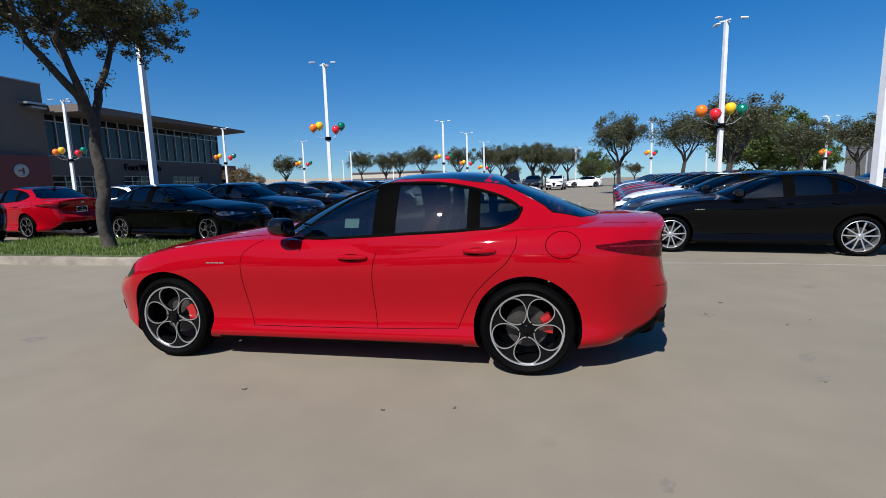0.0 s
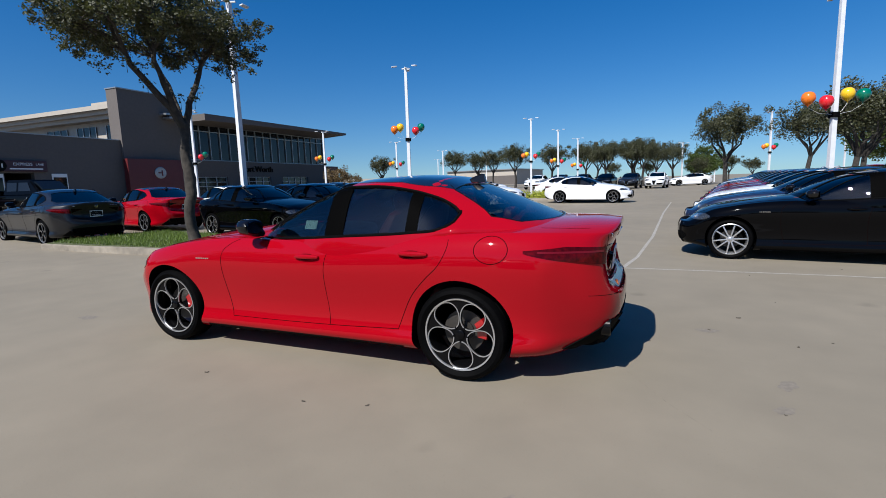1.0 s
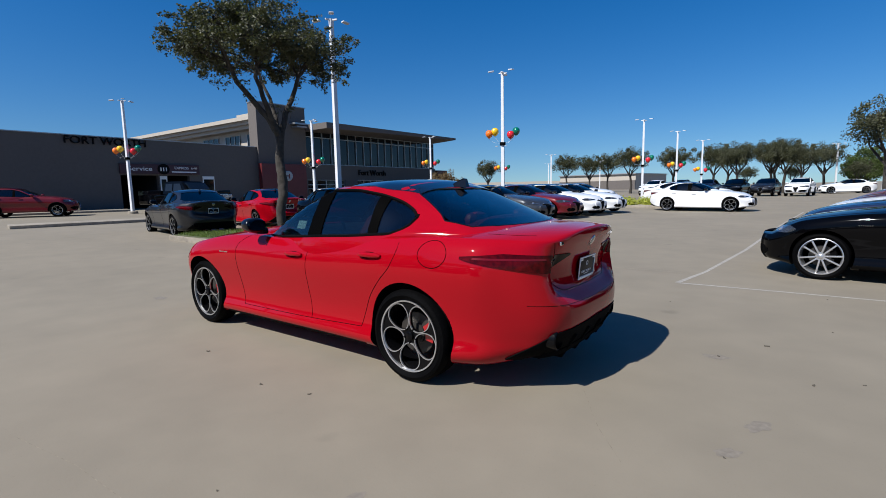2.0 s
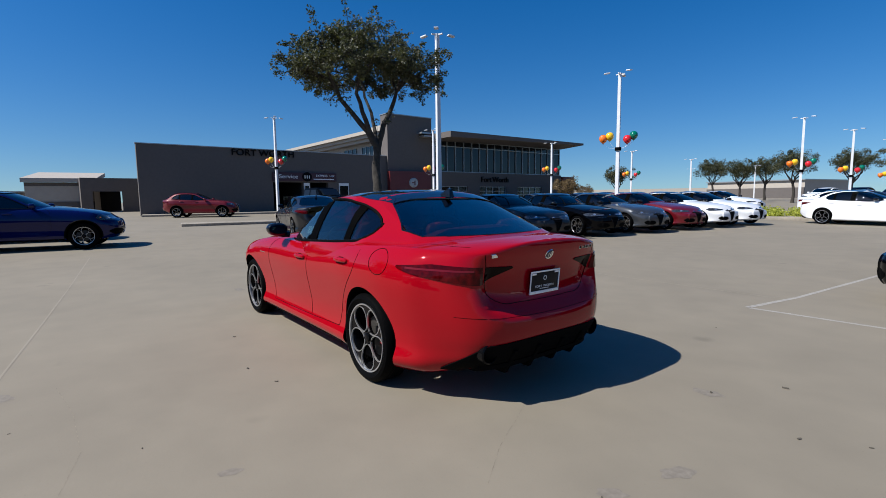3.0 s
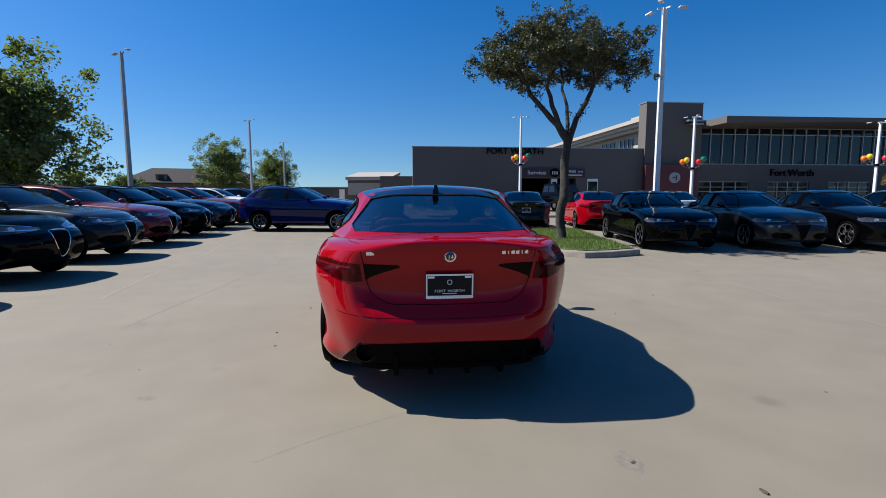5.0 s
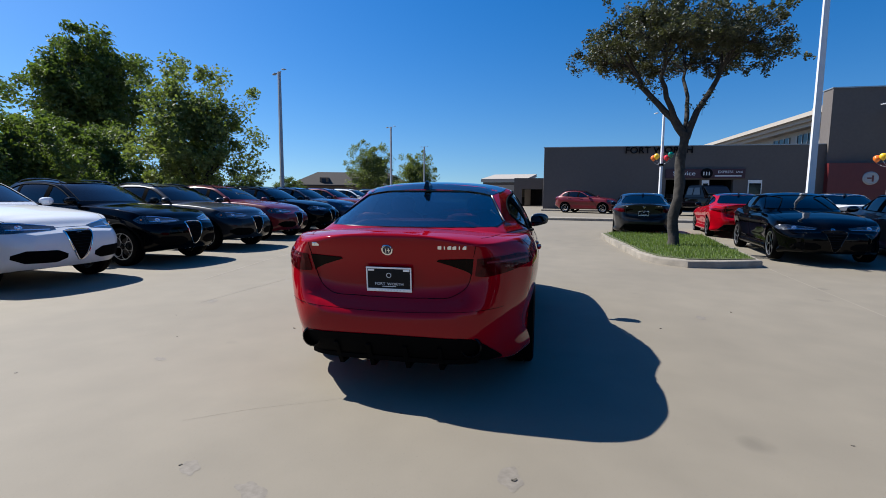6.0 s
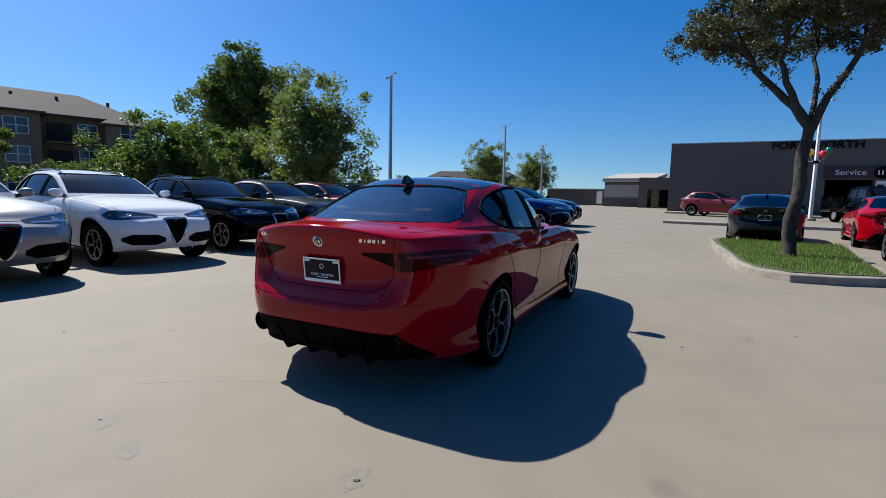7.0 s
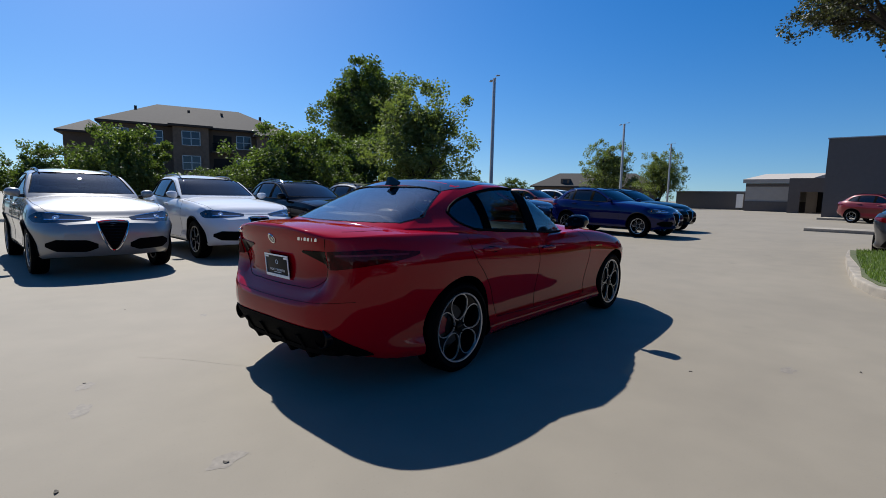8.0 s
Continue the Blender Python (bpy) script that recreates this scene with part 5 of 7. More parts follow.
def island():
    """Kerbed planting island with grass."""
    pts = [(-12.6, 5.25), (-11.2, 5.45), (-9.0, 5.85), (-7.6, 6.15), (-6.75, 6.5), (-6.42, 7.0), (-6.55, 7.6), (-6.95, 8.35), (-9.0, 8.35), (-12.6, 8.3), (-12.9, 7.0)]
    for name, grow, top, m, label in (("kerb", 0.0, 0.14, KERB, "pale concrete kerb round the grass island"), ("grass_bed", -0.16, 0.155, SOIL, "green lawn bed on the kerbed island")):
        c = Vector((sum(p[0] for p in pts) / len(pts), sum(p[1] for p in pts) / len(pts)))
        bm = bmesh.new()
        ring = []
        for p in pts:
            d = Vector(p) - c
            q = c + d * (1 + grow / d.length)
            ring.append((bm.verts.new((q.x, q.y, gz(q.x, q.y) - 0.05)), bm.verts.new((q.x, q.y, gz(q.x, q.y) + top))))
        for a, b in zip(ring, ring[1:] + ring[:1]):
            bm.faces.new((a[0], b[0], b[1], a[1]))
        bm.faces.new([r[1] for r in ring])
        if name == "kerb":
            es = [e for e in bm.edges if all(v.co.z > gz(v.co.x, v.co.y) + 0.1 for v in e.verts)]
            bmesh.ops.bevel(bm, geom=es, offset=0.035, segments=3, affect="EDGES", profile=0.5)
        tagged(part(name, bm, m), label, name.replace("_", " "), kind="structure")
    rnd = random.Random(4)
    verts, faces = [], []
    inner = pts
    def inside(x, y):
        hit = False
        for (x0, y0), (x1, y1) in zip(inner, inner[1:] + inner[:1]):
            if (y0 > y) != (y1 > y) and x < (x1 - x0) * (y - y0) / (y1 - y0) + x0:
                hit = not hit
        return hit
    while len(faces) < 16000:
        x, y = rnd.uniform(-12.8, -6.5), rnd.uniform(5.4, 8.3)
        if not (inside(x - 0.2, y) and inside(x + 0.2, y) and inside(x, y - 0.17) and inside(x, y + 0.17)):
            continue
        h = rnd.uniform(0.03, 0.09) * (1.6 if rnd.random() < 0.06 else 1) * (1 + 0.4 * noise.noise((x * 2, y * 2, 3)))
        a, lean = rnd.uniform(0, 6.28), rnd.uniform(0, 0.04)
        z = gz(x, y) + 0.15
        k = len(verts)
        dx, dy = 0.007 * math.cos(a), 0.007 * math.sin(a)
        verts += [(x - dx, y - dy, z), (x + dx, y + dy, z), (x + lean * math.cos(a + 2), y + lean * math.sin(a + 2), z + h)]
        faces.append((k, k + 1, k + 2))
    me = bpy.data.meshes.new("grass")
    me.from_pydata(verts, [], faces)
    tagged(link_mesh("grass", me, GRASS), "short green grass on the kerbed island", "grass", kind="stuff")


def leaf_cloud(clumps, count, size, rnd, droop=0.3):
    """Small folded leaves scattered in clumps (centre, radius, share)."""
    total = sum(c[2] for c in clumps)
    verts, faces = [], []
    for centre, radius, share in clumps:
        for _ in range(int(count * share / total)):
            d = Vector((rnd.gauss(0, 1), rnd.gauss(0, 1), rnd.gauss(0, 0.75))).normalized()
            r = radius * rnd.random() ** 0.5
            p = Vector(centre) + d * r
            u = Vector((rnd.gauss(0, 1), rnd.gauss(0, 1), rnd.gauss(-droop, 0.6))).normalized()
            w = u.orthogonal().normalized()
            w = (w + u.cross(w) * rnd.uniform(-2, 2)).normalized()
            s = size * rnd.uniform(0.6, 1.4)
            k = len(verts)
            verts += [p - u * s * 0.5, p + w * s * 0.28 + u.cross(w) * s * 0.06, p + u * s * 0.5, p - w * s * 0.28 + u.cross(w) * s * 0.06]
            faces += [(k, k + 1, k + 2), (k, k + 2, k + 3)]
    me = bpy.data.meshes.new("crown")
    me.from_pydata([tuple(v) for v in verts], [], faces)
    return me


def grow_tree(name, label, seed, trunk_h, trunk_r, crown_c, crown_r, limbs, leaves, leaf_size, leaf_m, group="", clumps=90, lean=(0, 0), flat=1.0, shell=0.55, puff=(0.16, 0.30), fan=None):
    """A tree about its foot: tapered trunk, forking limbs with twigs, and a crown of leaf clumps at the twig ends."""
    rnd = random.Random(seed)
    tree = thing(name, label, "tree", group)
    bm = bmesh.new()
    fork = Vector((lean[0], lean[1], trunk_h))
    steps = 6
    line = [Vector((lean[0] * t * t + 0.06 * math.sin(t * 5 + seed), lean[1] * t * t + 0.05 * math.sin(t * 4 + 1 + seed), trunk_h * t)) for t in (i / steps for i in range(steps + 1))]
    line[0] = Vector((0, 0, -0.15))
    fork = line[-1]
    add_tube(bm, line, [trunk_r * (1.35 if i == 0 else 1.08 if i == 1 else 1 - 0.2 * i / steps) for i in range(steps + 1)], 10)
    C, Rr = Vector(crown_c), Vector(crown_r)
    tips = []
    for k in range(clumps):
        g = k * 2.39996
        zz = 1 - 2 * (k + 0.5) / clumps
        q = math.sqrt(max(0, 1 - zz * zz))
        d = Vector((q * math.cos(g), q * math.sin(g), zz * (1 if zz > 0 else flat)))
        rr = (shell + (1 - shell) * rnd.random()) * (0.80 + 0.62 * noise.noise(d * 1.9 + Vector((seed, 0, 0))))
        tips.append(C + Vector((d.x * Rr.x, d.y * Rr.y, d.z * Rr.z)) * rr)
    mains, limb_meshes = [], []
    for k in range(limbs):
        a = 2 * math.pi * k / limbs + seed if fan is None else fan[k]
        end = C + Vector((math.cos(a) * Rr.x * 0.42, math.sin(a) * Rr.y * 0.42, Rr.z * rnd.uniform(-0.15, 0.35)))
        midp = fork.lerp(end, 0.5) + Vector((math.cos(a) * 0.06 * Rr.x, math.sin(a) * 0.06 * Rr.y, -0.04 * Rr.z))
        r0 = trunk_r * (0.52 if fan is None else rnd.uniform(0.36, 0.5))
        wob = lambda: Vector((rnd.uniform(-1, 1), rnd.uniform(-1, 1), rnd.uniform(-0.5, 0.5))) * (0.05 if fan is None else 0.085) * Rr.x
        pts = [fork - Vector((0, 0, 0.1)), fork.lerp(midp, 0.5) + wob(), midp + wob(), midp.lerp(end, 0.5) + Vector((rnd.uniform(-0.1, 0.1), rnd.uniform(-0.1, 0.1), 0.1)), end]
        lb = bmesh.new()
        add_tube(lb, pts, [r0, r0 * 0.85, r0 * 0.65, r0 * 0.45, r0 * 0.25], 8)
        limb_meshes.append(lb)
        mains += [(pts[i].lerp(pts[i + 1], f), r0 * (0.8 - 0.14 * i)) for i in range(1, 4) for f in (0, 0.5)]
    part("trunk", bm, BARK, tree)
    for lb in limb_meshes:
        part("limb", lb, BARK, tree)
    bm = bmesh.new()
    for tip in tips:
        src, r = min(mains, key=lambda m: (m[0] - tip).length + rnd.random() * 0.3)
        bend = src.lerp(tip, 0.55) + Vector((rnd.uniform(-1, 1), rnd.uniform(-1, 1), rnd.uniform(-0.3, 0.8))) * 0.08 * (tip - src).length
        add_tube(bm, [src, bend, tip], [max(0.008, r * 0.3), max(0.006, r * 0.18), 0.004], 4)
    part("twig_mass", bm, BARK, tree)["kind"] = "stuff"
    size = (Rr.x + Rr.y + Rr.z) / 3
    cl = [(t, size * rnd.uniform(*puff), rnd.uniform(0.6, 1.4)) for t in tips]
    link_mesh("crown", leaf_cloud(cl, leaves, leaf_size, rnd), leaf_m, tree)
    return tree


def spread_oak():
    """The island's live oak: a knotty trunk that forks into three crooked limbs under a wide, lobed, open crown."""
    rnd = random.Random(17)
    tree = thing("live_oak", "live oak with a wide olive crown on the grass island", "tree")
    fork = Vector((-0.20, 0.12, 2.70))
    line = [Vector(p) for p in ((0, -0.04, -0.15), (0.0, -0.04, 0.12), (-0.05, -0.06, 0.6), (-0.02, -0.01, 1.05), (-0.07, 0.05, 1.45), (-0.10, 0.02, 1.95), (-0.19, 0.11, 2.5))]
    radii = [0.19, 0.135, 0.112, 0.110, 0.124, 0.104, 0.106, 0.118]
    path = line + [fork]
    fine, girth = [], []
    for k in range(36):
        u = k / 35 * (len(path) - 1)
        a = min(int(u), len(path) - 2)
        fine.append(path[a].lerp(path[a + 1], u - a))
        girth.append(radii[a] + (radii[a + 1] - radii[a]) * (u - a))
    bm = bmesh.new()
    add_tube(bm, fine, girth, 20)
    for v in bm.verts:
        q = Vector((v.co.x, v.co.y, v.co.z * 0.6))
        bulge = 0.045 * noise.noise(q * 4.5) + 0.022 * noise.noise(q * 13 + Vector((3, 0, 0)))
        out = Vector((v.co.x + 0.08, v.co.y, 0))
        v.co += out.normalized() * bulge
    part("trunk", bm, BARK, tree)
    limbs = (((0.03, -0.30, 0.34), (0.05, -0.62, 0.70), (0.0, -1.02, 1.15), (-0.06, -1.22, 1.60)),
             ((0.10, -0.26, 0.36), (0.16, -0.46, 0.82), (0.12, -0.60, 1.30), (0.06, -0.52, 1.85)),
             ((-0.04, 0.14, 0.32), (-0.12, 0.34, 0.72), (-0.22, 0.62, 1.25), (-0.26, 0.82, 1.75)),
             ((-0.22, 0.02, 0.40), (-0.55, 0.06, 0.95), (-0.85, -0.02, 1.45), (-1.10, 0.02, 1.85)))
    tips, nodes = [], []
    for k, pts in enumerate(limbs):
        r0 = (0.092, 0.08, 0.088, 0.06)[k]
        path = [fork - Vector((0, 0, 0.12))] + [fork + Vector(p) for p in pts]
        fine = []
        for a, b in zip(path, path[1:]):
            fine += [a.lerp(b, f) + Vector((rnd.uniform(-1, 1), rnd.uniform(-1, 1), 0)) * 0.025 for f in (0.0, 0.5)]
        fine.append(path[-1])
        lb = bmesh.new()
        add_tube(lb, fine, [r0 * (1 - 0.5 * i / (len(fine) - 1)) for i in range(len(fine))], 10)
        part("limb", lb, BARK, tree)
        nodes.append((fine, r0 * 0.5))
    # lobes of the crown, each on a branch of its own
    lobes = [((-0.2, -2.05, 4.75), 0), ((0.6, -1.85, 5.05), 0), ((-1.0, -1.7, 5.0), 0), ((0.1, -1.5, 5.75), 0), ((0.9, -0.9, 5.1), 1), ((0.4, -0.7, 6.05), 1), ((-0.5, -0.6, 5.75), 1), ((1.2, 0.0, 5.25), 1),
             ((0.6, 0.3, 5.8), 1), ((0.5, 1.1, 5.2), 2), ((0.0, 1.75, 5.05), 2), ((-0.8, 2.25, 4.95), 2), ((-0.3, 1.3, 5.8), 2), ((-1.1, 1.4, 5.6), 2), ((-1.5, 0.5, 5.9), 3), ((-2.1, 0.7, 5.15), 3), ((-2.4, -0.3, 5.05), 3), ((-1.8, -0.9, 5.45), 3), ((-1.5, -0.2, 6.1), 3), ((-1.9, 1.5, 5.0), 3), ((-0.2, -0.2, 6.3), 1)]
    clumps = []
    twigs = bmesh.new()
    for (x, y, z), k in lobes:
        c = Vector((-0.55 + 0.90 * (x + 0.55), 0.88 * y - 0.12, 4.47 + 0.68 * (z - 4.75)))
        fine, r = nodes[k]
        src = fine[-1 if rnd.random() < 0.6 else -2]
        bend = src.lerp(c, 0.5) + Vector((rnd.uniform(-0.15, 0.15), rnd.uniform(-0.15, 0.15), rnd.uniform(0.0, 0.18)))
        lb = bmesh.new()
        add_tube(lb, [src, src.lerp(bend, 0.5), bend, bend.lerp(c, 0.5), c], [r * 0.85, r * 0.7, r * 0.55, r * 0.38, r * 0.2], 7)
        part("branch", lb, BARK, tree)
        for j in range(20):
            far = j % 3 == 0
            d = Vector((rnd.gauss(0, 1), rnd.gauss(0, 1), rnd.gauss(0, 0.7))).normalized() * (rnd.uniform(0.75, 1.2) if far else rnd.uniform(0.2, 0.72))
            d.z *= 0.6
            tip = c + d
            start = bend.lerp(c, rnd.uniform(0.3, 1.0))
            mid = start.lerp(tip, 0.5) + Vector((rnd.uniform(-0.08, 0.08), rnd.uniform(-0.08, 0.08), rnd.uniform(-0.02, 0.1)))
            add_tube(twigs, [start, mid, tip], [0.012, 0.008, 0.004], 4)
            if far:
                for q, r, share in ((mid.lerp(tip, 0.5), 0.13, 0.35), (tip, 0.11, 0.3), (tip + d.normalized() * 0.12, 0.06, 0.1)):
                    clumps.append((q, r * rnd.uniform(0.8, 1.3), share * rnd.uniform(0.6, 1.3)))
            else:
                clumps.append((tip, rnd.uniform(0.13, 0.27), rnd.uniform(0.5, 1.2)))
    for x, y, z in ((0.0, 0.35, 3.35), (-0.1, 0.5, 3.6), (0.1, -0.75, 3.55), (0.15, -1.15, 3.9), (-0.15, 0.1, 3.3), (0.2, -0.9, 3.85)):
        c = Vector((x - 0.22, y + 0.1, z))
        add_tube(twigs, [c + Vector((0, 0, -0.25)), c], [0.006, 0.003], 4)
        clumps.append((c, 0.16, 0.22))
    part("twig_mass", twigs, BARK, tree)["kind"] = "stuff"
    link_mesh("crown", leaf_cloud(clumps, 44000, 0.068, rnd), LEAF_OAK, tree)
    return tree


def place(ob, x, y, turn=0.0, scale=1.0, up=0.0):
    ob.matrix_basis = Matrix.Translation((x, y, gz(x, y) + up)) @ Matrix.Rotation(radians(turn), 4, "Z") @ Matrix.Scale(scale, 4)
    return ob


def again(ob, x, y, turn=0.0, scale=1.0, up=0.0):
    c = copy_thing(ob, Matrix.Identity(4))
    return place(c, x, y, turn, scale, up)


def box_part(name, parent, material, *b, bevel=0.0, label=""):
    bm = bmesh.new()
    add_box(bm, *b, bevel)
    return part(name, bm, material, parent, label, smooth=False)


BX = -37.0
E_FACE = lambda x, y, z: Matrix(((0, 0, 1, x), (1, 0, 0, y), (0, 1, 0, z), (0, 0, 0, 1)))


def dealership():
    """The long grey showroom: low service wing, tower, glazed upper hall under a thin roof, lower wings beyond."""
    b = thing("dealership_building", "long taupe stucco car dealership with a glazed upper hall", "building")
    base = 0.3
    # service wing with two openings
    segs = [(0.0, 8.77, base, 5.52), (8.77, 11.15, 2.9, 5.52), (11.15, 11.75, base, 5.52), (11.75, 13.3, 2.9, 5.52), (13.3, 19.0, base, 5.52)]
    for y0, y1, z0, z1 in segs:
        box_part("wall", b, STUCCO, BX - 0.4, y0, z0, BX, y1, z1)
    # the end wall runs back at a slant to the front
    bm = bmesh.new()
    for v in add_box(bm, BX - 30, 0.0, base, BX - 0.4, 0.4, 5.52):
        v.co.y += 0.149 * (BX - v.co.x)
    part("wall", bm, STUCCO, b, smooth=False)
    bm = bmesh.new()
    for v in add_box(bm, BX - 30, 0.4, 5.1, BX - 0.4, 19.0, 5.3):
        if v.co.y < 1:
            v.co.y += 0.149 * (BX - v.co.x)
    part("roof", bm, STUCCO, b, smooth=False)
    box_part("coping", b, MULLION, BX - 0.45, -0.05, 5.52, BX + 0.05, 18.98, 5.58)
    # upright back, sides and ceiling of the bays, their shade painted near-black
    box_part("bay_floor", b, SHADE_DARK, BX - 9, 8.6, base, BX - 8.8, 13.5, 3.3)
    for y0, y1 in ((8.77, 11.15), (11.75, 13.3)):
        box_part("bay_side", b, SHADE_DARK, BX - 8.8, y0 - 0.1, base, BX - 0.41, y0, 3.3)
        box_part("bay_side", b, SHADE_DARK, BX - 8.8, y1, base, BX - 0.41, y1 + 0.1, 3.3)
    box_part("bay_ceiling", b, SHADE_DARK, BX - 8.8, 8.6, 3.3, BX - 0.41, 13.5, 3.4)
    for y0, y1, z1 in ((11.22, 11.68, 2.85), (14.25, 15.15, 2.87)):
        d = box_part("service_door", b, PANEL_WHITE, BX, y0, base, BX + 0.06, y1, z1, bevel=0.01)
        box_part("door_glass", d, FACADE_GLASS, BX + 0.06, y0 + 0.07, base + 0.2, BX + 0.075, y1 - 0.07, 1.55)
        box_part("door_glass", d, FACADE_GLASS, BX + 0.06, y0 + 0.07, 1.7, BX + 0.075, y1 - 0.07, z1 - 0.25)
    # tower
    box_part("tower_wall", b, STUCCO, BX - 1.0, 19.0, base, BX + 0.25, 23.9, 9.55)
    box_part("tower_coping", b, MULLION, BX - 1.05, 18.95, 9.55, BX + 0.3, 23.95, 9.63)
    for k in range(2):
        box_part("tower_fin", b, MULLION, BX + 0.25, 22.2 + 0.25 * k, 7.85 - 0.28 * k, BX + 1.1, 23.5, 8.0 - 0.28 * k)
    box_part("red_wall", b, PANEL_RED, BX + 0.25, 18.9, base, BX + 0.75, 23.4, 4.08)
    bm = bmesh.new()
    add_lathe(bm, [(0.0005, 0.0), (0.48, 0.0), (0.48, 0.06), (0.40, 0.08), (0.36, 0.05), (0.0005, 0.05)], 36, axis="z", m=E_FACE(BX + 0.75, 21.4, 2.97))
    em = part("round_emblem", bm, MULLION, b, "round emblem on the maroon wall")
    bm = bmesh.new()
    add_box(bm, -0.2, -0.05, 0.05, 0.05, 0.05, 0.08, m=E_FACE(BX + 0.75, 21.4, 2.97))
    add_box(bm, 0.08, -0.25, 0.05, 0.18, 0.2, 0.08, m=E_FACE(BX + 0.75, 21.4, 2.97))
    part("emblem_shapes", bm, PANEL_RED, em, smooth=False)
    # upper hall
    y0, y1 = 23.9, 43.8
    wins = [(24.0, 28.67), (30.36, 34.3), (36.1, 40.3)]
    prev = y0
    for w0, w1 in wins:
        if w0 - prev > 0.02:
            box_part("wall", b, STUCCO, BX - 0.4, prev, base, BX, w0, 4.2)
        box_part("wall", b, STUCCO, BX - 0.4, w0, 2.68, BX, w1, 4.2)
        w = box_part("shop_window", b, FACADE_GLASS, BX - 0.3, w0, base, BX - 0.2, w1, 2.68)
        n = 4
        for i in range(n + 1):
            y = w0 + 0.04 + (w1 - w0 - 0.08) * i / n
            box_part("mullion", w, MULLION, BX - 0.2, y - 0.04, base, BX - 0.12, y + 0.04, 2.68)
        for z in (1.75, 2.15, 2.63):
            box_part("transom", w, MULLION, BX - 0.2, w0, z - 0.03, BX - 0.11, w1, z + 0.03)
        prev = w1
    box_part("wall", b, STUCCO, BX - 0.4, prev, base, BX, y1, 4.2)
    box_part("wall", b, STUCCO, BX - 14, y1 - 0.4, base, BX - 0.4, y1, 4.2)
    hall = box_part("glass_wall", b, FACADE_GLASS, BX - 0.5, y0, 4.2, BX - 0.35, y1, 7.6)
    n = 18
    for i in range(n + 1):
        y = y0 + 0.05 + (y1 - y0 - 0.1) * i / n
        box_part("mullion", hall, MULLION, BX - 0.35, y - 0.035, 4.2, BX - 0.22, y + 0.035, 7.6)
    for z in (4.25, 6.95, 7.55):
        box_part("transom", hall, MULLION, BX - 0.35, y0, z - 0.04, BX - 0.24, y1, z + 0.04)
    side = box_part("glass_wall", b, FACADE_GLASS, BX - 12, y1 - 0.15, 4.2, BX - 0.5, y1, 7.6)
    for i in range(9):
        x = BX - 0.6 - 11.3 * i / 8
        box_part("mullion", side, MULLION, x - 0.035, y1, 4.2, x + 0.035, y1 + 0.1, 7.6)
    # thin roof that tapers to its tip
    bm = bmesh.new()
    outline = [(BX - 16, 23.9), (BX + 3.4, 23.9), (BX + 3.9, 43.2), (BX - 1.0, 45.0), (BX - 16, 45.0)]
    top = [bm.verts.new((x, y, 7.98)) for x, y in outline]
    low = [bm.verts.new((x, y, 7.42 + 0.017 * (y - 23.9))) for x, y in outline]
    for i in range(5):
        bm.faces.new((low[i], low[(i + 1) % 5], top[(i + 1) % 5], top[i]))
    bm.faces.new(top)
    bm.faces.new(low)
    part("roof_slab", bm, STUCCO, b, smooth=False)
    box_part("red_wall", b, PANEL_RED, BX - 8, 43.9, base, BX + 0.3, 46.0, 4.03)
    # set-back upper storey with stepped beige eaves
    box_part("upper_wall", b, STUCCO_LIGHT, BX - 32, 21.0, 5.4, BX - 1.5, 30, 8.4)
    box_part("plant_block", b, STUCCO_LIGHT, BX - 5, 20.2, 8.6, BX - 1.5, 24, 9.0)
    for k in range(3):
        box_part("eave_step", b, STUCCO_LIGHT, BX - 33, 19.5 + 0.35 * k, 8.25 - 0.33 * k, BX - 0.6, 21.0, 8.6 - 0.33 * k)
    for k, (x0, x1) in enumerate(((BX - 4.6, BX - 1.7), (BX - 8.6, BX - 6.0), (BX - 13, BX - 10))):
        w = box_part("upper_window", b, FACADE_GLASS, x0, 20.93, 5.8, x1, 20.99, 7.2)
        for i in range(4):
            x = x0 + (x1 - x0) * i / 3
            box_part("mullion", w, MULLION, x - 0.03, 20.88, 5.8, x + 0.03, 20.93, 7.2)
    # lower wings beyond
    for y0, y1, z0, z1 in ((-2.76, -1.95, base, 3.65), (-1.95, 0.15, 2.4, 3.65), (0.15, 2.0, base, 3.65)):
        box_part("wing_wall", b, STUCCO, BX - 14.9, y0, z0, BX - 14.5, y1, z1)
    # back and ceiling sheets paint the wing opening's shade near-black
    box_part("wing_recess", b, SHADE_DARK, BX - 23, -2.6, base, BX - 22.8, 0.6, 3.2)
    box_part("wing_ceiling", b, SHADE_DARK, BX - 22.8, -2.66, 3.1, BX - 14.9, 0.6, 3.25)
    box_part("wing_side", b, STUCCO, BX - 23, -2.76, base, BX - 14.9, -2.66, 3.65)
    # lettering
    for word, y, z, size, label in (("FORT", 6.72, 5.2, 0.72, "dark raised letters on the parapet"), ("WORTH", 9.15, 5.2, 0.72, "dark raised letters on the parapet"), ("Fort", 31.2, 3.45, 0.88, "dark raised letters over the windows"), ("Worth", 33.35, 3.45, 0.88, "dark raised letters over the windows")):
        text_part(word, size, E_FACE(BX + 0.08, y, z), LETTER_DARK, b, "wall_lettering", 0.06, label, 1.0)
    s = box_part("service_sign", b, SIGN_DARK, BX, 8.72, 3.0, BX + 0.16, 14.0, 3.74, bevel=0.02, label="long dark sign over the service bays")
    text_part("Service", 0.46, E_FACE(BX + 0.165, 9.95, 3.37), LETTER_WHITE, s, depth=0.01, wide=1.15)
    text_part("EXPRESS", 0.27, E_FACE(BX + 0.165, 12.7, 3.48), LETTER_WHITE, s, depth=0.01, wide=1.0)
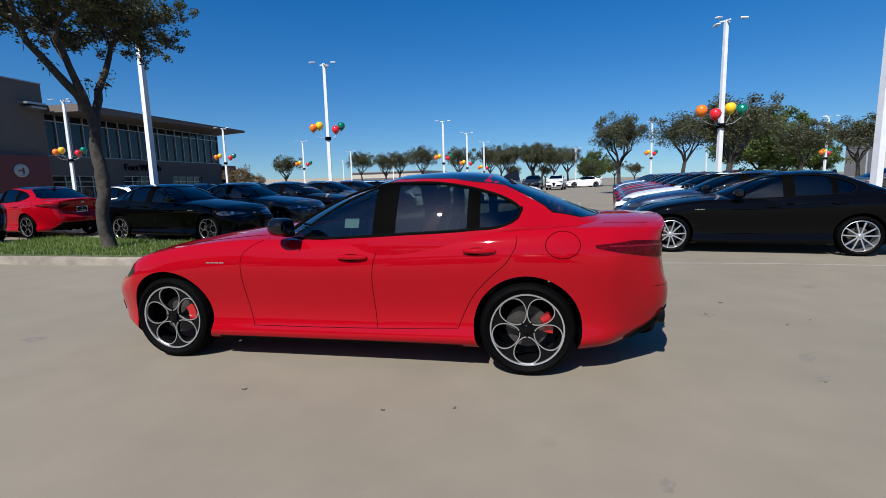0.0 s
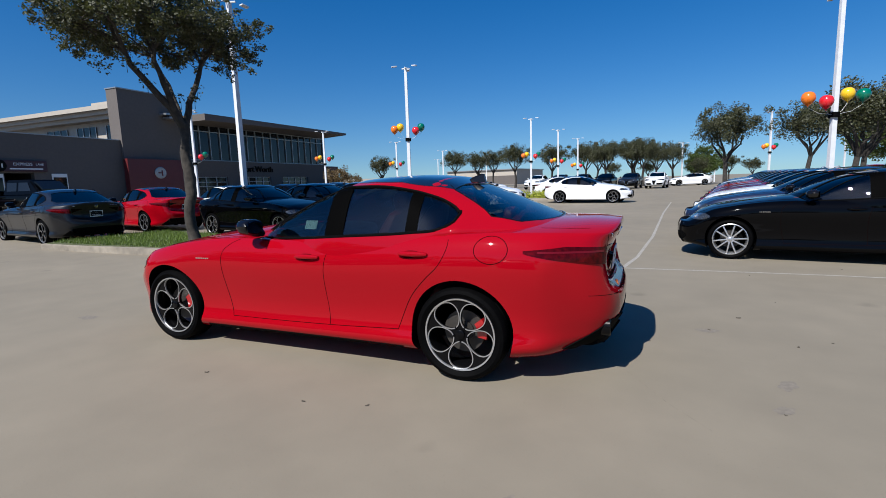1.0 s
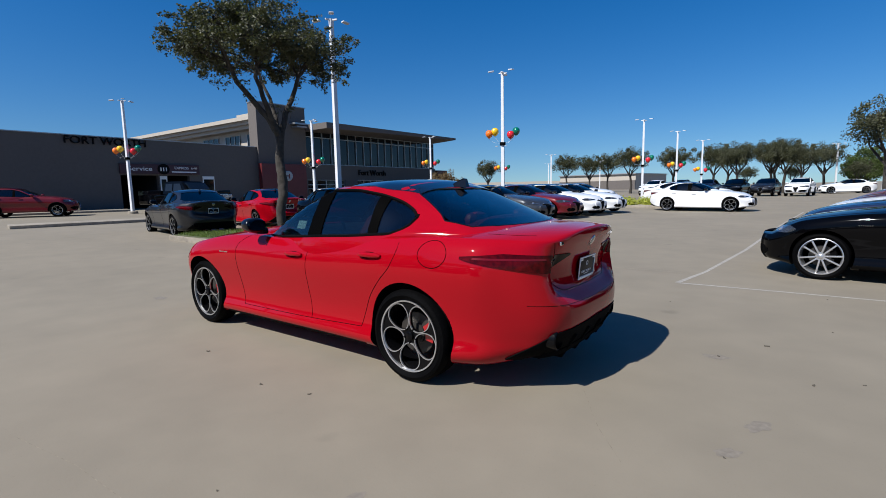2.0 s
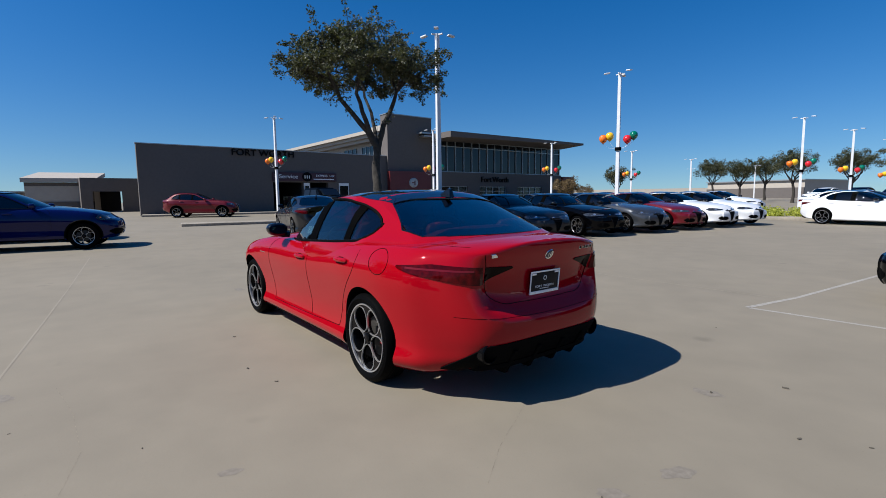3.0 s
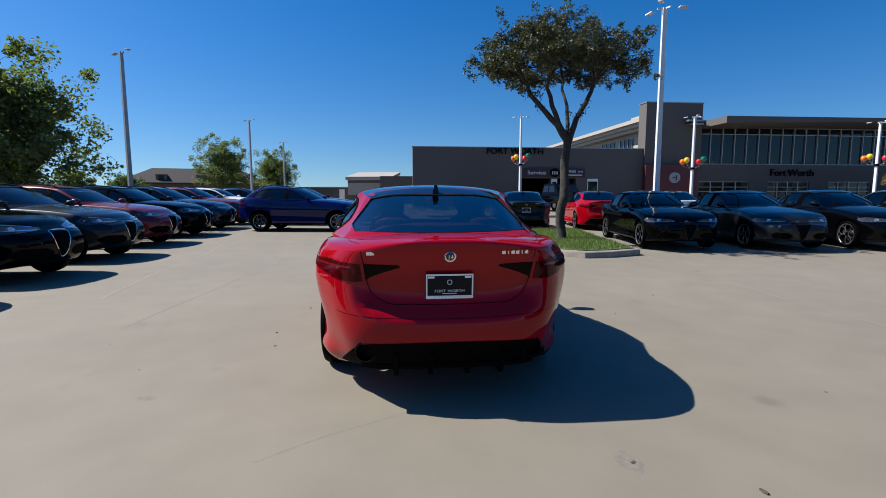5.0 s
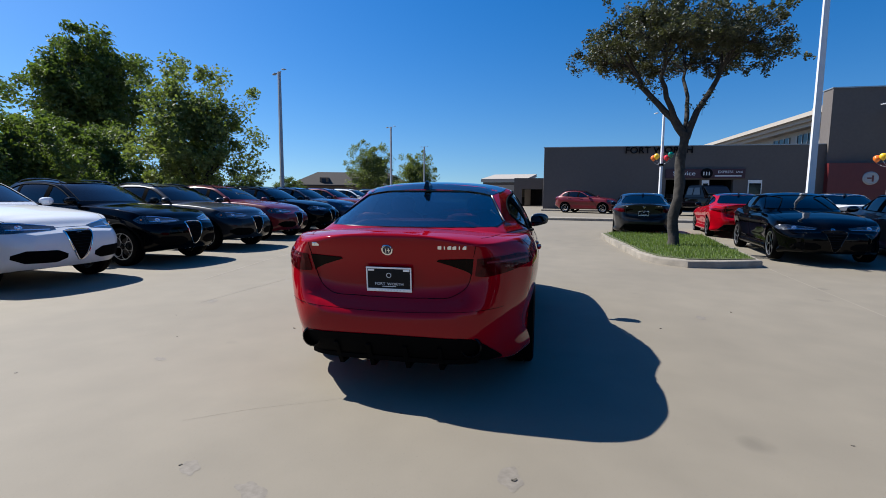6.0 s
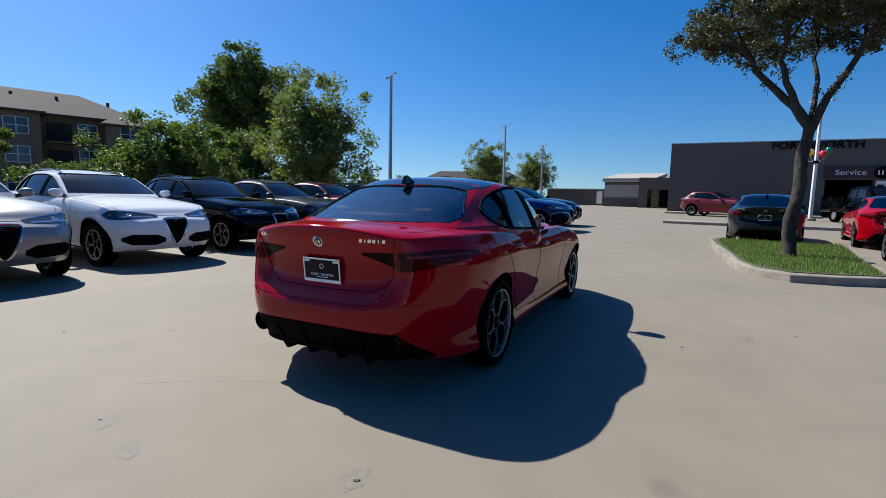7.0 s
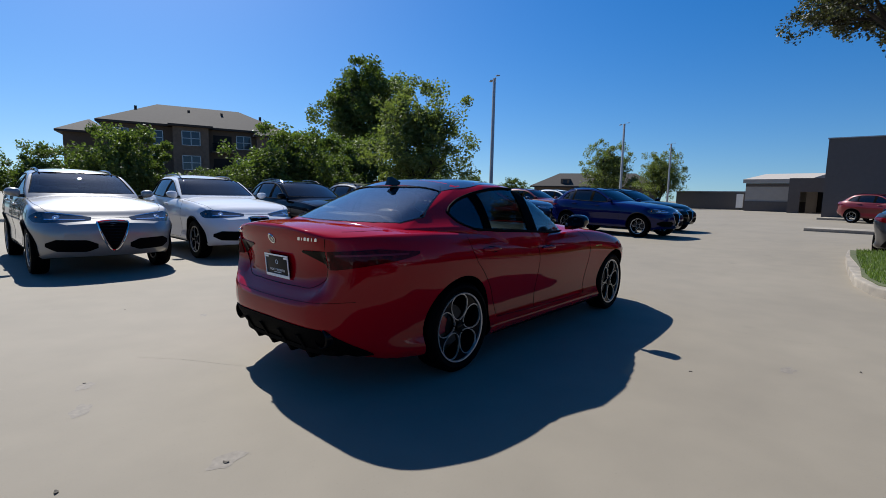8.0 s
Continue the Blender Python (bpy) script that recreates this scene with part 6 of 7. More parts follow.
    text_part("LANE", 0.2, E_FACE(BX + 0.165, 13.6, 3.48), LETTER_WHITE, s, depth=0.01, wide=0.9)
    box_part("sign_bar", s, LETTER_WHITE, BX + 0.16, 12.0, 3.14, BX + 0.168, 13.75, 3.22)
    bm = bmesh.new()
    add_lathe(bm, [(0.0005, 0.0), (0.40, 0.0), (0.40, 0.05), (0.0005, 0.06)], 32, axis="z", m=E_FACE(BX + 0.16, 11.45, 3.38))
    part("round_logo", bm, LETTER_DARK, s)
    bm = bmesh.new()
    for y in (-0.2, -0.02, 0.16):
        add_box(bm, y, -0.15, 0.05, y + 0.07, 0.12, 0.075, m=E_FACE(BX + 0.16, 11.42, 3.38))
    part("logo_bars", bm, PANEL_WHITE, s, smooth=False)
    # the whole front stands askew to the lot
    b.matrix_basis = Matrix.Translation((BX, -0.1, 0)) @ Matrix.Rotation(radians(9.2), 4, "Z") @ Matrix.Diagonal((1, 1.09, 1, 1)) @ Matrix.Translation((-BX, 0, 0))
    return b


def far_wing():
    w = thing("service_shed", "low flat taupe stucco shed beyond the parked cars", "building")
    box_part("wall", w, STUCCO, -64, -19.5, 0.4, -60, -11.4, 2.5)
    box_part("coping", w, MULLION, -64.1, -19.6, 2.5, -59.9, -11.3, 2.62)
    box_part("doorway", w, PANEL_WHITE, -59.99, -12.6, 0.7, -59.9, -11.9, 2.3)


def far_shed():
    s = thing("metal_shed", "beige metal shed with a pale roof", "building")
    box_part("wall", s, STUCCO_LIGHT, -62, -10.2, 0.4, -55, -4.9, 3.0)
    box_part("dark_band", s, STUCCO, -62, -10.2, 3.0, -54.97, -4.9, 3.35)
    bm = bmesh.new()
    for v in add_box(bm, -62, -10.4, 3.35, -54.7, -4.6, 3.75):
        if v.co.x < -60:
            v.co.z += 0.9
    part("roof", bm, STUCCO_LIGHT, s, "pale sheet metal roof", smooth=False)
    box_part("base_band", s, STUCCO, -55, -10.2, 0.4, -54.9, -4.9, 1.5)


BALLOONS = [mat("orange_balloon", (0.75, 0.16, 0.01), 0.18, coat=0.6), mat("yellow_balloon", (0.75, 0.45, 0.01), 0.18, coat=0.6), mat("red_balloon", (0.6, 0.015, 0.02), 0.18, coat=0.6), mat("green_balloon", (0.0, 0.13, 0.075), 0.18, coat=0.6)]


def lamp_pole(height, heads, material, wide=0.16):
    p = thing("lamp_post", "tall square steel lot lamp post with floodlights", "lamp post", "lot lamp posts")
    bm = bmesh.new()
    w = wide / 2
    vs = add_box(bm, -w, -w, 0.5, w, w, height - 0.2)
    for v in vs:
        if v.co.z > 1:
            v.co.x *= 0.75
            v.co.y *= 0.75
    part("shaft", bm, material, p, smooth=False)
    bm = bmesh.new()
    add_lathe(bm, [(0.0005, -0.1), (0.28, -0.1), (0.28, 0.45), (0.24, 0.5), (0.0005, 0.5)], 20, axis="z")
    part("footing", bm, KERB, p)
    for k in range(heads):
        a = 2 * math.pi * k / heads + (0.0 if heads == 2 else 0.5)
        m = Matrix.Rotation(a, 4, "Z")
        bm = bmesh.new()
        add_box(bm, 0.02, -0.025, height - 0.26, 0.22, 0.025, height - 0.215, m=m)
        part("arm", bm, material, p, smooth=False)
        bm = bmesh.new()
        add_box(bm, 0.16, -0.08, height - 0.21, 0.42, 0.08, height - 0.16, 0.022, m=m @ Matrix.Rotation(-0.12, 4, "Y"))
        part("floodlight", bm, material, p)
    return p


def balloon_set(z, order, spread, name_label="bunch of shiny balloons tied to a lamp post"):
    b = thing("balloon_cluster", name_label, "balloons", "balloon clusters")
    bm = bmesh.new()
    add_lathe(bm, [(0.12, z - 0.55), (0.14, z - 0.55), (0.14, z - 0.40), (0.12, z - 0.40)], 16, axis="z", closed=True)
    part("strap", bm, PLASTIC, b)
    for k, (u, w, dz) in enumerate(spread):
        bm = bmesh.new()
        add_lathe(bm, [(0.001, 0.27), (0.12, 0.245), (0.2, 0.17), (0.235, 0.05), (0.225, -0.06), (0.17, -0.17), (0.08, -0.26), (0.012, -0.31), (0.03, -0.34), (0.001, -0.34)], 24, axis="z", m=Matrix.Translation((u, w, z + dz)) @ Matrix.Diagonal((0.78, 0.78, 0.72, 1)))
        ob = part("balloon", bm, BALLOONS[order[k]], b)
        bm = bmesh.new()
        add_tube(bm, [(u, w, z + dz - 0.26), (u * 0.6, w * 0.6, z + dz * 0.5 - 0.42), (0.0, 0.0, z - 0.47)], 0.004, 4)
        part("ribbon", bm, LETTER_WHITE, ob)
    return b


def pickup(x, y, turn):
    """A black crew-cab pickup truck."""
    t = thing("pickup_truck", "black crew-cab pickup truck by the service bays", "truck", "parked cars")
    bm = bmesh.new()
    add_box(bm, -1.25, -0.95, 0.55, 4.35, 0.95, 1.12, 0.06)
    add_box(bm, 2.7, -0.90, 1.08, 4.28, 0.90, 1.32, 0.08)
    body = part("body", bm, BLACK, t)
    for s in (1, -1):
        box_part("bed_side", t, BLACK, -1.25, s * 0.95 if s < 0 else 0.85, 1.1, 0.65, s * 0.85 if s < 0 else 0.95, 1.38, bevel=0.02)
    box_part("tailgate", t, BLACK, -1.25, -0.85, 1.1, -1.17, 0.85, 1.38, bevel=0.02)
    bm = bmesh.new()
    vs = add_box(bm, 0.68, -0.90, 1.1, 2.9, 0.90, 1.9)
    for v in vs:
        if v.co.z > 1.5:
            v.co.x = 0.85 if v.co.x < 1.5 else 2.2
            v.co.y *= 0.82
    bmesh.ops.bevel(bm, geom=bm.edges[:], offset=0.06, segments=2, affect="EDGES")
    part("cab", bm, BLACK, t)
    for s in (1, -1):
        for x0, x1 in ((0.95, 1.5), (1.6, 2.3)):
            bm = bmesh.new()
            vs = add_box(bm, x0, 0.868 * s, 1.33, x1, 0.874 * s, 1.76)
            for v in vs:
                v.co.y -= s * 0.20 * (v.co.z - 1.1)*1.0 - s * 0.045
                if v.co.z > 1.6 and v.co.x > 2.0:
                    v.co.x -= 0.2
            part("side_window", bm, FACADE_GLASS, t, smooth=False)
    bm = bmesh.new()
    vs = add_box(bm, 2.45, -0.72, 1.36, 2.70, 0.72, 1.40)
    for v in vs:
        if v.co.x < 2.6:
            v.co.z += 0.42
            v.co.x -= 0.15
        v.co.x += 0.12
    part("windscreen", bm, FACADE_GLASS, t, smooth=False)
    box_part("grille", t, CHROME, 4.33, -0.6, 0.8, 4.38, 0.6, 1.1, bevel=0.02)
    for s in (1, -1):
        box_part("headlamp", t, HEAD_BRIGHT, 4.30, s * 0.64 if s > 0 else -0.9, 0.88, 4.37, 0.9 if s > 0 else -0.64, 1.08, bevel=0.02)
    box_part("bumper", t, PLASTIC, 4.3, -0.93, 0.5, 4.5, 0.93, 0.75, bevel=0.05)
    for X in (0.0, 3.4):
        for s in (1, -1):
            bm = bmesh.new()
            add_lathe(bm, [(0.24, -0.12), (0.36, -0.13), (0.39, -0.1), (0.39, 0.1), (0.36, 0.13), (0.24, 0.12)], 32, closed=True, m=Matrix.Translation((X, s * 0.84, 0.39)))
            w = part("wheel", bm, TYRE, t)
            bm = bmesh.new()
            add_lathe(bm, [(0.0005, -0.05), (0.24, -0.08), (0.245, 0.1), (0.2, 0.08), (0.0005, 0.05)], 24, m=Matrix.Translation((X, s * 0.84, 0.39)))
            part("rim", bm, RIM_BRIGHT, w)
    place(t, x, y, turn)


BRICK_BROWN = mat("brown_siding", (0.085, 0.06, 0.042), 0.85, noise_scale=4, noise_amount=0.12, bump=0.2, bump_scale=20)
STONE_TAN = mat("tan_stone", (0.13, 0.092, 0.064), 0.85, noise_scale=3, noise_amount=0.25)
SHINGLE = mat("brown_shingles", (0.036, 0.029, 0.025), 0.9, noise_scale=3, noise_amount=0.15, bump=0.3, bump_scale=15)
WINDOW_BLUE = mat("sky_lit_pane", (0.02, 0.03, 0.05), 0.04, coat=0.4, spec=0.3, noise_scale=0.7, noise_amount=0.3)


def hip_roof(parent, u0, v0, u1, v1, z0, z1, over=0.7):
    bm = bmesh.new()
    a = [bm.verts.new(p) for p in ((u0 - over, v0 - over, z0), (u1 + over, v0 - over, z0), (u1 + over, v1 + over, z0), (u0 - over, v1 + over, z0))]
    c = [bm.verts.new(p) for p in ((u0 - over, v0 - over, z0 - 0.25), (u1 + over, v0 - over, z0 - 0.25), (u1 + over, v1 + over, z0 - 0.25), (u0 - over, v1 + over, z0 - 0.25))]
    half = (v1 - v0) / 2 + over
    r = [bm.verts.new((u0 - over + min(half, (u1 - u0) / 2 + over - 0.1), (v0 + v1) / 2, z1)), bm.verts.new((u1 + over - min(half, (u1 - u0) / 2 + over - 0.1), (v0 + v1) / 2, z1))]
    for f in ((a[0], a[1], r[1], r[0]), (a[1], a[2], r[1]), (a[2], a[3], r[0], r[1]), (a[3], a[0], r[0]), tuple(c)):
        bm.faces.new(f)
    for i in range(4):
        bm.faces.new((c[i], c[(i + 1) % 4], a[(i + 1) % 4], a[i]))
    return part("roof", bm, SHINGLE, parent, smooth=False)


def apartments():
    """Three-storey brown apartment block beyond the hedge; local u along its front, v away from the lot."""
    b = thing("apartment_building", "brown three-storey apartment block with hipped shingle roofs", "building")
    box_part("wall", b, BRICK_BROWN, 0, 0, 0, 21, 11, 9.3)
    hip_roof(b, 0, 0, 21, 11, 9.4, 12.6)
    for u0, u1, top in ((7.2, 11.2, 9.6), (17.0, 21.6, 9.0)):
        box_part("bay_wall", b, STONE_TAN, u0, -1.5, 0, u1, -0.02, top - 0.3)
        hip_roof(b, u0, -1.5, u1, 5.0, top - 0.2, top + 1.7, 0.5)
    box_part("wing_wall", b, BRICK_BROWN, -4.5, 4, 0, -0.1, 12, 8.2)
    hip_roof(b, -4.5, 4, -0.1, 12, 8.3, 10.2)
    for z in (0.9, 3.9, 6.9):
        for u, v, w in ((1.0, 0, 1.5), (4.3, 0, 1.8), (8.2, -1.5, 2.0), (14.6, 0, 1.8), (18.4, -1.5, 2.0)):
            win = box_part("window", b, WINDOW_BLUE, u, v - 0.06, z, u + w, v - 0.02, z + 1.7)
            for k in (0, 0.5, 1):
                box_part("window_frame", win, MULLION, u + w * k - 0.05, v - 0.1, z, u + w * k + 0.05, v - 0.06, z + 1.7)
            for q in (0, 0.5, 1):
                box_part("window_frame", win, MULLION, u, v - 0.1, z + 1.7 * q - 0.04, u + w, v - 0.06, z + 1.7 * q + 0.04)
        for u in (11.6,):
            bal = box_part("balcony", b, BRICK_BROWN, u, -1.3, z - 0.7, u + 2.6, -0.02, z - 0.5)
            # near-black sheet stands in for the shaded opening behind the balcony
            box_part("balcony_door", bal, SHADE_DARK, u + 0.2, -0.06, z - 0.5, u + 2.4, -0.02, z + 1.6)
            for k in range(10):
                box_part("baluster", bal, LETTER_DARK, u + 0.05 + 0.27 * k, -1.28, z - 0.5, u + 0.09 + 0.27 * k, -1.24, z + 0.4)
            box_part("handrail", bal, LETTER_DARK, u, -1.3, z + 0.4, u + 2.6, -1.22, z + 0.46)
    for u in (3, 9, 13, 18):
        box_part("roof_vent", b, SHINGLE, u, 3.5, 10.9, u + 0.3, 3.8, 11.9)
    d = Vector((-19.7, 4.0, 0)).normalized()
    b.matrix_basis = Matrix(((d.x, -d.y, 0, -4.4), (d.y, d.x, 0, -62.6), (0, 0, 1, 0), (0, 0, 0, 1)))


def far_house():
    h = thing("far_house", "low tan house with a grey shingle roof and dormers", "building")
    box_part("wall", h, STONE_TAN, 0, 0, 0, 22, 8, 3.0)
    hip_roof(h, 0, 0, 22, 8, 3.0, 5.6)
    for u in (5, 11, 17):
        dm = box_part("dormer", h, STONE_TAN, u, 0.2, 3.2, u + 1.6, 3.0, 4.4)
        box_part("dormer_window", dm, WINDOW_BLUE, u + 0.4, 0.14, 3.5, u + 1.2, 0.2, 4.2)
    h.matrix_basis = Matrix.Translation((-72, -52, 0.7)) @ Matrix.Rotation(radians(115), 4, "Z")


def overpass():
    bm = bmesh.new()
    a, c = Vector((-112, 104, 0)), Vector((-60, 142, 0))
    n = (c - a).normalized().cross(Vector((0, 0, 1)))
    vs = []
    for p in (a, c):
        for o, z in ((0, 0.0), (0, 3.4), (1.0, 3.4), (1.0, 0.0)):
            vs.append(bm.verts.new(p + n * o + Vector((0, 0, z))))
    for i in range(4):
        bm.faces.new((vs[i], vs[(i + 1) % 4], vs[4 + (i + 1) % 4], vs[4 + i]))
    bm.faces.new(vs[:4])
    bm.faces.new(vs[4:])
    tagged(part("parapet_wall", bm, STUCCO_LIGHT, smooth=False), "long pale concrete parapet wall on the horizon", "wall")
    w = thing("warehouse", "plain grey warehouse beyond the lot", "building")
    box_part("wall", w, STUCCO_LIGHT, -58, 101, 0, -40, 118, 3.9)
    box_part("dark_band", w, STUCCO, -58, 100.7, 0, -40, 100.95, 2.6)
    box_part("wall_cap", w, MULLION, -58.2, 100.6, 3.9, -39.8, 118.2, 4.1)


def far_store():
    b = thing("store_building", "low tan store building beyond the trees", "building")
    box_part("wall", b, STUCCO_LIGHT, 49, 118, 0, 75, 130, 9.2)
    box_part("coping", b, MULLION, 48.8, 117.8, 9.2, 75.2, 130.2, 9.5)
    for x in (52, 58, 64):
        box_part("shop_window", b, FACADE_GLASS, x, 117.9, 1.0, x + 4, 117.99, 4.0)
    p = thing("pylon_sign", "small orange board sign on a tall pole", "sign")
    box_part("pole", p, POLE_GREY, 35.5, 87.0, 0, 35.7, 87.2, 6.5)
    box_part("board", p, BALLOONS[0], 34.9, 86.9, 6.5, 36.3, 87.3, 7.5, bevel=0.05, label="plain orange sign board")


def shrub_bed(x, y):
    rnd = random.Random(9)
    for k, (dx, dy, r) in enumerate(((0, 0, 0.7), (1.1, 0.3, 0.6), (2.1, 0.0, 0.65), (0.5, 1.1, 0.7), (1.6, 1.2, 0.6), (-0.8, 0.7, 0.6), (2.9, 0.9, 0.55), (3.7, 0.2, 0.6), (-1.7, 0.2, 0.6), (4.4, 1.1, 0.6), (3.3, 2.0, 0.6), (-1.2, 1.7, 0.65), (0.2, 2.1, 0.6), (1.9, 2.3, 0.6))):
        me = leaf_cloud([((rnd.uniform(-r, r) * 0.6, rnd.uniform(-r, r) * 0.6, r * rnd.uniform(0.1, 0.6)), r * 0.45, 1) for _ in range(14)], 1500, 0.08, rnd)
        ob = tagged(link_mesh("shrub", me, LEAF_YELLOW), "low yellow-green shrub in a planting bed", "shrub", "shrub bed")
        place(ob, x + dx, y + dy)


def planter_kerb(x0, y0, x1, y1):
    bm = bmesh.new()
    add_box(bm, x0, y0, -0.05, x1, y1, 0.16, 0.06)
    ob = tagged(part("planter_kerb", bm, KERB), "low tan concrete kerb round a flower bed", "kerb")
    place(ob, 0, 0, 0, 1.0, gz((x0 + x1) / 2, (y0 + y1) / 2))


def litter(spots):
    """Dry leaves and small dark bits lying on the concrete."""
    bm = bmesh.new()
    pts = [(0.028 * math.cos(a) * (1 + 0.3 * math.sin(3 * a)), 0.018 * math.sin(a)) for a in np.linspace(0, 2 * math.pi, 11)[:-1]]
    vs = [bm.verts.new((x, y, 0.004 + 0.01 * abs(x) / 0.028)) for x, y in pts]
    lo = [bm.verts.new((x, y, 0.001)) for x, y in pts]
    bm.faces.new(vs)
    bm.faces.new(lo[::-1])
    for i in range(10):
        bm.faces.new((lo[i], lo[(i + 1) % 10], vs[(i + 1) % 10], vs[i]))
    first = tagged(part("dry_leaf", bm, SPOT, smooth=False), "small dry dark leaf on the concrete", "leaf", "fallen leaves")
    for k, (x, y, s) in enumerate(spots):
        ob = first if k == 0 else copy_thing(first, Matrix.Identity(4))
        place(ob, x, y, k * 67, s)


def smudge(x, y, size, turn):
    """A thin dried stain with a ragged outline."""
    bm = bmesh.new()
    rim = []
    for i in range(22):
        a = 2 * math.pi * i / 22
        r = size * (1 + 0.30 * noise.noise((math.cos(a) * 1.6 + x * 5, math.sin(a) * 1.6 + y * 5, 0)) + 0.12 * math.sin(5 * a + x))
        rim.append(bm.verts.new((r * math.cos(a), 0.55 * r * math.sin(a), 0.0008)))
    bm.faces.new(rim)
    ob = tagged(part("oil_stain", bm, STAIN, smooth=False), "dried grey stain on the concrete", "stain", kind="structure")
    place(ob, x, y, turn)


def pavement(x0, y0, x1, y1, label):
    bm = bmesh.new()
    vs = add_box(bm, x0, y0, -0.1, x1, y1, 0.13, 0.03)
    for v in bm.verts:
        v.co.z += gz(v.co.x, v.co.y)
    tagged(part("pavement", bm, KERB), label, "pavement", kind="structure")


# ---- the lot ----
ground()
island()
stripe("stall_line", [(0.29, 8.08), (1.49, 8.28), (2.8, 8.48), (9.0, 9.0)], 0.06, LINE_PAINT, "worn white stall line on the concrete")
stripe("stall_line", [(0.27, 8.08), (0.30, 9.2), (0.12, 12.4), (-0.5, 19.6), (-1.0, 27)], 0.06, LINE_PAINT, "worn white stall line on the concrete")
stripe("stall_line", [(-2.07, -0.37), (-4.25, -1.05), (-6.97, -1.65), (-12.4, -3.4), (-22, -5.0)], 0.035, FAINT, "worn white stall line on the concrete")
stripe("slab_joint", [(-10.6, 0.27), (-3.35, 0.75), (-1.45, 0.86), (-0.76, 0.92)], 0.018, FAINT, "pale scored joint between concrete slabs")
stripe("slab_joint", [(-6.85, 8.44), (-2.3, 8.6), (-0.45, 8.86), (0.26, 8.95)], 0.02, FAINT, "pale joint between concrete slabs")
for line in CRACKS:
    stripe("crack", line, 0.0035, CRACK, "fine dark crack in the concrete", 0.0005)
dealership()
pavement(-23.3, 2.3, -22.0, 12.0, "pale raised concrete walk beside the drive")
pavement(-36.95, 0.0, -35.4, 9.2, "pale raised concrete walk along the building")
far_shed()
far_wing()

place(spread_oak(), -9.1, 7.04, 0, 1.0, 0.15)

post = lamp_pole(7.3, 3, POLE_WHITE)
place(post, -12.0, 10.6)
again(post, 4.1, 19.0, 25, 0.9)
for x, y, up in ((-12.1, 20.1, -0.28), (6.3, 13.7, 0), (-12.4, 37.5, -1.05), (-12.8, 45.65, -1.3), (-29.4, 19.7, -0.8), (-31.5, 8.4, -0.35), (-29.0, 31.3, -1.35), (-13.2, 53.8, -1.6), (4.1, 50, -0.8), (-28.2, 40.7, -1.8), (-28.5, 50.4, -2.3), (17.15, 48.1, -1.4), (17.5, 60, -1.8), (-32.4, 70.2, -2.4), (-3.9, 66.1, -2.0), (-41.5, 70.2, -2.4), (-1.0, 84.6, -2.9), (12.1, 70.4, -2.4)):
    again(post, x, y, 25, 1.0, up)
grey_post = lamp_pole(7.4, 2, POLE_GREY)
place(grey_post, -16.0, -9.9, 60)
again(grey_post, -35.1, -13.3, 60)
again(grey_post, -52, -17, 60)

near_set = balloon_set(4.2, (0, 1, 2, 3), ((-0.46, -0.47, 0.0), (-0.25, -0.28, 0.1), (0.27, 0.28, -0.05), (0.44, 0.50, 0.12)))
place(near_set, -12.1, 20.1, 0, 1.0, -0.3)
mixed_set = balloon_set(4.2, (0, 2, 1, 3), ((-0.70, -0.60, 0.0), (-0.25, -0.40, -0.12), (0.34, 0.42, 0.14), (0.74, 0.66, 0.1)))
place(mixed_set, 4.1, 19.0, 0, 1.0, -0.75)
for x, y, up in ((-12.4, 37.5, -1.05), (-12.8, 45.65, -1.3), (-29.4, 19.7, -0.85), (-31.5, 8.4, -0.4), (-29, 31.3, -0.75), (-13.2, 53.8, -1.6), (-28.2, 40.7, -1.1), (4.1, 50, -0.8), (17.15, 48.1, -1.4), (17.5, 60, -1.8)):
    again(near_set, x, y, 0, 1.0, up)

# ---- cars ----
sedan = build_car(sedan_spec(), RED, "sedan", "glossy red four-door sedan with a black glass roof on the concrete", "loops", CALIPER, True, SEAT_RED)
sedan.matrix_basis = Matrix.Translation((-0.022, 4.194, 0)) @ Matrix.Rotation(radians(188.4), 4, "Z")
suv = build_car(suv_spec(), SILVER, "suv", "silver sport utility car with a shield grille", "loops", DISC, False, SEAT_BLACK)
place(suv, 1.68, -4.55, 96)
tagged(suv, group="parked cars")


sedan_spokes = build_car(sedan_spec(), RED, "sedan", "black sedan with silver spoked wheels parked beside the stall line", "spokes", PLASTIC, False, SEAT_RED)
place(sedan_spokes, 4.40, 10.32, 180, 0.975)
repaint(sedan_spokes, RED, BLACK, ((SEAT_RED, SEAT_BLACK), (GLASS_DARK, GLASS_PRIV), (GLASS_REAR, GLASS_PRIV)))
tagged(sedan_spokes, group="parked cars")


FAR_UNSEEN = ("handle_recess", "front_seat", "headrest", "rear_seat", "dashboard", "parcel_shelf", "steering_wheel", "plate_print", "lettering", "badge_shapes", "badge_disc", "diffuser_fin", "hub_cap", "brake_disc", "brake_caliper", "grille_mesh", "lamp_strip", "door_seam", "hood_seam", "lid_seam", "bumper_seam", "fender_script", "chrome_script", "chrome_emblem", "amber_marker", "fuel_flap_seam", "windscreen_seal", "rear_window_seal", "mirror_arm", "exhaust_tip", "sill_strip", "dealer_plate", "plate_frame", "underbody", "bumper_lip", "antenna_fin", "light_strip")


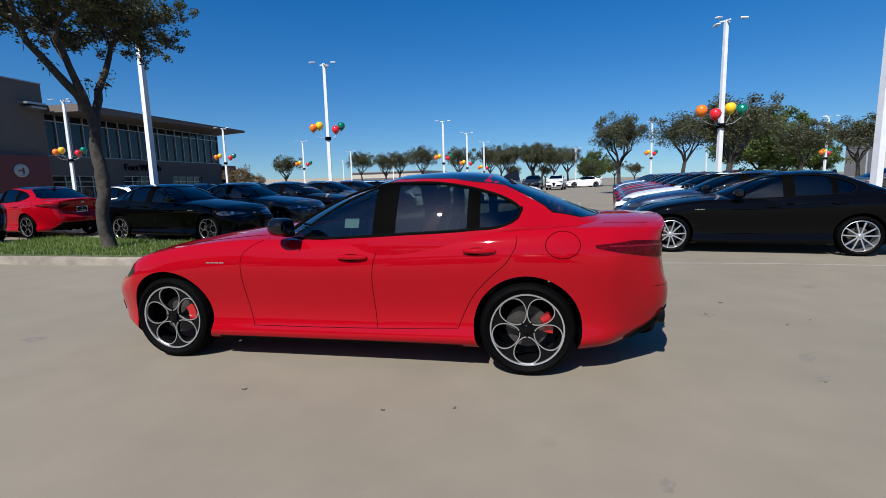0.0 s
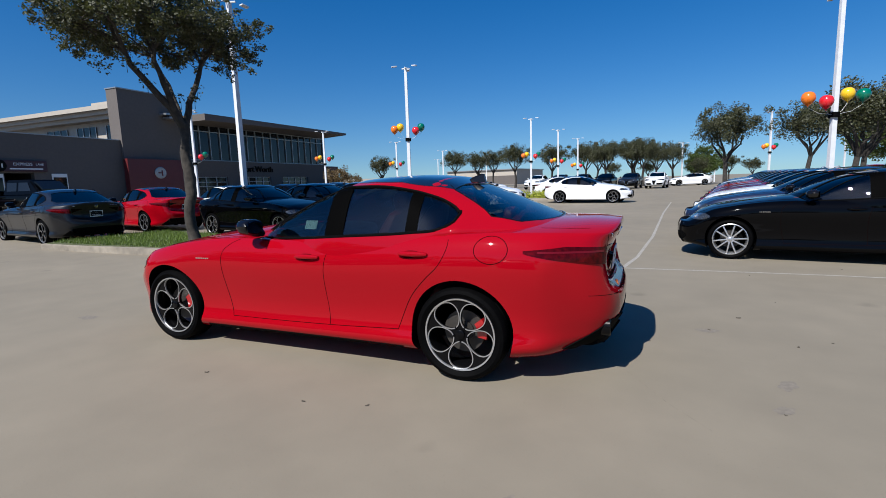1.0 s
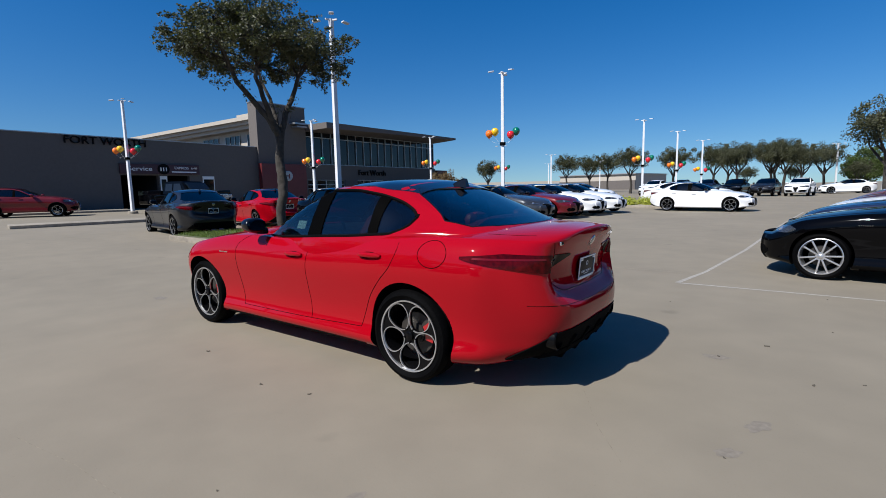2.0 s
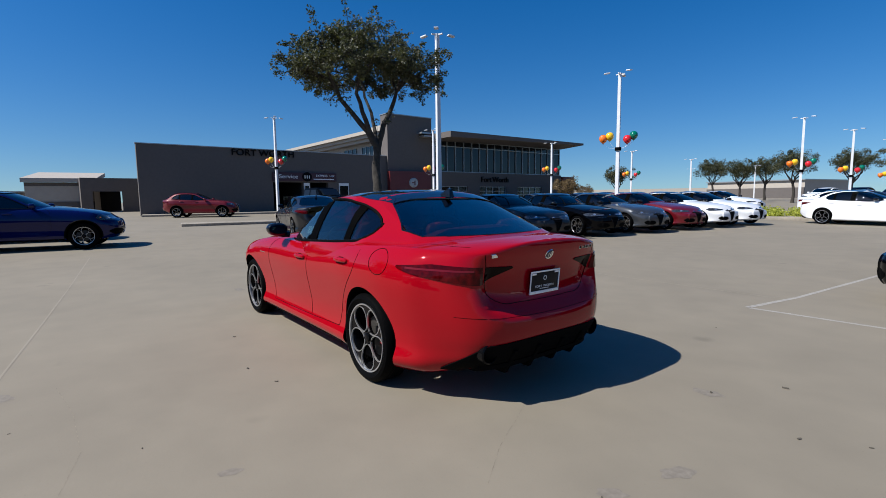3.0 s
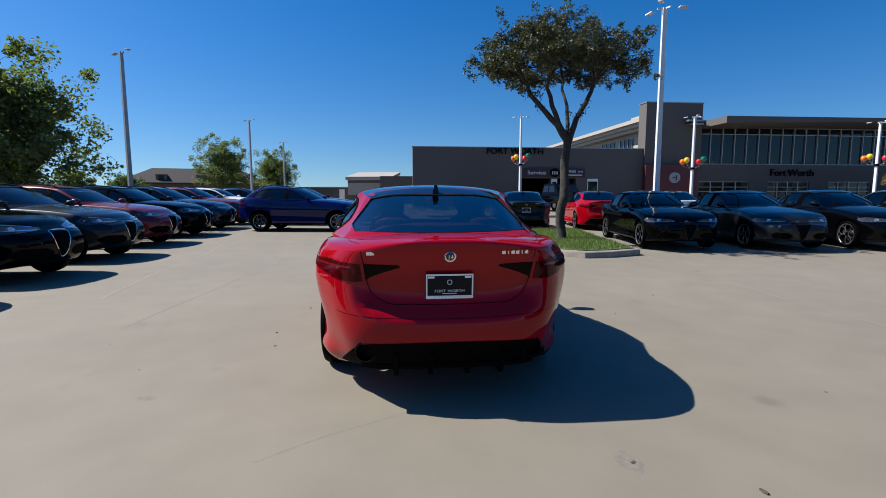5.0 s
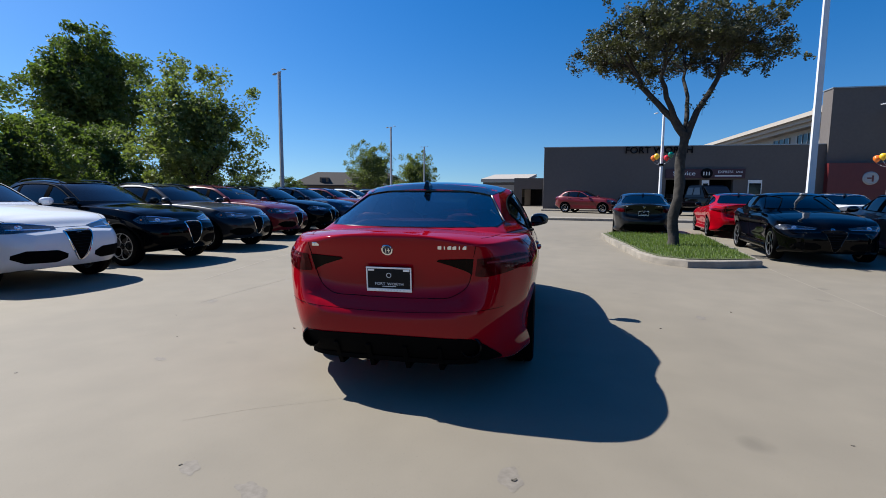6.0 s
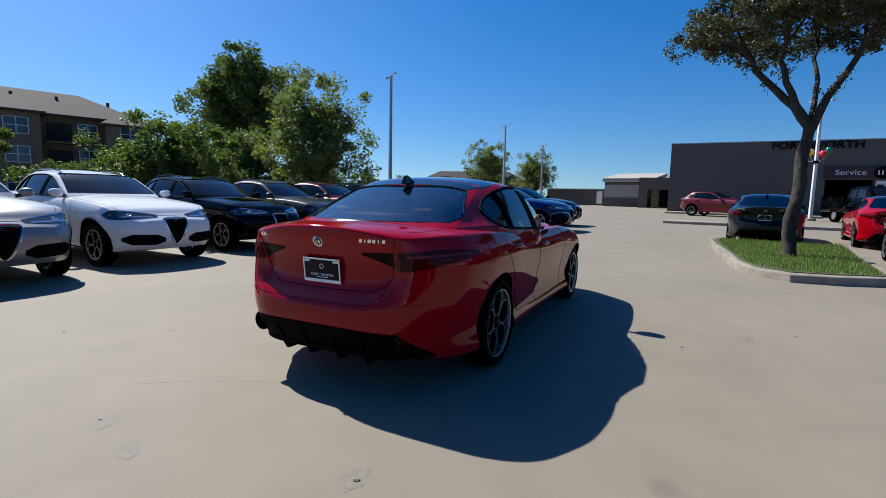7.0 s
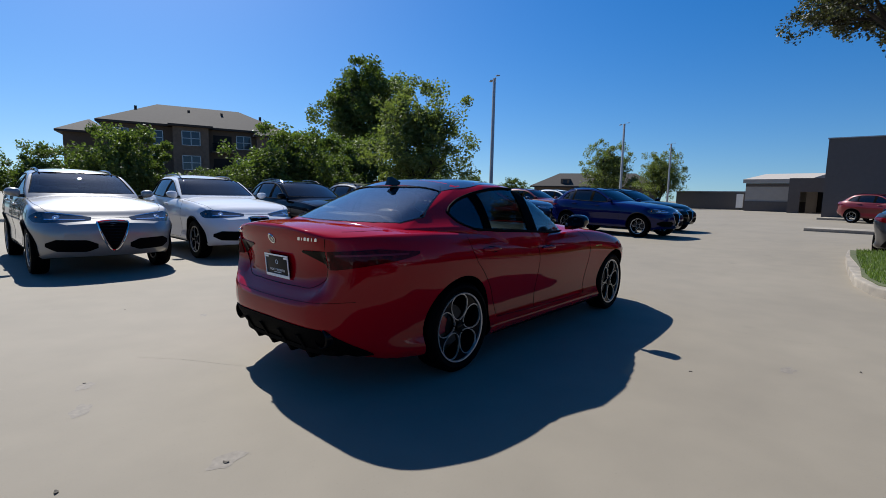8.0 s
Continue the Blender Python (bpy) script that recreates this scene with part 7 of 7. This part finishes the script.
def park(kind, x, y, turn, colour, label):
    src, old = (sedan, RED) if kind == "sedan" else (suv, SILVER)
    c = again(src, x, y, turn)
    tagged(c, label, "car", "parked cars")
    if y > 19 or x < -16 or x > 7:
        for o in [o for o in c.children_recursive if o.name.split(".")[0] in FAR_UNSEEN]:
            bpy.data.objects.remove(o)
    return repaint(c, old, colour, ((SEAT_RED, SEAT_BLACK), (CALIPER, DISC), (GLASS_DARK, GLASS_PRIV), (GLASS_REAR, GLASS_PRIV)))


for x, y, colour, word in ((-1.0, -2.45, WHITE, "white"), (-3.48, -2.97, BLACK, "black"), (-6.05, -3.65, DARKGREY, "dark grey"), (-8.7, -4.38, MAROON, "dark red"), (-11.3, -4.85, BLACK, "black"), (-14.1, -5.4, NAVY, "navy"), (-16.8, -5.8, MAROON, "dark red"), (-20.2, -6.5, WHITE, "white"), (-23, -6.3, DARKGREY, "dark grey")):
    park("suv", x + 0.295, y - 2.8, 96, colour, word + " sport utility car parked in a row by the trees")
park("suv", -13.75, -2.9, 88, BLUE, "deep blue sport utility car pulled out of the row")
park("suv", -16.9, -3.7, 86, BLACK, "black sport utility car beside the blue one")
pickup(-31.0, 10.2, 25)
park("suv", -33.3, 2.45, 70, MAROON, "dark red sport utility car by the building")
for y, colour, word in ((9.65, BLACK, "black"), (12.2, DARKGREY, "dark grey"), (14.65, BLACK, "black"), (16.95, GREY, "grey"), (19.15, MAROON, "dark red"), (21.3, WHITE, "white"), (23.4, WHITE, "white")):
    park("sedan", -11.1, y, 0, colour, word + " sedan parked nose out in a row")
park("sedan", -13.5, 6.5, 180, DARKGREY, "dark grey sedan parked beside the grass island")
for y, colour, word in ((9.45, RED, "red"), (12.3, WHITE, "white"), (15.1, BLACK, "black"), (18, GREY, "grey")):
    park("sedan", -14.4, y, 180, colour, word + " sedan parked tail to the row")
for k, (colour, word) in enumerate(((NAVY, "navy"), (WHITE, "white"), (MAROON, "dark red"), (MAROON, "dark red"), (RED, "red"), (MAROON, "dark red"), (NAVY, "navy"), (WHITE, "white"), (MAROON, "dark red"), (NAVY, "navy"), (DARKGREY, "dark grey"))):
    park("sedan", 4.38, 12.95 + 2.75 * k, 180, colour, word + " sedan parked in a row along the aisle")
park("sedan", -6.5, 27.2, 0, WHITE, "white sedan standing across the aisle")
park("sedan", -1.6, 64, 205, WHITE, "white sedan standing in the far aisle")
for x, colour, word in ((-18.2, WHITE, "white"), (-15.6, DARKGREY, "dark grey"), (-13, NAVY, "navy"), (-10.4, BLACK, "black"), (-7.8, DARKGREY, "dark grey"), (-5.2, WHITE, "white"), (9, WHITE, "white"), (12, RED, "red")):
    park("suv", x, 56, -90, colour, word + " sport utility car in the far row")

for x, y, turn, colour, word in ((-9.5, 33.5, 10, WHITE, "white"), (-9.5, 36.5, 10, WHITE, "white"), (10, 16.5, 0, WHITE, "white"), (10, 19.5, 0, NAVY, "navy"), (10, 22.5, 0, GREY, "grey"), (-17, 29, 0, MAROON, "dark red"), (-17, 32, 0, NAVY, "navy"), (-17, 35, 0, WHITE, "white"), (-22, 33, 90, GREY, "grey"), (-25, 33, 90, BLACK, "black"), (-14.4, 21, 180, NAVY, "navy"), (-14.4, 23.8, 180, MAROON, "dark red")):
    park("sedan", x, y, turn, colour, word + " sedan in the far lot")

# ---- trees beyond ----
place(grow_tree("shade_tree", "tall broad green tree behind the lot", 8, 3.0, 0.3, (0, 0, 7.9), (4.3, 4.3, 5.3), 5, 42000, 0.24, LEAF_GREEN, clumps=300, shell=0.45, puff=(0.11, 0.19)), -19.9, -29.2, 0, 1.02)
bush = place(grow_tree("willowy_tree", "loose light green tree behind the cars", 12, 1.2, 0.16, (0, 0, 3.6), (3.0, 3.0, 3.4), 6, 26000, 0.14, LEAF_PALE, clumps=210, shell=0.3, puff=(0.08, 0.20)), -12.7, -11.9, 0, 1.10)
hedge = place(grow_tree("hedge_tree", "dense green shrub tree in a hedge", 5, 0.8, 0.12, (0, 0, 2.4), (2.7, 2.7, 2.2), 5, 22000, 0.15, LEAF_GREEN, "hedge", clumps=120, shell=0.4, puff=(0.10, 0.22)), -7.0, -14.6)
for x, y, s in ((-1.0, -17.7, 0.92), (1.8, -18.5, 0.7), (5, -18, 0.75), (9, -17, 0.8), (-16.5, -16, 0.7), (-4.6, -17.5, 0.55), (-22, -17.5, 0.6), (-28, -19, 0.6), (-11, -20, 1.1), (-15, -22, 1.2), (-9.5, -16.5, 0.8), (-19, -20, 0.9), (14.5, 56, 1.7), (19.2, 65, 1.6), (24.0, 71, 1.3), (-1.9, 71, 1.1)):
    again(hedge, x, y, x * 37, s)
for x, y, s in ((-49.8, -23.1, 1.2), (-56.6, -20.1, 1.1)):
    again(bush, x, y, x * 21, s)
lot_oak = place(grow_tree("lot_oak", "dark live oak in the far lot", 21, 2.2, 0.16, (0, 0, 4.6), (3.0, 3.0, 1.6), 6, 11000, 0.13, LEAF_OAK, "lot trees", clumps=80, shell=0.3, puff=(0.12, 0.26)), 6.0, 27.0, 0, 0.85)
for x, y, s in ((1.1, 38, 0.98), (6.3, 45, 1.08), (7.3, 33, 0.9), (13, 40, 0.8), (17, 42, 0.85), (-12, 62, 0.95), (-8, 64, 0.97), (-15.5, 66, 0.98), (-5, 67, 0.9), (-19.5, 64, 0.95), (-24, 62, 0.98), (-29.2, 61, 0.85), (-10, 70, 1.0), (-13.7, 65, 0.9), (-6.4, 63, 0.85), (-9.6, 66, 1.0), (-3, 72, 0.5), (-9, 75, 0.55), (-14, 75, 0.55), (3.5, 69, 0.5), (1, 72, 0.6), (27, 40, 0.9), (-33, 74, 1.0), (-38, 70, 1.0), (-2, 66, 0.55)):
    again(lot_oak, x, y, x * 53, s)
rust = place(grow_tree("crape_myrtle", "rusty autumn shrub tree by the showroom", 31, 0.9, 0.1, (0, 0, 2.0), (1.7, 1.7, 1.0), 5, 4000, 0.12, LEAF_RUST, "autumn shrubs", clumps=50), -32.5, 36.5)
again(rust, -34, 40.5, 50, 0.75)
again(lot_oak, -34.5, 46, 80, 0.72)
apartments()
far_house()
overpass()
far_store()
planter_kerb(-12.2, 28.2, -4.4, 32.0)
shrub_bed(-9.6, 29.0)
litter([(-0.64, 2.57, 0.48), (-0.23, 2.72, 0.45), (1.54, 5.28, 0.5), (1.76, 5.79, 0.7), (2.16, 5.08, 0.5), (1.98, 3.74, 0.29), (-1.68, 2.57, 0.55), (1.1, 4.5, 0.29), (0.4, 1.9, 0.24), (2.1, 6.6, 0.29), (-1.55, 6.14, 0.4), (-2.61, 6.97, 0.45), (0.6, 6.9, 0.29), (1.5, 1.6, 0.29), (2.4, 5.3, 0.38), (-0.2, 1.2, 0.24), (3.0, 9.0, 0.38), (1.9, 8.1, 0.34)])
for x, y, size, turn in ((2.03, 4.21, 0.09, 70), (1.53, 5.26, 0.10, 20), (1.98, 3.80, 0.07, 50), (-4.44, 2.91, 0.12, 5), (-0.9, 1.0, 0.10, 30), (-2.2, 6.6, 0.09, 0), (0.9, 2.3, 0.06, 80)):
    smudge(x, y, size, turn)

# details of the red car
bm = bmesh.new()
add_box(bm, -0.055, -0.0015, -0.036, 0.055, 0.0015, 0.036)
sticker = part("window_sticker", bm, STICKER, sedan, "pale green price sticker", smooth=False)
sticker.matrix_basis = Matrix.Translation((1.285, 0.762, 1.07)) @ Matrix.Rotation(radians(24), 4, "X")
